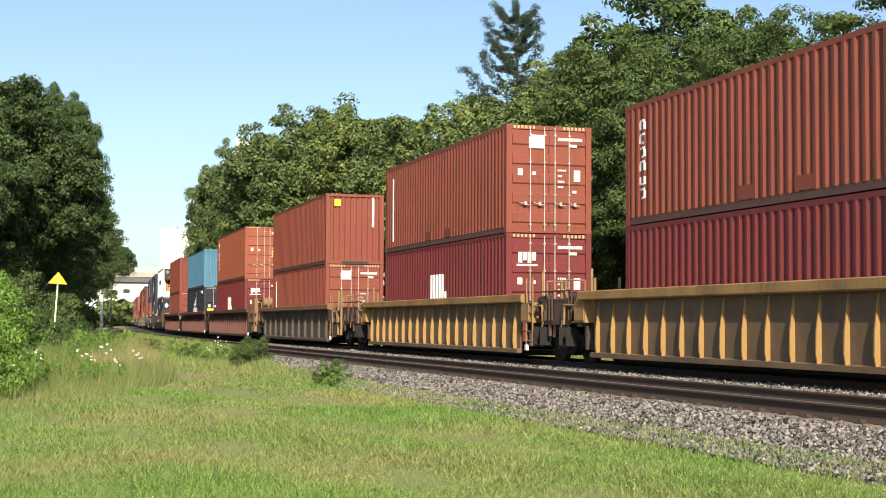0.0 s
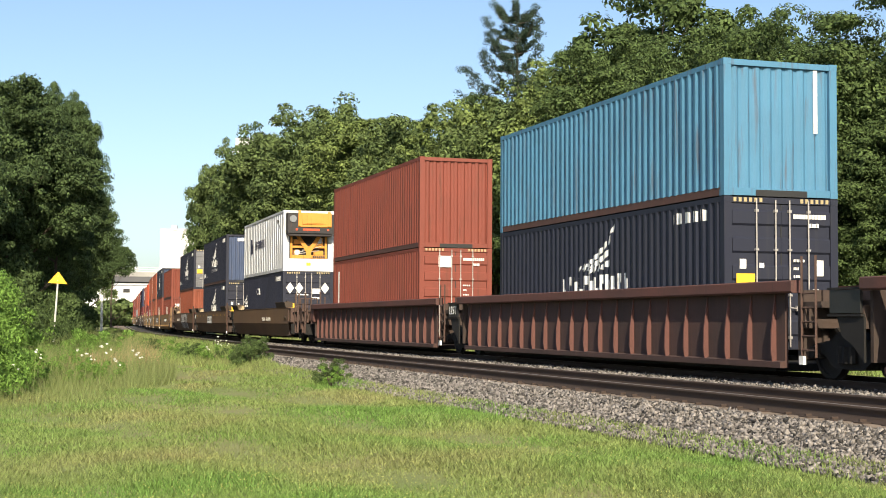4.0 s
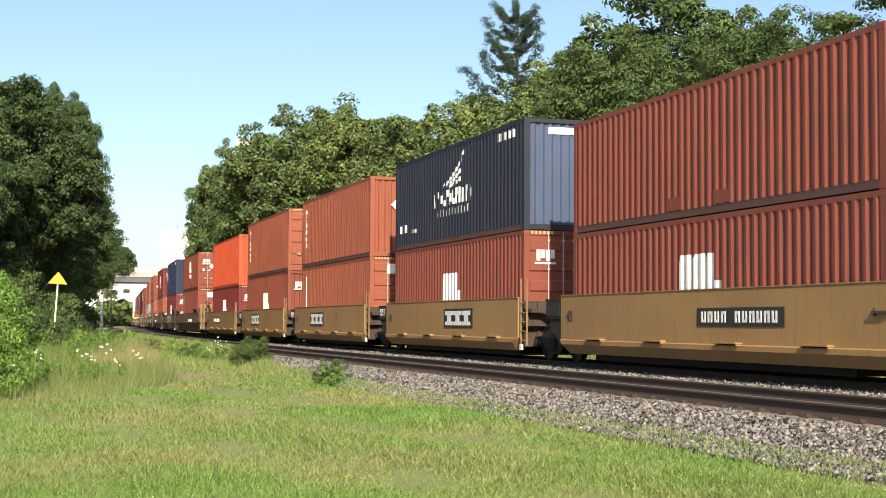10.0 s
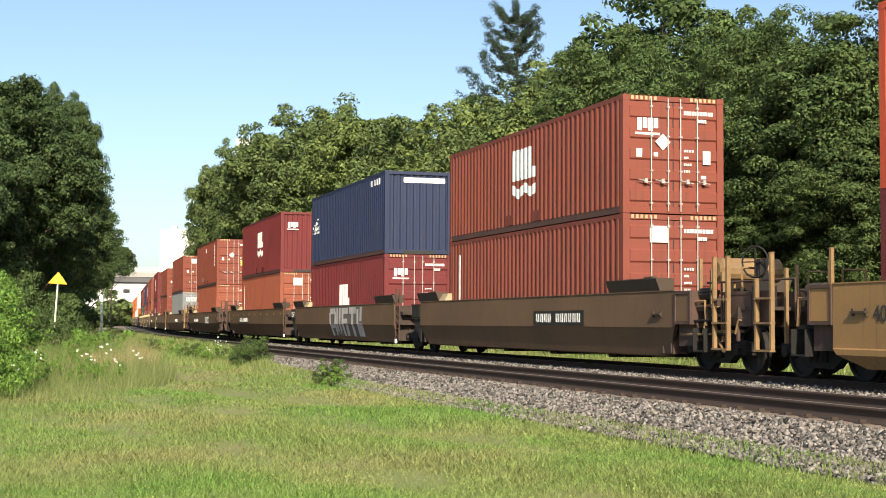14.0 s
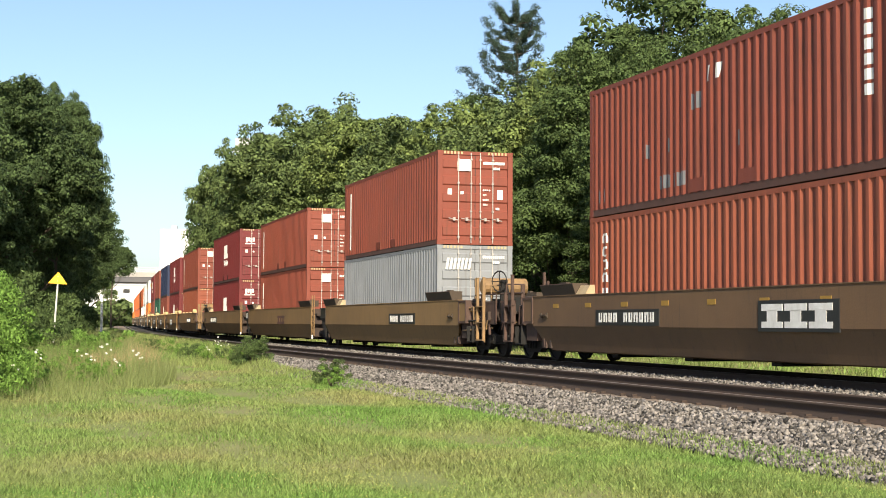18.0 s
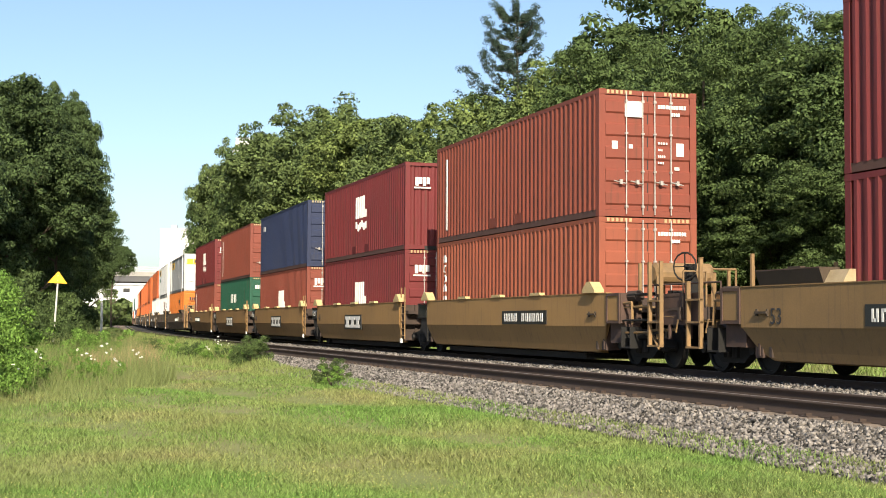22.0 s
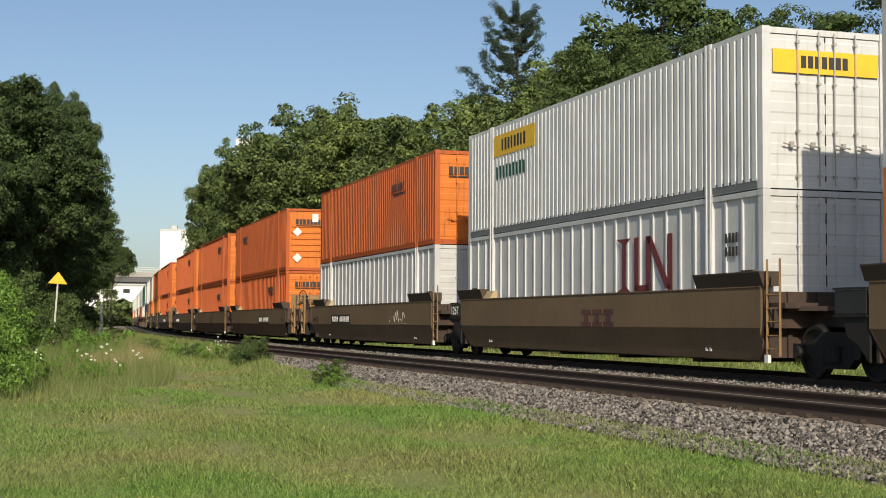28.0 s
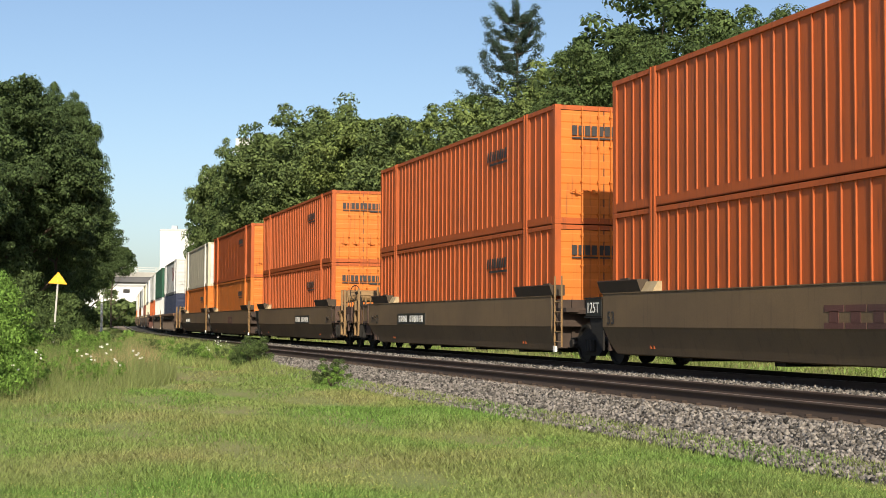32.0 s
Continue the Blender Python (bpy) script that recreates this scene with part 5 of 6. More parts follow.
def m_snake(ob, L, W, H):
    z = 1.15
    side_marks(ob, W, ("snake",), [[(-1.9, z), (-2.2, z + .1), (-2.2, z + 1.05), (-1.9, z + 1.15), (-2.6, z + 1.15), (-2.35, z + 1.0), (-2.35, z + .15), (-2.6, z)], [(-2.8, z), (-3.0, z), (-3.0, z + 1.15), (-2.8, z + 1.15)], [(-2.8, z), (-3.5, z), (-3.5, z + .14), (-2.8, z + .14)],
               [(-3.35, z), (-3.55, z), (-3.55, z + 1.15), (-3.35, z + 1.15)], [(-3.35, z + 1.15), (-3.6, z + 1.15), (-4.5, z + .05), (-4.25, z + .05)], [(-4.35, z), (-4.55, z), (-4.55, z + 1.15), (-4.35, z + 1.15)]], REDINK, "dark red flowing emblem")
    side_marks(ob, W, ("snakec",), letters(-6.7, H - .9, .18, 4) + letters(-6.7, H - 1.15, .18, 4) + [[(-7.0, 1.0), (-7.25, 1.3), (-7.5, 1.0), (-7.25, .7)]], INK)


def m_studs(ob, L, W, H):
    side_marks(ob, W, ("studs",), [[(y, z), (y - .1, z), (y - .1, z + .1), (y, z + .1)] for y in (3.4, 1.0, -1.6, -4.0) for z in (H - 1.0, H - 1.7)], MARK, "white plugs")


MARKERS.update({"word_end": m_word_end, "word_side": m_word_side, "word_rear": m_word_rear, "dia53": m_dia53, "yband_side": m_yband_side, "yband_end": m_yband_end, "intermodal": m_intermodal, "snake": m_snake, "studs": m_studs})
# ---- well cars ----
WHEEL_R = 0.46
R53 = 8.25
R40 = 6.30
WHEELSETS = []  # (wheelset, distance of its axle from the front of the train line)


def wheel_shape():
    v, f = [], []
    for sx in (-1, 1):
        prof = [(0.715, WHEEL_R + .028), (0.73, WHEEL_R + .028), (0.742, WHEEL_R), (0.83, WHEEL_R - .008), (0.83, WHEEL_R - .07), (0.79, WHEEL_R - .08), (0.77, .14), (0.83, .12), (0.83, .001), (0.70, .001), (0.70, .12), (0.735, .14), (0.75, WHEEL_R - .08), (0.715, WHEEL_R - .07)]
        n, k = 20, len(prof)
        base = len(v)
        for i in range(n):
            a = 6.28319 * i / n
            v += [(sx * x, r * math.cos(a), r * math.sin(a)) for x, r in prof]
        for i in range(n):
            for j in range(k):
                f.append((base + i * k + j, base + i * k + (j + 1) % k, base + ((i + 1) % n) * k + (j + 1) % k, base + ((i + 1) % n) * k + j))
    return joined((v, f), tube((-.98, 0, 0), (.98, 0, 0), .075, 8))


def side_frame_shape():
    """A cast truck side: bowed top, window, spring pocket; in the y-z plane."""
    out = [(-1.15, .42), (-1.0, .60), (-.55, .66), (-.3, .80), (.3, .80), (.55, .66), (1.0, .60), (1.15, .42), (.95, .34), (.75, .44), (.42, .20), (-.42, .20), (-.75, .44), (-.95, .34)]
    v, f = prism([(y, z) for y, z in out], "x", -.08, .08)
    extra = boxes((-.14, .14, -.26, .26, .30, .56), (-.13, .13, -1.12, -.82, .36, .60), (-.13, .13, .82, 1.12, .36, .60))
    springs = [tube((-.12, y, .3), (-.12, y, .56), .07, 7) for y in (-.18, 0, .18)]
    return joined((v, f), extra, *springs)


def truck(car, y, key, offset):
    t = part("truck", sheet("bolster", 0, boxes((-1.0, 1.0, -.2, .2, .42, .72), (-.35, .35, -.35, .35, .72, .86), (-.7, .7, -.9, -.75, .38, .5), (-.7, .7, .75, .9, .38, .5)), SOOT_SHADE), car, "sooty two-axle truck, darkened as if in shade", at=(0, y, 0))
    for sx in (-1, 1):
        part("side_frame", sheet("side_frame", 0, side_frame_shape, SOOT_SHADE), t, at=(sx * .98, 0, 0))
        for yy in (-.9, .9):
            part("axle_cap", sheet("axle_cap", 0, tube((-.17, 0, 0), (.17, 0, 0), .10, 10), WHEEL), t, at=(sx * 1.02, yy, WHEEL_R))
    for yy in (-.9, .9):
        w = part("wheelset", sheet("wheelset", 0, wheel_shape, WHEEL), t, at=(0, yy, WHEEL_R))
        WHEELSETS.append((w, yy, offset + y + yy))
    return t


def ladder_shape(z0, z1, w, n):
    sh = [tube((0, -w / 2, z0), (0, -w / 2, z1), .022, 5), tube((0, w / 2, z0), (0, w / 2, z1), .022, 5)]
    return joined(*sh)


def sill_end(hw, last):
    """Where the upper sheet of a well side ends: it runs on at the outer ends of a pack of long wells."""
    return hw + .75 if last and hw in (R53, R40) else hw


def smooth_sill(hw, tuck, ends):
    """The side of a well, outside at -x: an upright upper sheet over a lower one that tucks in, or over a small ledge; ends: how far its front and rear run."""
    v = []
    for s, e in zip((-1, 1), ends):
        mid = e - .30 if e > hw else e - .05
        low = min(e - .35, hw - .05)
        rows = [(-1.46, 1.57, e), (-1.46, .86, e), (-1.44, .82, e - .06), (-1.312, .44, mid - .12), (-1.27, .29, low), (-1.12, .26, low), (-1.05, .26, low), (-1.299, .44, mid - .12), (-1.39, .86, e), (-1.36, 1.57, e)]
        if not tuck:
            rows = [(-1.46, 1.57, e), (-1.46, .56, e), (-1.53, .54, e - .1), (-1.53, .45, e - .2), (-1.36, .24, low), (-1.24, .24, low), (-1.38, .56, e), (-1.36, 1.57, e)]
        v += [(x, s * y, z) for x, z, y in rows]
    n = len(v) // 2
    f = [(i, (i + 1) % n, (i + 1) % n + n, i + n) for i in range(n)] + [tuple(range(n))[::-1], tuple(range(n, 2 * n))]
    return v, f


def chord_shape(hw):
    return prism([(-1.50, 1.45), (-1.53, 1.48), (-1.53, 1.64), (-1.50, 1.66), (-1.30, 1.66), (-1.30, 1.45)], "y", -hw, hw)


def web_shape(hw):
    """A thin well side with a small turned-out foot."""
    return prism([(-1.34, 1.46), (-1.34, .30), (-1.44, .28), (-1.44, .18), (-1.28, .18), (-1.28, 1.46)], "y", -hw + .5, hw - .5)


def gusset_shape():
    return prism([(-1.34, 1.43), (-1.355, 1.43), (-1.435, .82), (-1.445, .44), (-1.42, .28), (-1.34, .28)], "y", -.018, .018)


def common_ends(car, M, hw, reach_f, reach_r, end_f, end_r, offset, rail=GALV, brake=-1, tall=True):
    """Platforms, trucks, ladders and, where the pack ends, couplers and brake gear."""
    for s, reach, last in ((-1, reach_f, end_f), (1, reach_r, end_r)):
        part("bulkhead", sheet("bulkhead", 0, joined(boxes((-1.34, 1.34, -.04, .04, .34, 1.5)), boxes(*[(x - .04, x + .04, -.1, .1, .34, 1.5) for x in (-.9, -.3, .3, .9)])), WELLS["grim_shade"]), car, at=(0, s * (hw - .05), 0))
        deck = abs(reach - hw) - (0.25 if last else 0.05)
        part("end_platform", sheet("end_platform", (round(deck, 2), last), joined(boxes((-.55, .55, 0, deck, .88, 1.22), (-1.3, 1.3, 0, .55, 1.2, 1.3), (-1.42, 1.42, .05, .25, .86, 1.22)),
                          prism([(-1.3, 0), (-.55, 0), (-.35, deck), (-.45, deck)], "z", 1.16, 1.24), prism([(1.3, 0), (.55, 0), (.35, deck), (.45, deck)], "z", 1.16, 1.24)), WELLS["grim_shade"]), car, at=pose(0, s * hw, 0, 0, 0, 0 if s > 0 else 180))
    sides = sheet("ladder", 0, lambda: ladder_shape(.38, 2.05, .42, 5), rail)
    if not (end_f and hw in (R53, R40)):
        lad = part("ladder", sides, car, "rusty access ladder", at=(-1.44, -hw - .40, 0))
        for i in range(5):
            part("rung", sheet("rung", 0, tube((0, -.21, 0), (0, .21, 0), .016, 5), rail), lad, at=(0, 0, .497 + i * .234))
        part("ladder_foot", sheet("ladder_foot", 0, boxes((-.03, .03, -.06, .06, .26, .4)), MARK), lad, at=(0, .2, 0))
    if not end_r:
        plate = part("load_sign", sheet("load_sign", 0, boxes((-1.46, -1.41, -.42, .42, 1.10, 1.47)), BLACK), car, "black load-limit plate", at=(0, hw + .50, 0))
        part("sign_frame", sheet("sign_frame", 0, boxes((-1.475, -1.40, -.46, .46, 1.475, 1.51), (-1.475, -1.40, -.46, .46, 1.05, 1.085)), SOOT_SHADE), plate)
        part("wheel_guard", sheet("wheel_guard", 0, prism([(-.42, 1.04), (.30, 1.04), (.18, .74), (-.12, .60), (-.42, .34)], "x", -1.44, -1.40), SOOT_SHADE), car, at=(0, hw + .44, 0))
    truck(car, -reach_f if not end_f else -(hw + 1.75), 0, offset)
    if end_r:
        truck(car, hw + 1.75, 0, offset)
    for s, flag, reach in ((-1, end_f, reach_f), (1, end_r, reach_r)):
        if not flag:
            continue
        he = sill_end(hw, flag)
        gear = max(he, reach - 3.35)
        part("coupler", sheet("coupler", 0, joined(boxes((-.11, .11, 0, .55, .72, .94)), prism([(-.16, .5), (.05, .5), (.16, .72), (.1, .86), (-.02, .74), (-.16, .86)], "z", .70, .96)), SOOT_SHADE), car, at=pose(0, s * (reach - .45), 0, 0, 0, 0 if s > 0 else 180))
        cross = part("crossover_platform", sheet("crossover_platform", 0, boxes((-1.35, 1.35, 0, .5, 1.18, 1.24), (-1.4, 1.4, .5, .56, 1.0, 1.24))
                                         , WELLS["grim_shade"]), car, at=pose(0, s * (reach - 1.1), 0, 0, 0, 0 if s > 0 else 180))
        for x in (-1.3, .8):
            part("handrail", sheet("handrail", 0, joined(tube((0, .53, 1.0), (0, .53, 1.95), .022, 5), tube((.5, .53, 1.0), (.5, .53, 1.95), .022, 5), tube((0, .53, 1.95), (.5, .53, 1.95), .022, 5)), rail), cross, at=(x, 0, 0))
        for dy, top in ((1.55, 2.16), (2.06, 2.16 if brake else 1.72)) if tall else ():
            part("grab_post", sheet("grab_post", top, boxes((-.045, .03, -.03, .03, .48, top), (-.045, .03, -.04, .04, top, top + .015)), rail), car, "tall flat grab post", at=(-1.42, s * (gear + dy), 0))
        for z in (.45, .93, 1.36) if tall else ():
            part("post_step", sheet("post_step", 0, boxes((-.06, .04, -.28, .28, 0, .035)), rail), car, at=(-1.42, s * (gear + 1.80), z))
        part("safety_rail", sheet("safety_rail", 0, joined(tube((-1.36, -1.0, 1.70), (-1.36, .75, 1.70), .02, 5), tube((-1.36, -1.0, 1.0), (-1.36, -1.0, 1.70), .02, 5), tube((-1.36, .2, 1.0), (-1.36, .2, 1.70), .02, 5))
                                  , WELLS["rusty"]), car, at=(0, s * (gear + 1.9), 0))
        part("guard_plate", sheet("guard_plate", 0, boxes((-1.32, -1.28, -.5, .5, .9, 1.46), (-1.33, -1.27, -.52, .52, 1.46, 1.52), (-1.33, -1.27, -.03, .03, .62, .9)), WELLS["rusty"]), car, "rusty red-brown guard plate", at=(0, s * (gear + 2.2), 0))
        part("step", sheet("step", 0, joined(boxes((-.16, .12, -.22, .22, .40, .43), (-.16, .12, -.22, -.2, .43, .85), (-.16, .12, .2, .22, .43, .85))), SOOT_SHADE), car, at=(-1.32, s * (he + 1.0), 0))
        if he > hw:
            part("end_box", sheet("end_box", 0, boxes((-1.45, -.95, -.35, .35, .92, 1.57), (-1.36, -1.0, -.36, .36, .5, .92)), WELLS["rusty"]), car, "red-brown boxed sill end", at=(0, s * (he + .35), 0))
            part("panel_frame", sheet("panel_frame", 0, boxes((-1.49, -1.452, -.34, -.28, .92, 1.57), (-1.49, -1.452, .28, .34, .92, 1.57), (-1.49, -1.452, -.28, .28, .92, .98), (-1.49, -1.452, -.28, .28, 1.51, 1.57)), WELLS["rusty"]), car, at=(0, s * (he + .35), 0))
            part("stencil_panel", sheet("stencil_panel", M.name, boxes((-1.47, -1.452, -.275, .275, .985, 1.505)), M), car, at=(0, s * (he + .35), 0))
            part("bolster_end", sheet("bolster_end", 0, boxes((-1.34, -1.0, -.12, .12, .33, .74), (-1.36, -1.34, -.06, .0, .36, .7)), WELLS["rusty"]), car, "red-brown bolster end", at=(0, s * (he - .42), 0))
            part("grab_handle", sheet("grab_handle", 0, boxes((-1.52, -1.46, -.2, .2, 1.10, 1.14), (-1.49, -1.46, -.2, -.15, 1.06, 1.18), (-1.49, -1.46, .15, .2, 1.06, 1.18)), WELLS["flap"]), car, at=(0, s * (he - .75), 0))
        else:
            part("equipment_box", sheet("equipment_box", 0, joined(boxes((-1.44, -1.1, -.3, .3, .95, 1.45), (-1.46, -1.44, -.26, .26, 1.0, 1.4))), M), car, at=(0, s * (he + .1), 0))
        part("hose", sheet("hose", 0, joined(tube((-.35, 0, .85), (-.4, .2, .55), .028, 5), tube((-.4, .2, .55), (-.3, .5, .42), .028, 5), tube((-.3, .5, .42), (-.15, .75, .5), .028, 5)), BLACK), car, at=pose(0, s * (reach - .8), 0, 0, 0, 0 if s > 0 else 180))
        for k, (dx, dy, z0, z1) in enumerate(((-1.05, .3, 1.2, 2.2), (-.75, .8, 1.2, 2.0), (-1.2, 1.45, .6, 1.9), (.9, .6, 1.2, 2.1))):
            part("stanchion", sheet("stanchion", k, boxes((-.03, .03, -.03, .03, z0, z1), ), rail), car, at=(dx, s * (gear + dy), 0))
        part("uncoupling_lever", sheet("uncoupling_lever", 0, joined(tube((-1.4, 0, 1.0), (-.3, 0, .95), .018, 5), tube((-1.4, 0, 1.0), (-1.4, .1, .75), .018, 5)), rail), car, at=(0, s * (reach - .6), 0))
        part("cross_pipe", sheet("cross_pipe", 0, joined(tube((-1.38, 0, 1.33), (-1.38, .9, 1.36), .03, 6), tube((-1.38, .9, 1.36), (-1.38, .95, .9), .03, 6)), rail), car, at=pose(0, s * (he + .2), 0, 0, 0, 0) @ Matrix.Diagonal((1, s, 1, 1)))
        part("brake_cylinder", sheet("brake_cylinder", 0, joined(tube((-1.2, -.25, 1.5), (-1.2, .2, 1.5), .12, 10), tube((-1.2, .2, 1.5), (-1.2, .5, 1.5), .03, 6)), WELLS["grim_shade"]), car, at=(0, s * (he + .85), 0))
    if brake:
        s = brake
        he = max(sill_end(hw, True), (reach_f if s < 0 else reach_r) - 3.35)
        for k, (z, x) in enumerate(((.72, -1.38), (.98, -1.40), (1.26, -1.36), (1.52, -1.30))):
            part("side_bar", sheet("side_bar", k, joined(tube((x, -.1, z), (x, -1.5, z + .02), .022, 5), tube((x, -.7, z), (x + .5, -.8, z), .02, 5)), SOOT_SHADE if k % 2 else rail), car, at=pose(0, s * he, 0) @ Matrix.Diagonal((1, -s, 1, 1)))
        part("piston", sheet("piston", 0, joined(tube((-1.25, -.2, .62), (-1.25, -1.0, .70), .07, 8), tube((-1.25, -1.0, .70), (-1.25, -1.5, .74), .03, 6)), SOOT_SHADE), car, at=pose(0, s * (he + .1), 0) @ Matrix.Diagonal((1, -s, 1, 1)))
        part("brake_wheel", sheet("brake_wheel", 0, lambda: joined(ring((0, 0, 0), .28, .02), tube((0, -.28, 0), (0, .28, 0), .014, 4), tube((0, 0, -.28), (0, 0, .28), .014, 4), tube((0, 0, 0), (.2, 0, 0), .03, 6)), SOOT_SHADE), car, "hand-brake wheel", at=pose(-1.15, s * (he + 2.55), 2.05, 0, 0, 25))
        part("brake_stand", sheet("brake_stand", 0, joined(boxes((-.08, .08, -.08, .08, 1.2, 2.1)), prism([(-.1, 1.2), (.3, 1.2), (.1, 1.9), (-.1, 1.9)], "y", -.05, .05)), SOOT_SHADE), car, at=(-1.02, s * (he + 2.55), 0))
        part("air_reservoir", sheet("air_reservoir", 0, joined(tube((-1.15, 0, 0), (.1, 0, 0), .23, 14), tube((-1.2, 0, 0), (-1.15, 0, 0), .16, 14, .23)), rail), car, "tan air reservoir", at=(0, s * (he + 1.2), 1.95))
        part("brake_valve", sheet("brake_valve", 0, joined(boxes((-.5, -.2, -.2, .2, 1.25, 1.65), (-.95, -.7, -.1, .1, 1.3, 1.6)), tube((-.7, 0, 1.4), (-.2, 0, 1.45), .05, 6)), SOOT_SHADE), car, at=(0, s * (he + 1.5), 0))
        part("brake_rod", sheet("brake_rod", 0, joined(tube((-1.3, -.6, 1.05), (-1.3, .6, 1.1), .025, 5), tube((-1.25, -.5, .8), (-1.25, .7, .78), .03, 5), tube((-1.2, .3, .4), (-1.2, .7, .8), .03, 5))
                                , rail), car, at=(0, s * (he + 1.8), 0))


def well_car(kind, colour, hw, reach_f, reach_r, end_f, end_r, offset, label, marks=()):
    M = WELLS[colour]
    car = thing("well_car", label, "freight car", "well cars of the train")
    rail = WELLS["post"] if colour in ("tan", "olive", "yellow", "umber", "dark") or "brake" in marks else WELLS["rusty"]
    if kind == "smooth":
        tuck = hw > 7 or "caps" in marks
        ends = (sill_end(hw, end_f), sill_end(hw, end_r))
        side = sheet("side_sill", ("smooth", hw, tuck, ends), lambda: smooth_sill(hw, tuck, ends), M)
        lip = sheet("sill_lip", ends, boxes((-1.475, -1.345, -ends[0], ends[1], 1.572, 1.592)), M)
    else:
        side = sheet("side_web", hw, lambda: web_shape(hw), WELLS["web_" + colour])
        lip = sheet("top_chord", hw, lambda: chord_shape(hw), WELLS["chord_dark"] if colour == "dark" else M)
    turn = Matrix.Diagonal((-1, 1, 1, 1))
    sills = [part(side.name.split(".")[0], side, car), part(side.name.split(".")[0], side, car, at=turn)]
    part(lip.name.split(".")[0], lip, sills[0])
    part(lip.name.split(".")[0], lip, sills[1])
    if kind == "ribbed":
        n = round((2 * hw - 1.6) / (1.45 if colour == "dark" else .80))
        for sill in sills[:1] + sills[1:]:
            for i in range(n + 1):
                y = -hw + .8 + i * (2 * hw - 1.6) / n
                part("gusset", sheet("gusset", 0, gusset_shape, M), sill, at=(0, y, 0))
    elif hw > 7:
        for s in (-1, 1):
            for sx in (0, 180):
                mirrored = pose(0, s * (hw - 1.15), 0) @ Matrix.Diagonal((-1 if sx else 1, 1 if s < 0 else -1, 1, 1))
                run = 1.2 if s < 0 else .75
                flap = part("end_flap", sheet("end_flap", run, lambda: joined(prism([(-1.462, 1.594), (-1.545, 1.825), (-1.545, 1.85), (-1.15, 1.85), (-1.15, 1.594)], "y", -1.25, run), boxes((-1.3, -1.2, -.6, -.2, 1.85, 1.90))), WELLS["flap"]), car, at=mirrored)
                part("flap_edge", sheet("flap_edge", run, boxes((-1.552, -1.546, -1.25, run, 1.832, 1.852)), WELLS["rusty"]), flap)
                if s > 0:
                    part("guide", sheet("guide", 0, prism([(-1.46, 1.594), (-1.15, 1.594), (-1.15, 1.80), (-1.34, 1.80)], "y", .76, 1.3), WELLS["edge"]), flap, "pale sloping container guide")
    if kind == "smooth" and not tuck:
        for sill in sills:
            for y in (-4.6, -1.7, 1.3, 4.2):
                part("ledge_step", sheet("ledge_step", 0, joined(boxes((-1.60, -1.461, -.42, .42, .575, .60)), boxes((-1.57, -1.461, -.40, -.34, .54, .575), (-1.57, -1.461, .34, .40, .54, .575))), WELLS["tan"]), sill, at=(0, y, 0))
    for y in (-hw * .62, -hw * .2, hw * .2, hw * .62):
        part("cross_beam", sheet("cross_beam", 0, boxes((-1.04, 1.04, -.18, .18, .19, .33)), SOOT_SHADE), car, at=(0, y, 0))
    # Added dark box for the underside's gear and shade; it hides the ground beyond.
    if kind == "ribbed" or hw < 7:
        part("drop_frame", sheet("drop_frame", hw, boxes((-1.1, 1.1, -hw + 1.2, hw - 1.2, .10, .235)), SOOT_SHADE), car)
    part("well_floor", sheet("well_floor", hw, boxes((-1.09, -.9, -hw + .8, hw - .8, .30, .38), (.9, 1.09, -hw + .8, hw - .8, .30, .38)), SOOT_SHADE), car)
    brake = 0 if colour in ("brown", "redbrown", "yellow") and "brake" not in marks else 1 if colour == "dark" and end_r else -1 if end_f else 0
    common_ends(car, M, hw, reach_f, reach_r, end_f, end_r, offset, rail, brake, colour != "yellow")
    for mk in marks:
        if mk != "brake":
            WELLMARKS[mk](car, hw)
    return car


def plate_marks(car, key, y, z, w, h, n, plate=True, ink=None, out=1.475, slab=False):
    if plate:
        part("number_plate", sheet("number_plate", (key, "p"), boxes((-out, -out + .03, y - w / 2, y + w / 2, z, z + h)), BLACK), car, "black plate with white bars")
    rects = []
    p = w * .90 / n
    for i in range(n):
        a = y + w * .45 - i * p
        if slab:
            rects += [(a - p * .92, a, z + h * .66, z + h * .88), (a - p * .68, a - p * .24, z + h * .3, z + h * .68), (a - p * .92, a, z + h * .12, z + h * .32)]
        elif i != 4:
            rects += [(a - p * .28, a - p * .06, z + h * .2, z + h * .8), (a - p * .74, a - p * .52, z + h * .2, z + h * .8), (a - p * .60, a - p * .2, z + h * (.64 if i % 2 else .2), z + h * (.8 if i % 2 else .36))]
    part("marking", sheet("marking", (key, "m"), lambda: flat_marks(rects, -out - .006, -out + .002, "x"), ink or MARK), car)["kind"] = "stuff"


def w_plate(car, hw):
    plate_marks(car, ("plate", hw), -3.0 if hw > 7 else -2.0, .89, 3.1, .34, 11)


def w_number(car, hw):
    plate_marks(car, ("number", hw), -3.0, .92, 2.8, .3, 11, plate=False, ink=WELLS["chalk"])


def w_numrear(car, hw):
    plate_marks(car, ("numrear", hw), 3.95, .92, 2.7, .3, 11, plate=False, ink=WELLS["chalk"])


def w_platerear(car, hw):
    plate_marks(car, ("plater", hw), 3.65 if hw > 7 else 1.75, .89, 3.1, .34, 11)


def w_slab(car, hw):
    plate_marks(car, ("slab",), -1.46, .80, 2.6, .54, 3, slab=True)


def w_slabmid(car, hw):
    plate_marks(car, ("slabmid", hw), .05, .80 if hw > 7 else .66, 2.6, .54, 3, slab=True)


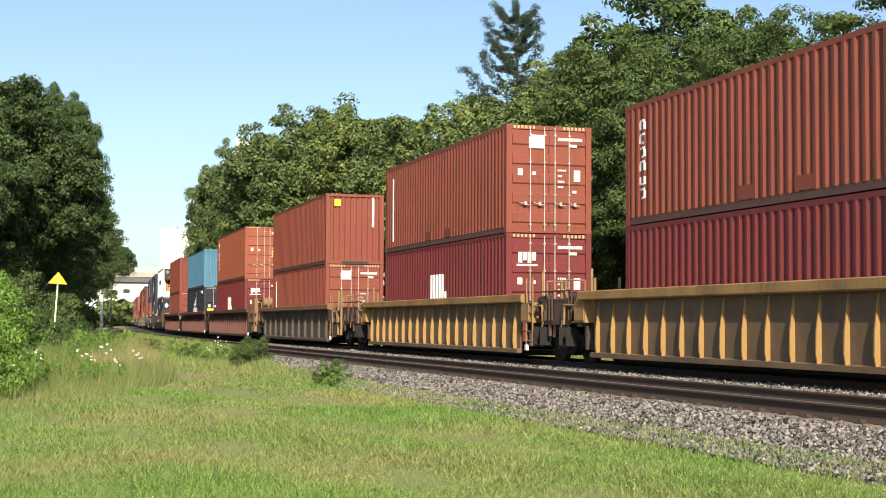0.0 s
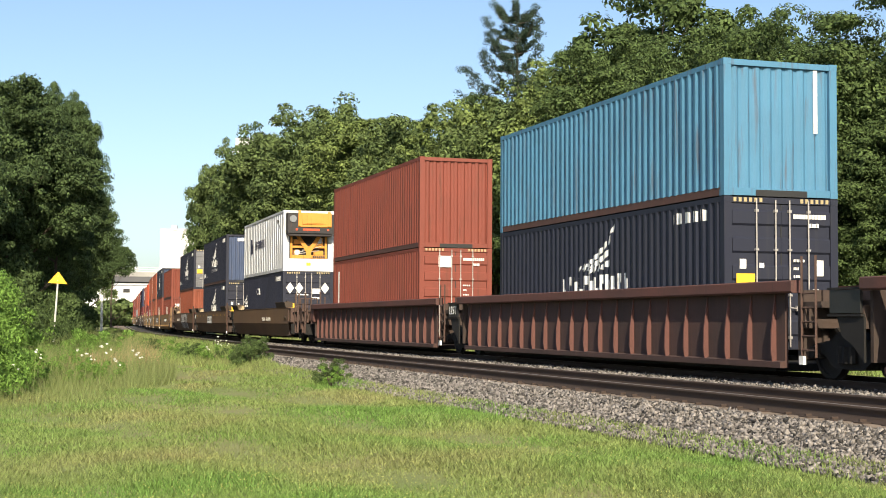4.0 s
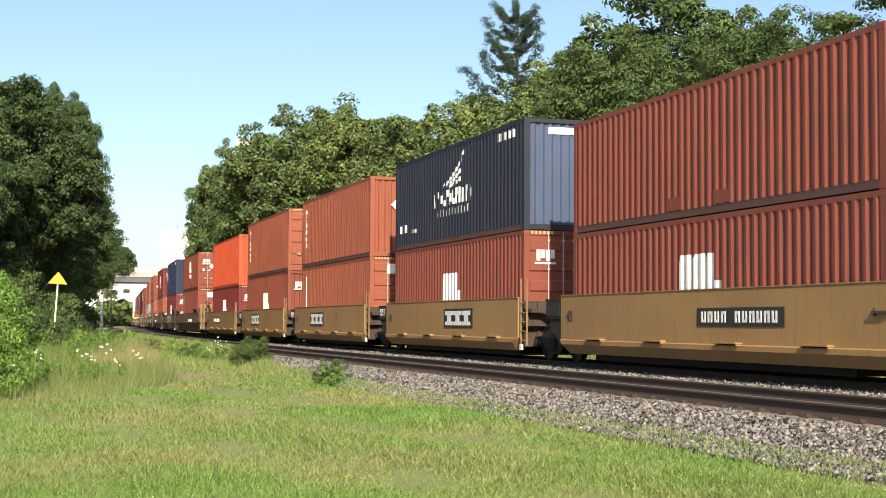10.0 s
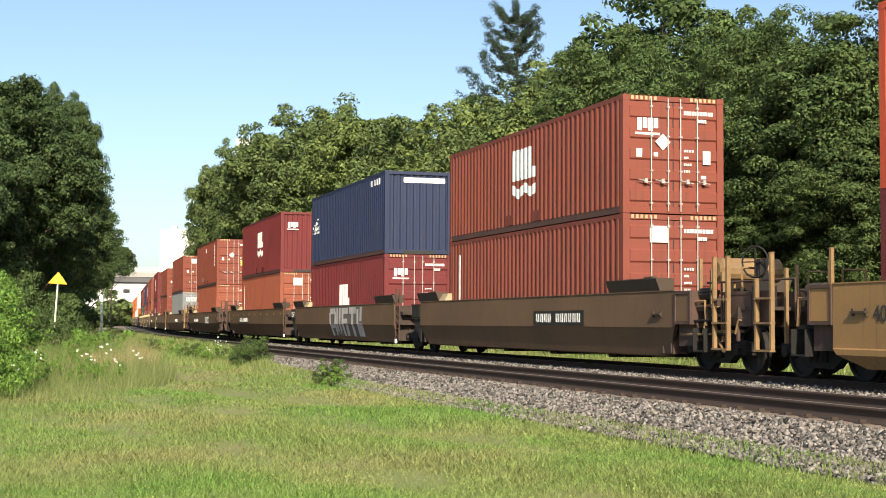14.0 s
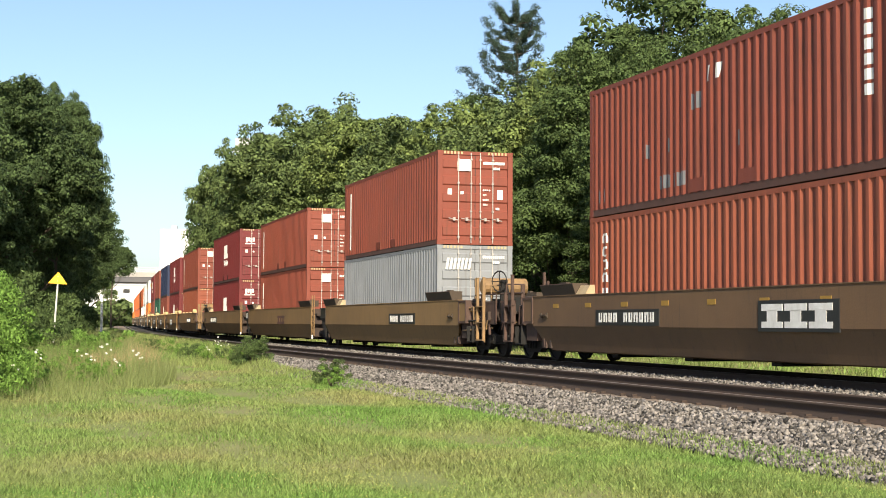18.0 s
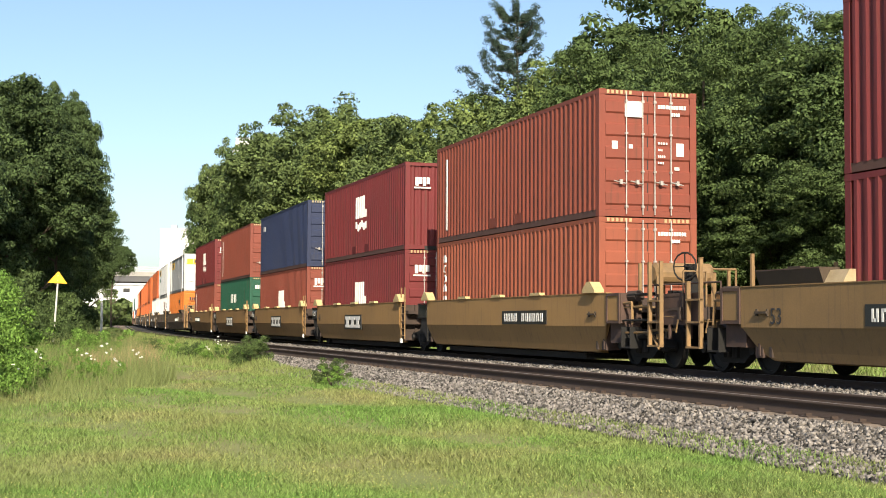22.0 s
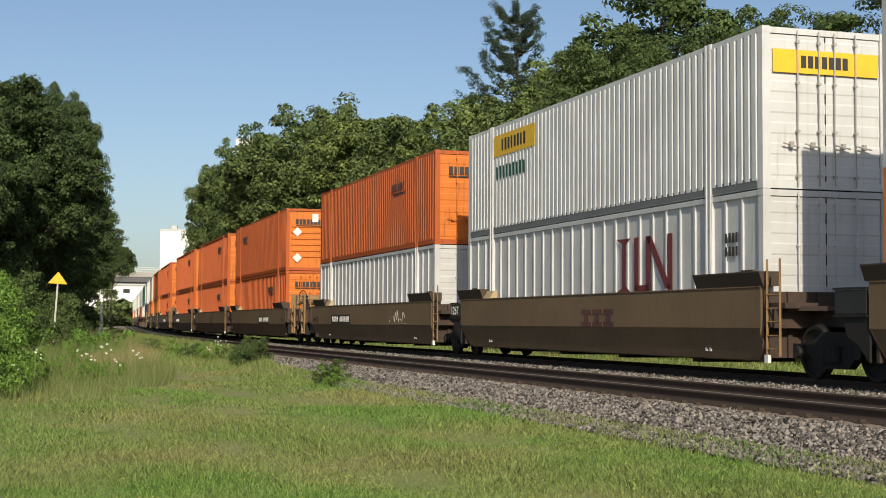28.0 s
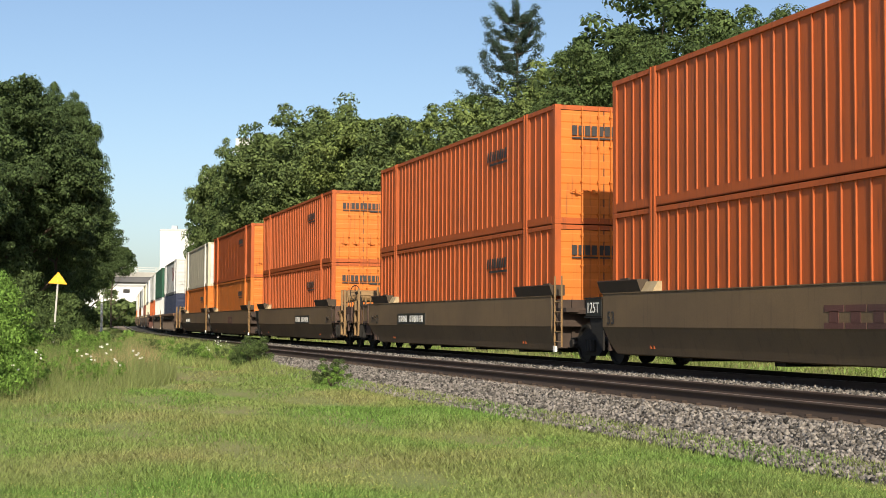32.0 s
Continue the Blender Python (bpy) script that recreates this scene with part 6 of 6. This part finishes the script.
def w_slabrear(car, hw):
    plate_marks(car, ("slabrear",), 1.72, .80, 2.6, .54, 3, slab=True)


def w_slabfront(car, hw):
    plate_marks(car, ("slabfront",), -3.0, .80, 2.5, .54, 3, slab=True)


def w_ghost(car, hw):
    plate_marks(car, ("ghost",), -1.3, .80, 2.0, .5, 3, plate=False, ink=WELLS["redbrown"], slab=True, out=1.462)


def w_caps(car, hw):
    """Pale interbox guides on the sill tops."""
    for y in (-hw + .05, -hw * .45, 0, hw * .45, hw - .05):
        big = abs(y) > hw * .8
        part("guide", sheet("guide", big, prism([(-.34, 1.594), (.34, 1.594), (.34, 1.66), (.08, 1.84), (-.10, 1.84), (-.34, 1.66)], "x", -1.56, -1.32) if big else prism([(-.38, 1.59), (.38, 1.59), (.3, 1.66), (-.3, 1.66)], "x", -1.50, -1.36), WELLS["cream"]), car, "pale cream guide", at=(0, y, 0))


def w_ydots(car, hw):
    for y in np.arange(-hw + .6, hw - .4, 1.9):
        part("reflector_strip", sheet("reflector_strip", 0, boxes((-1.468, -1.455, -.16, .16, 1.29, 1.39)), WELLS["dull_yellow"]), car, "faded yellow reflector strip", at=(0, float(y), 0))


def sill_x(z):
    """The outer face of a smooth sill at height z."""
    return float(np.interp(z, [.22, .44, .84, .88, 1.57], [-1.12, -1.312, -1.44, -1.46, -1.46])) - .006


def skin_marks(quads):
    """Thin paint that follows the sill: (y0, y1, z0, z1, lean) strokes, split where the sill bends."""
    v, f = [], []
    for y0, y1, z0, z1, lean in quads:
        zs = [z0] + [z for z in (.44, .84, .88) if z0 < z < z1] + [z1]
        n = len(v)
        for z in zs:
            d = lean * (z - z0)
            v += [(sill_x(z), y0 - d, z), (sill_x(z), y1 - d, z)]
        f += [(n + 2 * i, n + 2 * i + 1, n + 2 * i + 3, n + 2 * i + 2) for i in range(len(zs) - 1)]
    return v, f


def w_graffiti(car, hw):
    """Five fat sprayed shapes: dark fills behind, pale strokes over them."""
    back = [(1.36, -.10, .36, 1.54, -.02), (.32, -.70, .36, 1.54, .02), (-.62, -1.92, .36, 1.54, 0), (-1.86, -3.06, .34, 1.54, .03), (-2.95, -4.05, .40, 1.54, .05)]
    front = [(1.20, .92, .42, 1.30, -.28), (.56, .30, .42, 1.34, .10), (1.24, .34, 1.26, 1.48, 0), (1.0, .42, .72, .88, 0), (.20, -.06, .42, 1.48, .03), (-.22, -.52, .42, 1.48, .03), (.2, -.5, .42, .58, 0),
             (-.72, -1.02, .42, 1.48, 0), (-1.02, -1.72, 1.26, 1.48, .1), (-1.02, -1.66, .9, 1.08, 0), (-1.2, -1.62, .42, .86, .30), (-1.92, -2.96, 1.26, 1.50, 0), (-2.26, -2.60, .40, 1.28, .02),
             (-3.55, -3.86, .98, 1.50, .06), (-3.12, -3.40, .86, 1.42, -.05), (-3.10, -3.92, .42, .90, .10)]
    part("painted_shadow", sheet("painted_shadow", 0, lambda: skin_marks(back), WELLS["brown_shadow"]), car, "dull grey spray-painted fill")["kind"] = "stuff"
    ob = part("painted_tag", sheet("painted_tag", 0, lambda: skin_marks(front), WELLS["spray"]), car, "faded whitish spray-painted fat strokes", at=(-.004, 0, 0))
    ob["kind"] = "stuff"


def w_scrawl(car, hw):
    pr = random.Random(7)
    pts = [(-3.4 - .13 * i + pr.uniform(-.08, .08), pr.uniform(.92, 1.36)) for i in range(16)]
    sh = [tube((-1.466, a, b), (-1.466, c, d), .010, 4) for (a, b), (c, d) in zip(pts, pts[1:])]
    sh += [tube((-1.466, -3.4, .92), (-1.466, -5.5, .90), .010, 4)]
    part("chalk_scrawl", sheet("chalk_scrawl", 0, lambda: joined(*sh), WELLS["chalk"]), car, "thin chalky scrawl")


def text_mesh(body, size):
    cu = bpy.data.curves.new("text", "FONT")
    cu.body, cu.size, cu.extrude = body, size, 0.003
    tmp = new("lettering", cu)
    me = bpy.data.meshes.new_from_object(tmp.evaluated_get(bpy.context.evaluated_depsgraph_get()))
    bpy.data.objects.remove(tmp)
    return me


def lettering(car, body, size, y, z, out, material):
    k = ("text", body, size, material.name)
    if k not in _CACHE:
        _CACHE[k] = text_mesh(body, size)
        _CACHE[k].materials.clear()
        _CACHE[k].materials.append(material)
    part("lettering", _CACHE[k], car, at=pose(-out, y, z, 90, 0, -90))


def w_53(car, hw):
    lettering(car, "53", .40, hw - .25, .92, 1.472, INK)


def w_40(car, hw):
    lettering(car, "40", .36, hw - .35, .98, 1.472, INK)


def w_load(car, hw):
    lettering(car, "125T", .33, hw + .87, 1.17, 1.466, MARK)


def w_letter(car, hw):
    lettering(car, "C", .24, -hw * .28, 1.08, 1.472, INK)


# Webs: dirt together with the shadow behind the gussets, both as darker colour.
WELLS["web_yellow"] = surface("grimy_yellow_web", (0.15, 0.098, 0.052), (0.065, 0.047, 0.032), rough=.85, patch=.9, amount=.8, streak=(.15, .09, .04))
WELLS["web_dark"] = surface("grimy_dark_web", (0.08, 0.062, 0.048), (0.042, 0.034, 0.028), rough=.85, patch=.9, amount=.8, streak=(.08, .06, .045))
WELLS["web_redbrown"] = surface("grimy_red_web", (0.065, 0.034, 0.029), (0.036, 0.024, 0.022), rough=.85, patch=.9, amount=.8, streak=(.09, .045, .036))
WELLS["chord_dark"] = surface("rusty_brown_chord", (0.20, 0.105, 0.05), (0.11, 0.065, 0.035), rough=.8, patch=.9, amount=.7)
# Flap plates: the shade on their overhanging faces is put into this dark colour.
WELLS["flap"] = surface("dirty_walkway_plate", (0.06, 0.042, 0.028), (0.035, 0.026, 0.019), rough=.8, patch=1.2)
# Platforms and bulkheads: grime, with the shade between cars painted in.
WELLS["grim_shade"] = surface("grimy_platform_steel", (0.058, 0.038, 0.03), (0.025, 0.019, 0.016), rough=.85, patch=1.5, amount=.8)
WELLS["rusty"] = surface("rusty_red_brown_steel", (0.088, 0.050, 0.038), (0.036, 0.025, 0.021), rough=.8, patch=2.0, amount=.8)
WELLS["post"] = surface("weathered_tan_post", (0.27, 0.165, 0.072), (0.12, 0.08, 0.045), rough=.7, patch=2.5, amount=.8)
WELLS["edge"] = surface("worn_pale_edge", (0.42, 0.33, 0.20), (0.22, 0.16, 0.09), rough=.6, patch=3)
WELLS["cream"] = surface("cream_guide", (0.52, 0.40, 0.20), (0.36, 0.25, 0.12), rough=.6, patch=3)
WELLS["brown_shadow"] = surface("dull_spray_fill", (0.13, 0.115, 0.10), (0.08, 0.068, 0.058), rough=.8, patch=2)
WELLS["dull_yellow"] = surface("dull_yellow_strip", (0.36, 0.21, 0.035), (0.20, 0.12, 0.03), rough=.7, patch=4)
WELLS["spray"] = surface("pale_spray_paint", (0.60, 0.57, 0.54), (0.34, 0.31, 0.28), rough=.8, patch=2, amount=.8)
WELLS["chalk"] = surface("chalky_spray", (0.48, 0.45, 0.40), (0.22, 0.19, 0.16), rough=.8, patch=3, amount=.8)
WELLMARKS = {"number": w_number, "numrear": w_numrear, "plate": w_plate, "platerear": w_platerear, "slab": w_slab, "slabmid": w_slabmid, "slabrear": w_slabrear, "slabfront": w_slabfront, "ghost": w_ghost, "caps": w_caps, "ydots": w_ydots, "graffiti": w_graffiti,
             "scrawl": w_scrawl, "53": w_53, "40": w_40, "125T": w_load, "letter": w_letter}

# ---- the consist, front to rear: distance of each stack's front at time 0, its car and its two boxes ----
ROLL = []  # (thing, distance of its middle, height)

ACLD = ("codes", "endlogo", "patches")
STACKS = [
    # front, length, car kind, colour, pack-front, pack-rear, half well, car marks, upper, lower
    (15.67, 40, "ribbed", "yellow", 1, 1, 8.0, (), ("rust", "slick", None, ("vcode",)), ("maroon", "door", None, ())),
    (35.27, 40, "ribbed", "yellow", 1, 1, 8.0, (), ("rust", "door", None, ("placard", "codes", "patches", "strip")), ("maroon", "door", None, ("blocklow",) + ACLD)),
    (56.89, 40, "ribbed", "dark", 1, 1, 7.9, (), ("brick", "slick", None, ("yellow", "vend")), ("brick", "door", None, ("placard", "codes", "strip"))),
    (78.22, 40, "ribbed", "redbrown", 1, 0, 8.9, (), ("oxide", "door", None, ("codes", "patches", "ystick", "vcode")), ("maroon", "door", None, ("blocklow",) + ACLD)),
    (97.96, 40, "ribbed", "redbrown", 0, 0, 8.9, ("125T",), ("teal", "slick", None, ("vend",)), ("navy", "door", None, ("winglow", "codes", "yellowlow", "patches"))),
    (117.69, 40, "ribbed", "redbrown", 0, 1, 8.9, (), ("brick", "slick", None, ()), ("brick", "door", None, ("placard", "codes", "strip"))),
    (140.78, 40, "smooth", "brown", 1, 0, R53, ("number",), "reefer", ("navy", "door", None, ("moons", "diamonds"))),
    (160.49, 40, "smooth", "brown", 0, 0, R53, ("slabmid", "ydots", "125T"), ("navy", "slick", "dusty_blue", ("wing", "topbar")), ("navy", "door", None, ("winglow", "codes", "yellowlow", "patches"))),
    (179.70, 40, "smooth", "brown", 0, 1, R53, ("graffiti", "numrear"), ("navy", "door", "door_grey", ("wing", "codes", "patches", "yellowlow")), ("oxide", "slick", None, ("vend", "strip"))),
    (201.94, 40, "smooth", "tan", 1, 0, R40, ("plate", "40"), ("rust", "slick", None, ("vend",)), ("brick", "slick", None, ("blocklow", "endlogo"))),
    (217.38, 40, "smooth", "tan", 0, 0, R40, ("slab", "40", "125T"), ("navy", "slick", "dusty_blue", ("wing", "topbar")), ("brick", "door", None, ("blocklow", "endlogo"))),
    (233.00, 40, "smooth", "tan", 0, 0, R40, ("slabrear", "40", "125T", "letter"), ("oxide", "slick", None, ("vcode", "diamond")), ("oxide", "door", None, ("strip", "placard"))),
    (248.47, 40, "smooth", "tan", 0, 0, R40, ("slabrear", "40", "125T", "letter"), ("oxide", "door", None, ("codes", "vcode")), ("brick", "slick", None, ("blocklow", "endlogo", "diamond"))),
    (263.92, 40, "smooth", "tan", 0, 1, R40, ("platerear", "40"), ("flame", "slick", None, ("small",)), ("maroon", "door", None, ("blocklow", "endlogo"))),
    (285.42, 40, "smooth", "brown", 1, 0, R53, ("plate", "brake"), ("rust", "door", None, ("block", "codes", "patches", "endlogo", "diamond")), ("brick", "door", None, ("placard", "codes", "strip"))),
    (304.98, 40, "smooth", "brown", 0, 0, R53, ("graffiti", "125T"), ("blue", "slick", None, ("wingsmall", "topbar")), ("maroon", "door", None, ("blocklow", "codes", "endlogo"))),
    (324.48, 40, "smooth", "brown", 0, 1, R53, ("platerear", "ydots"), ("maroon", "slick", None, ("block", "endlogo", "vend")), ("oxide", "door", None, ("placard", "codes", "strip"))),
    (348.10, 40, "smooth", "brown", 1, 1, R53, ("slabfront", "ydots", "platerear"), ("rust", "door", None, ("faded", "codes", "ystick", "diamond", "patches")), ("oxide", "door", None, ("vcode", "codes"))),
    (371.90, 40, "smooth", "olive", 1, 0, R53, ("plate",), ("rust", "door", None, ("placard", "codes", "patches", "strip")), ("grey", "door", None, ("wave", "codes", "yellowlow"))),
    (391.23, 40, "smooth", "olive", 0, 0, R53, ("ghost", "125T", "letter"), ("rust", "door", None, ("placard", "codes", "patches", "strip")), ("rust", "door", None, ("placard", "codes", "strip"))),
    (410.81, 40, "smooth", "olive", 0, 1, R53, ("platerear", "53"), ("maroon", "door", None, ("block",) + ACLD), ("maroon", "door", None, ("blocklow",) + ACLD)),
    (432.63, 40, "smooth", "tan", 1, 0, R40, ("plate", "caps"), ("rust", "door", None, ("placard", "codes", "patches", "strip")), ("oxide", "door", None, ("vcode", "codes"))),
    (448.34, 40, "smooth", "tan", 0, 0, R40, ("slabmid", "caps", "40", "125T"), ("maroon", "slick", None, ("block", "endlogo")), ("maroon", "door", None, ("blocklow", "endlogo"))),
    (464.02, 40, "smooth", "tan", 0, 0, R40, ("slabmid", "caps", "40", "125T"), ("blue", "door", None, ("codes", "smallred")), ("brick", "door", None, ("blocklow", "endlogo"))),
    (479.75, 40, "smooth", "tan", 0, 0, R40, ("slabmid", "caps", "40", "125T"), ("brick", "door", None, ("placard", "codes", "strip")), ("green", "door", None, ("serif", "endserif", "codes"))),
    (495.14, 40, "smooth", "tan", 0, 1, R40, ("platerear", "caps", "40"), ("maroon", "door", None, ("block", "codes", "endlogo")), ("brick", "door", None, ("strip", "placard"))),
    (515.72, 53, "smooth", "umber", 1, 0, R53, ("plate", "scrawl"), ("silver", "flat", "door", "white", None, ("yband_side", "yband_end", "studs")), ("orange", "fine", "door", None, None, ("word_side", "word_end"))),
    (535.41, 53, "smooth", "umber", 0, 0, R53, ("ghost", "125T"), ("white", "fine", "door", None, None, ("yband_side", "yband_end", "intermodal")), ("steel", "wide", "door", None, "white", ("snake",))),
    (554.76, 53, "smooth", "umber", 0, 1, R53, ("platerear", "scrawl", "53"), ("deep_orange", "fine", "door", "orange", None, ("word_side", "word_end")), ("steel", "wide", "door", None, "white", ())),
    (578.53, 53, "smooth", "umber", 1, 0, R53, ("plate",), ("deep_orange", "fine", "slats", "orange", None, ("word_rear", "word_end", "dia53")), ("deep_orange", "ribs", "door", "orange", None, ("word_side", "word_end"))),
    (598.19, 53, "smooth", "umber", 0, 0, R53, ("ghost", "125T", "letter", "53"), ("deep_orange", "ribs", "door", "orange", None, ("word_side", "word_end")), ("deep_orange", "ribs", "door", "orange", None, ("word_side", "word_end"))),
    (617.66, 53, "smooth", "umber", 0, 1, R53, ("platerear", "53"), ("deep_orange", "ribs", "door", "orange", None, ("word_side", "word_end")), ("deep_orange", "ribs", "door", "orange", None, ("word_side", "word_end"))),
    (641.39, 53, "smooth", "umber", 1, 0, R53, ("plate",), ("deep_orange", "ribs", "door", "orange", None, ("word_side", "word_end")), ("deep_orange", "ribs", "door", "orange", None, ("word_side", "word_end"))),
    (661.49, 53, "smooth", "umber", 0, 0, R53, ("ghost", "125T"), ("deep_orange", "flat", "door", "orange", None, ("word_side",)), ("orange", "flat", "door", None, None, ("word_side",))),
    (680.79, 53, "smooth", "umber", 0, 1, R53, ("platerear",), ("cream", "flat", "door", "white", "white", ()), ("orange", "flat", "door", None, None, ("word_side",))),
    (706.5, 53, "ribbed", "dark", 1, 0, R53, (), ("white", "flat", "door", None, None, ("snake",)), ("blue", "fine", "door", None, None, ())),
    (727.0, 53, "ribbed", "dark", 0, 0, R53, (), ("green", "fine", "door", None, None, ()), ("white", "wide", "door", None, None, ())),
    (746.6, 53, "ribbed", "redbrown", 0, 1, R53, (), ("white", "fine", "door", None, None, ()), ("deep_orange", "ribs", "door", None, None, ())),
    (770.4, 53, "smooth", "brown", 1, 0, R53, (), ("white", "flat", "door", None, None, ()), ("cream", "wide", "door", None, None, ())),
    (790.0, 53, "smooth", "brown", 0, 0, R53, (), ("cream", "flat", "door", None, None, ()), ("brick", "fine", "door", None, None, ())),
    (809.6, 53, "smooth", "brown", 0, 1, R53, (), ("white", "fine", "door", None, None, ()), ("white", "wide", "door", None, None, ())),
    (833.4, 53, "smooth", "olive", 1, 0, R53, (), ("white", "flat", "door", None, None, ()), ("orange", "fine", "door", None, None, ())),
    (853.0, 53, "smooth", "olive", 0, 0, R53, (), ("cream", "flat", "door", None, None, ()), ("white", "wide", "door", None, None, ())),
    (872.6, 53, "smooth", "olive", 0, 1, R53, (), ("white", "fine", "door", None, None, ()), ("orange", "fine", "door", None, None, ())),
]
HUE = {"rust": "rust-red", "brick": "brick-red", "oxide": "orange-brown", "maroon": "maroon", "teal": "faded teal", "navy": "dark navy", "blue": "dark blue", "white": "white", "grey": "grey", "flame": "bright orange-red",
       "orange": "orange", "deep_orange": "deep orange", "green": "dark green", "cream": "cream", "silver": "silver-grey", "steel": "off-white"}
SHELL = {"fine": "finely corrugated", "ribs": "thin-ribbed", "wide": "wide-ribbed", "flat": "smooth-panelled"}
CAR_LABEL = {"yellow": "weathered yellow well car with ribbed sides", "dark": "sooty dark brown well car with ribbed sides", "redbrown": "red-brown well car with closely ribbed sides", "brown": "dusty brown well car with smooth sides",
             "tan": "tan-yellow well car with smooth sides and white stencils", "olive": "olive-tan well car with smooth dished sides", "umber": "dark umber well car with smooth dished sides"}


LOW_BOXES = {15.67: ("lower", "upper"), 97.96: ("upper",), 201.94: ("lower", "upper"), 263.92: ("lower",), 285.42: ("upper",), 391.23: ("upper",)}  # stacks with boxes of 8 feet 6


def build_train():
    for k, (front, feet, kind, colour, pf, pr, hw, marks, up, low) in enumerate(STACKS):
        length = 12.192 if feet == 40 else 16.154
        mid = front + length / 2
        prev = STACKS[k - 1][0] + (6.096 if STACKS[k - 1][1] == 40 else 8.077) if k else mid - 21.6
        nxt = STACKS[k + 1][0] + (6.096 if STACKS[k + 1][1] == 40 else 8.077) if k + 1 < len(STACKS) else mid + 19.6
        car = well_car(kind, colour, hw, (mid - prev) / 2, (nxt - mid) / 2, pf, pr, mid, CAR_LABEL[colour] + ", carrying stacked containers", marks)
        ROLL.append((car, mid, 0.0))
        low_boxes = LOW_BOXES.get(front, ())
        for where, spec in (("lower", low), ("upper", up)):
            z = 0.44 if where == "lower" else 3.332 - (.305 if "lower" in low_boxes else 0)
            cut = .305 if where in low_boxes else 0
            seat = "in a well car" if where == "lower" else "stacked on another"
            if spec == "reefer":
                ob = reefer("white refrigerated container with orange clip-on generator, " + seat)
            elif feet == 40:
                col, end, endcol, mk = spec
                what = "corrugated container with barred end doors, " if end == "door" else "container with a plain corrugated end, "
                ob = box40(col, HUE[col] + " " + what + seat, end, endcol, (HC if where == "upper" else 2.882) - cut, mk)
            else:
                col, wall, end, endcol, post, mk = spec
                ob = box53(col, HUE[col] + " " + SHELL[wall] + " long container, " + seat, wall, end, endcol, post, mk, 2.90 if where == "upper" else 2.885)
            ROLL.append((ob, mid, z))


build_train()

# ---- movement: how far the train has come by each second ----
TRAVEL = [(0.0, -0.18), (1.0, 18.3), (2.0, 36.69), (3.0, 54.47), (3.5, 64.37), (5.5, 101.22), (6.0, 109.38), (7.0, 127.9), (8.0, 146.35), (9.0, 164.71), (10.0, 183.24), (11.0, 202.25), (12.0, 220.6),
          (13.0, 238.93), (14.0, 257.25), (14.5, 266.28), (16.5, 302.82), (17.0, 312.06), (18.0, 330.34), (19.0, 348.6), (20.0, 366.74), (21.0, 384.98), (22.0, 403.19), (23.0, 421.45), (24.0, 439.68),
          (25.0, 457.92), (25.5, 466.45), (27.5, 503.54), (28.0, 513.21), (29.0, 531.26), (30.0, 549.42), (31.0, 567.66), (31.5, 576.69), (32.0, 585.81)]


def motions():
    for ob, mid, z in ROLL:
        walk(ob, [(t, track_pose(mid - d, 0.0, z)) for t, d in TRAVEL])
    spin = 18.31 / 30 / WHEEL_R
    for w, y, offset in WHEELSETS:
        t0, t1 = max(0.0, (offset - 62) / 18.31), min(32.0, (offset - 6) / 18.31)
        if t1 - t0 < 0.2:
            continue
        n0, n1 = round(t0 * 30), round(t1 * 30)
        rows = [] if n0 == 0 else [(0.0, pose(0, y, WHEEL_R))]
        rows += [(n / 30, Matrix.Translation((0, y, WHEEL_R)) @ Matrix.Rotation((n - n0) * spin, 4, "X")) for n in range(n0, n1 + 1)]
        if n1 < 960:
            rows.append((32.0, rows[-1][1]))
        walk(w, rows)


motions()
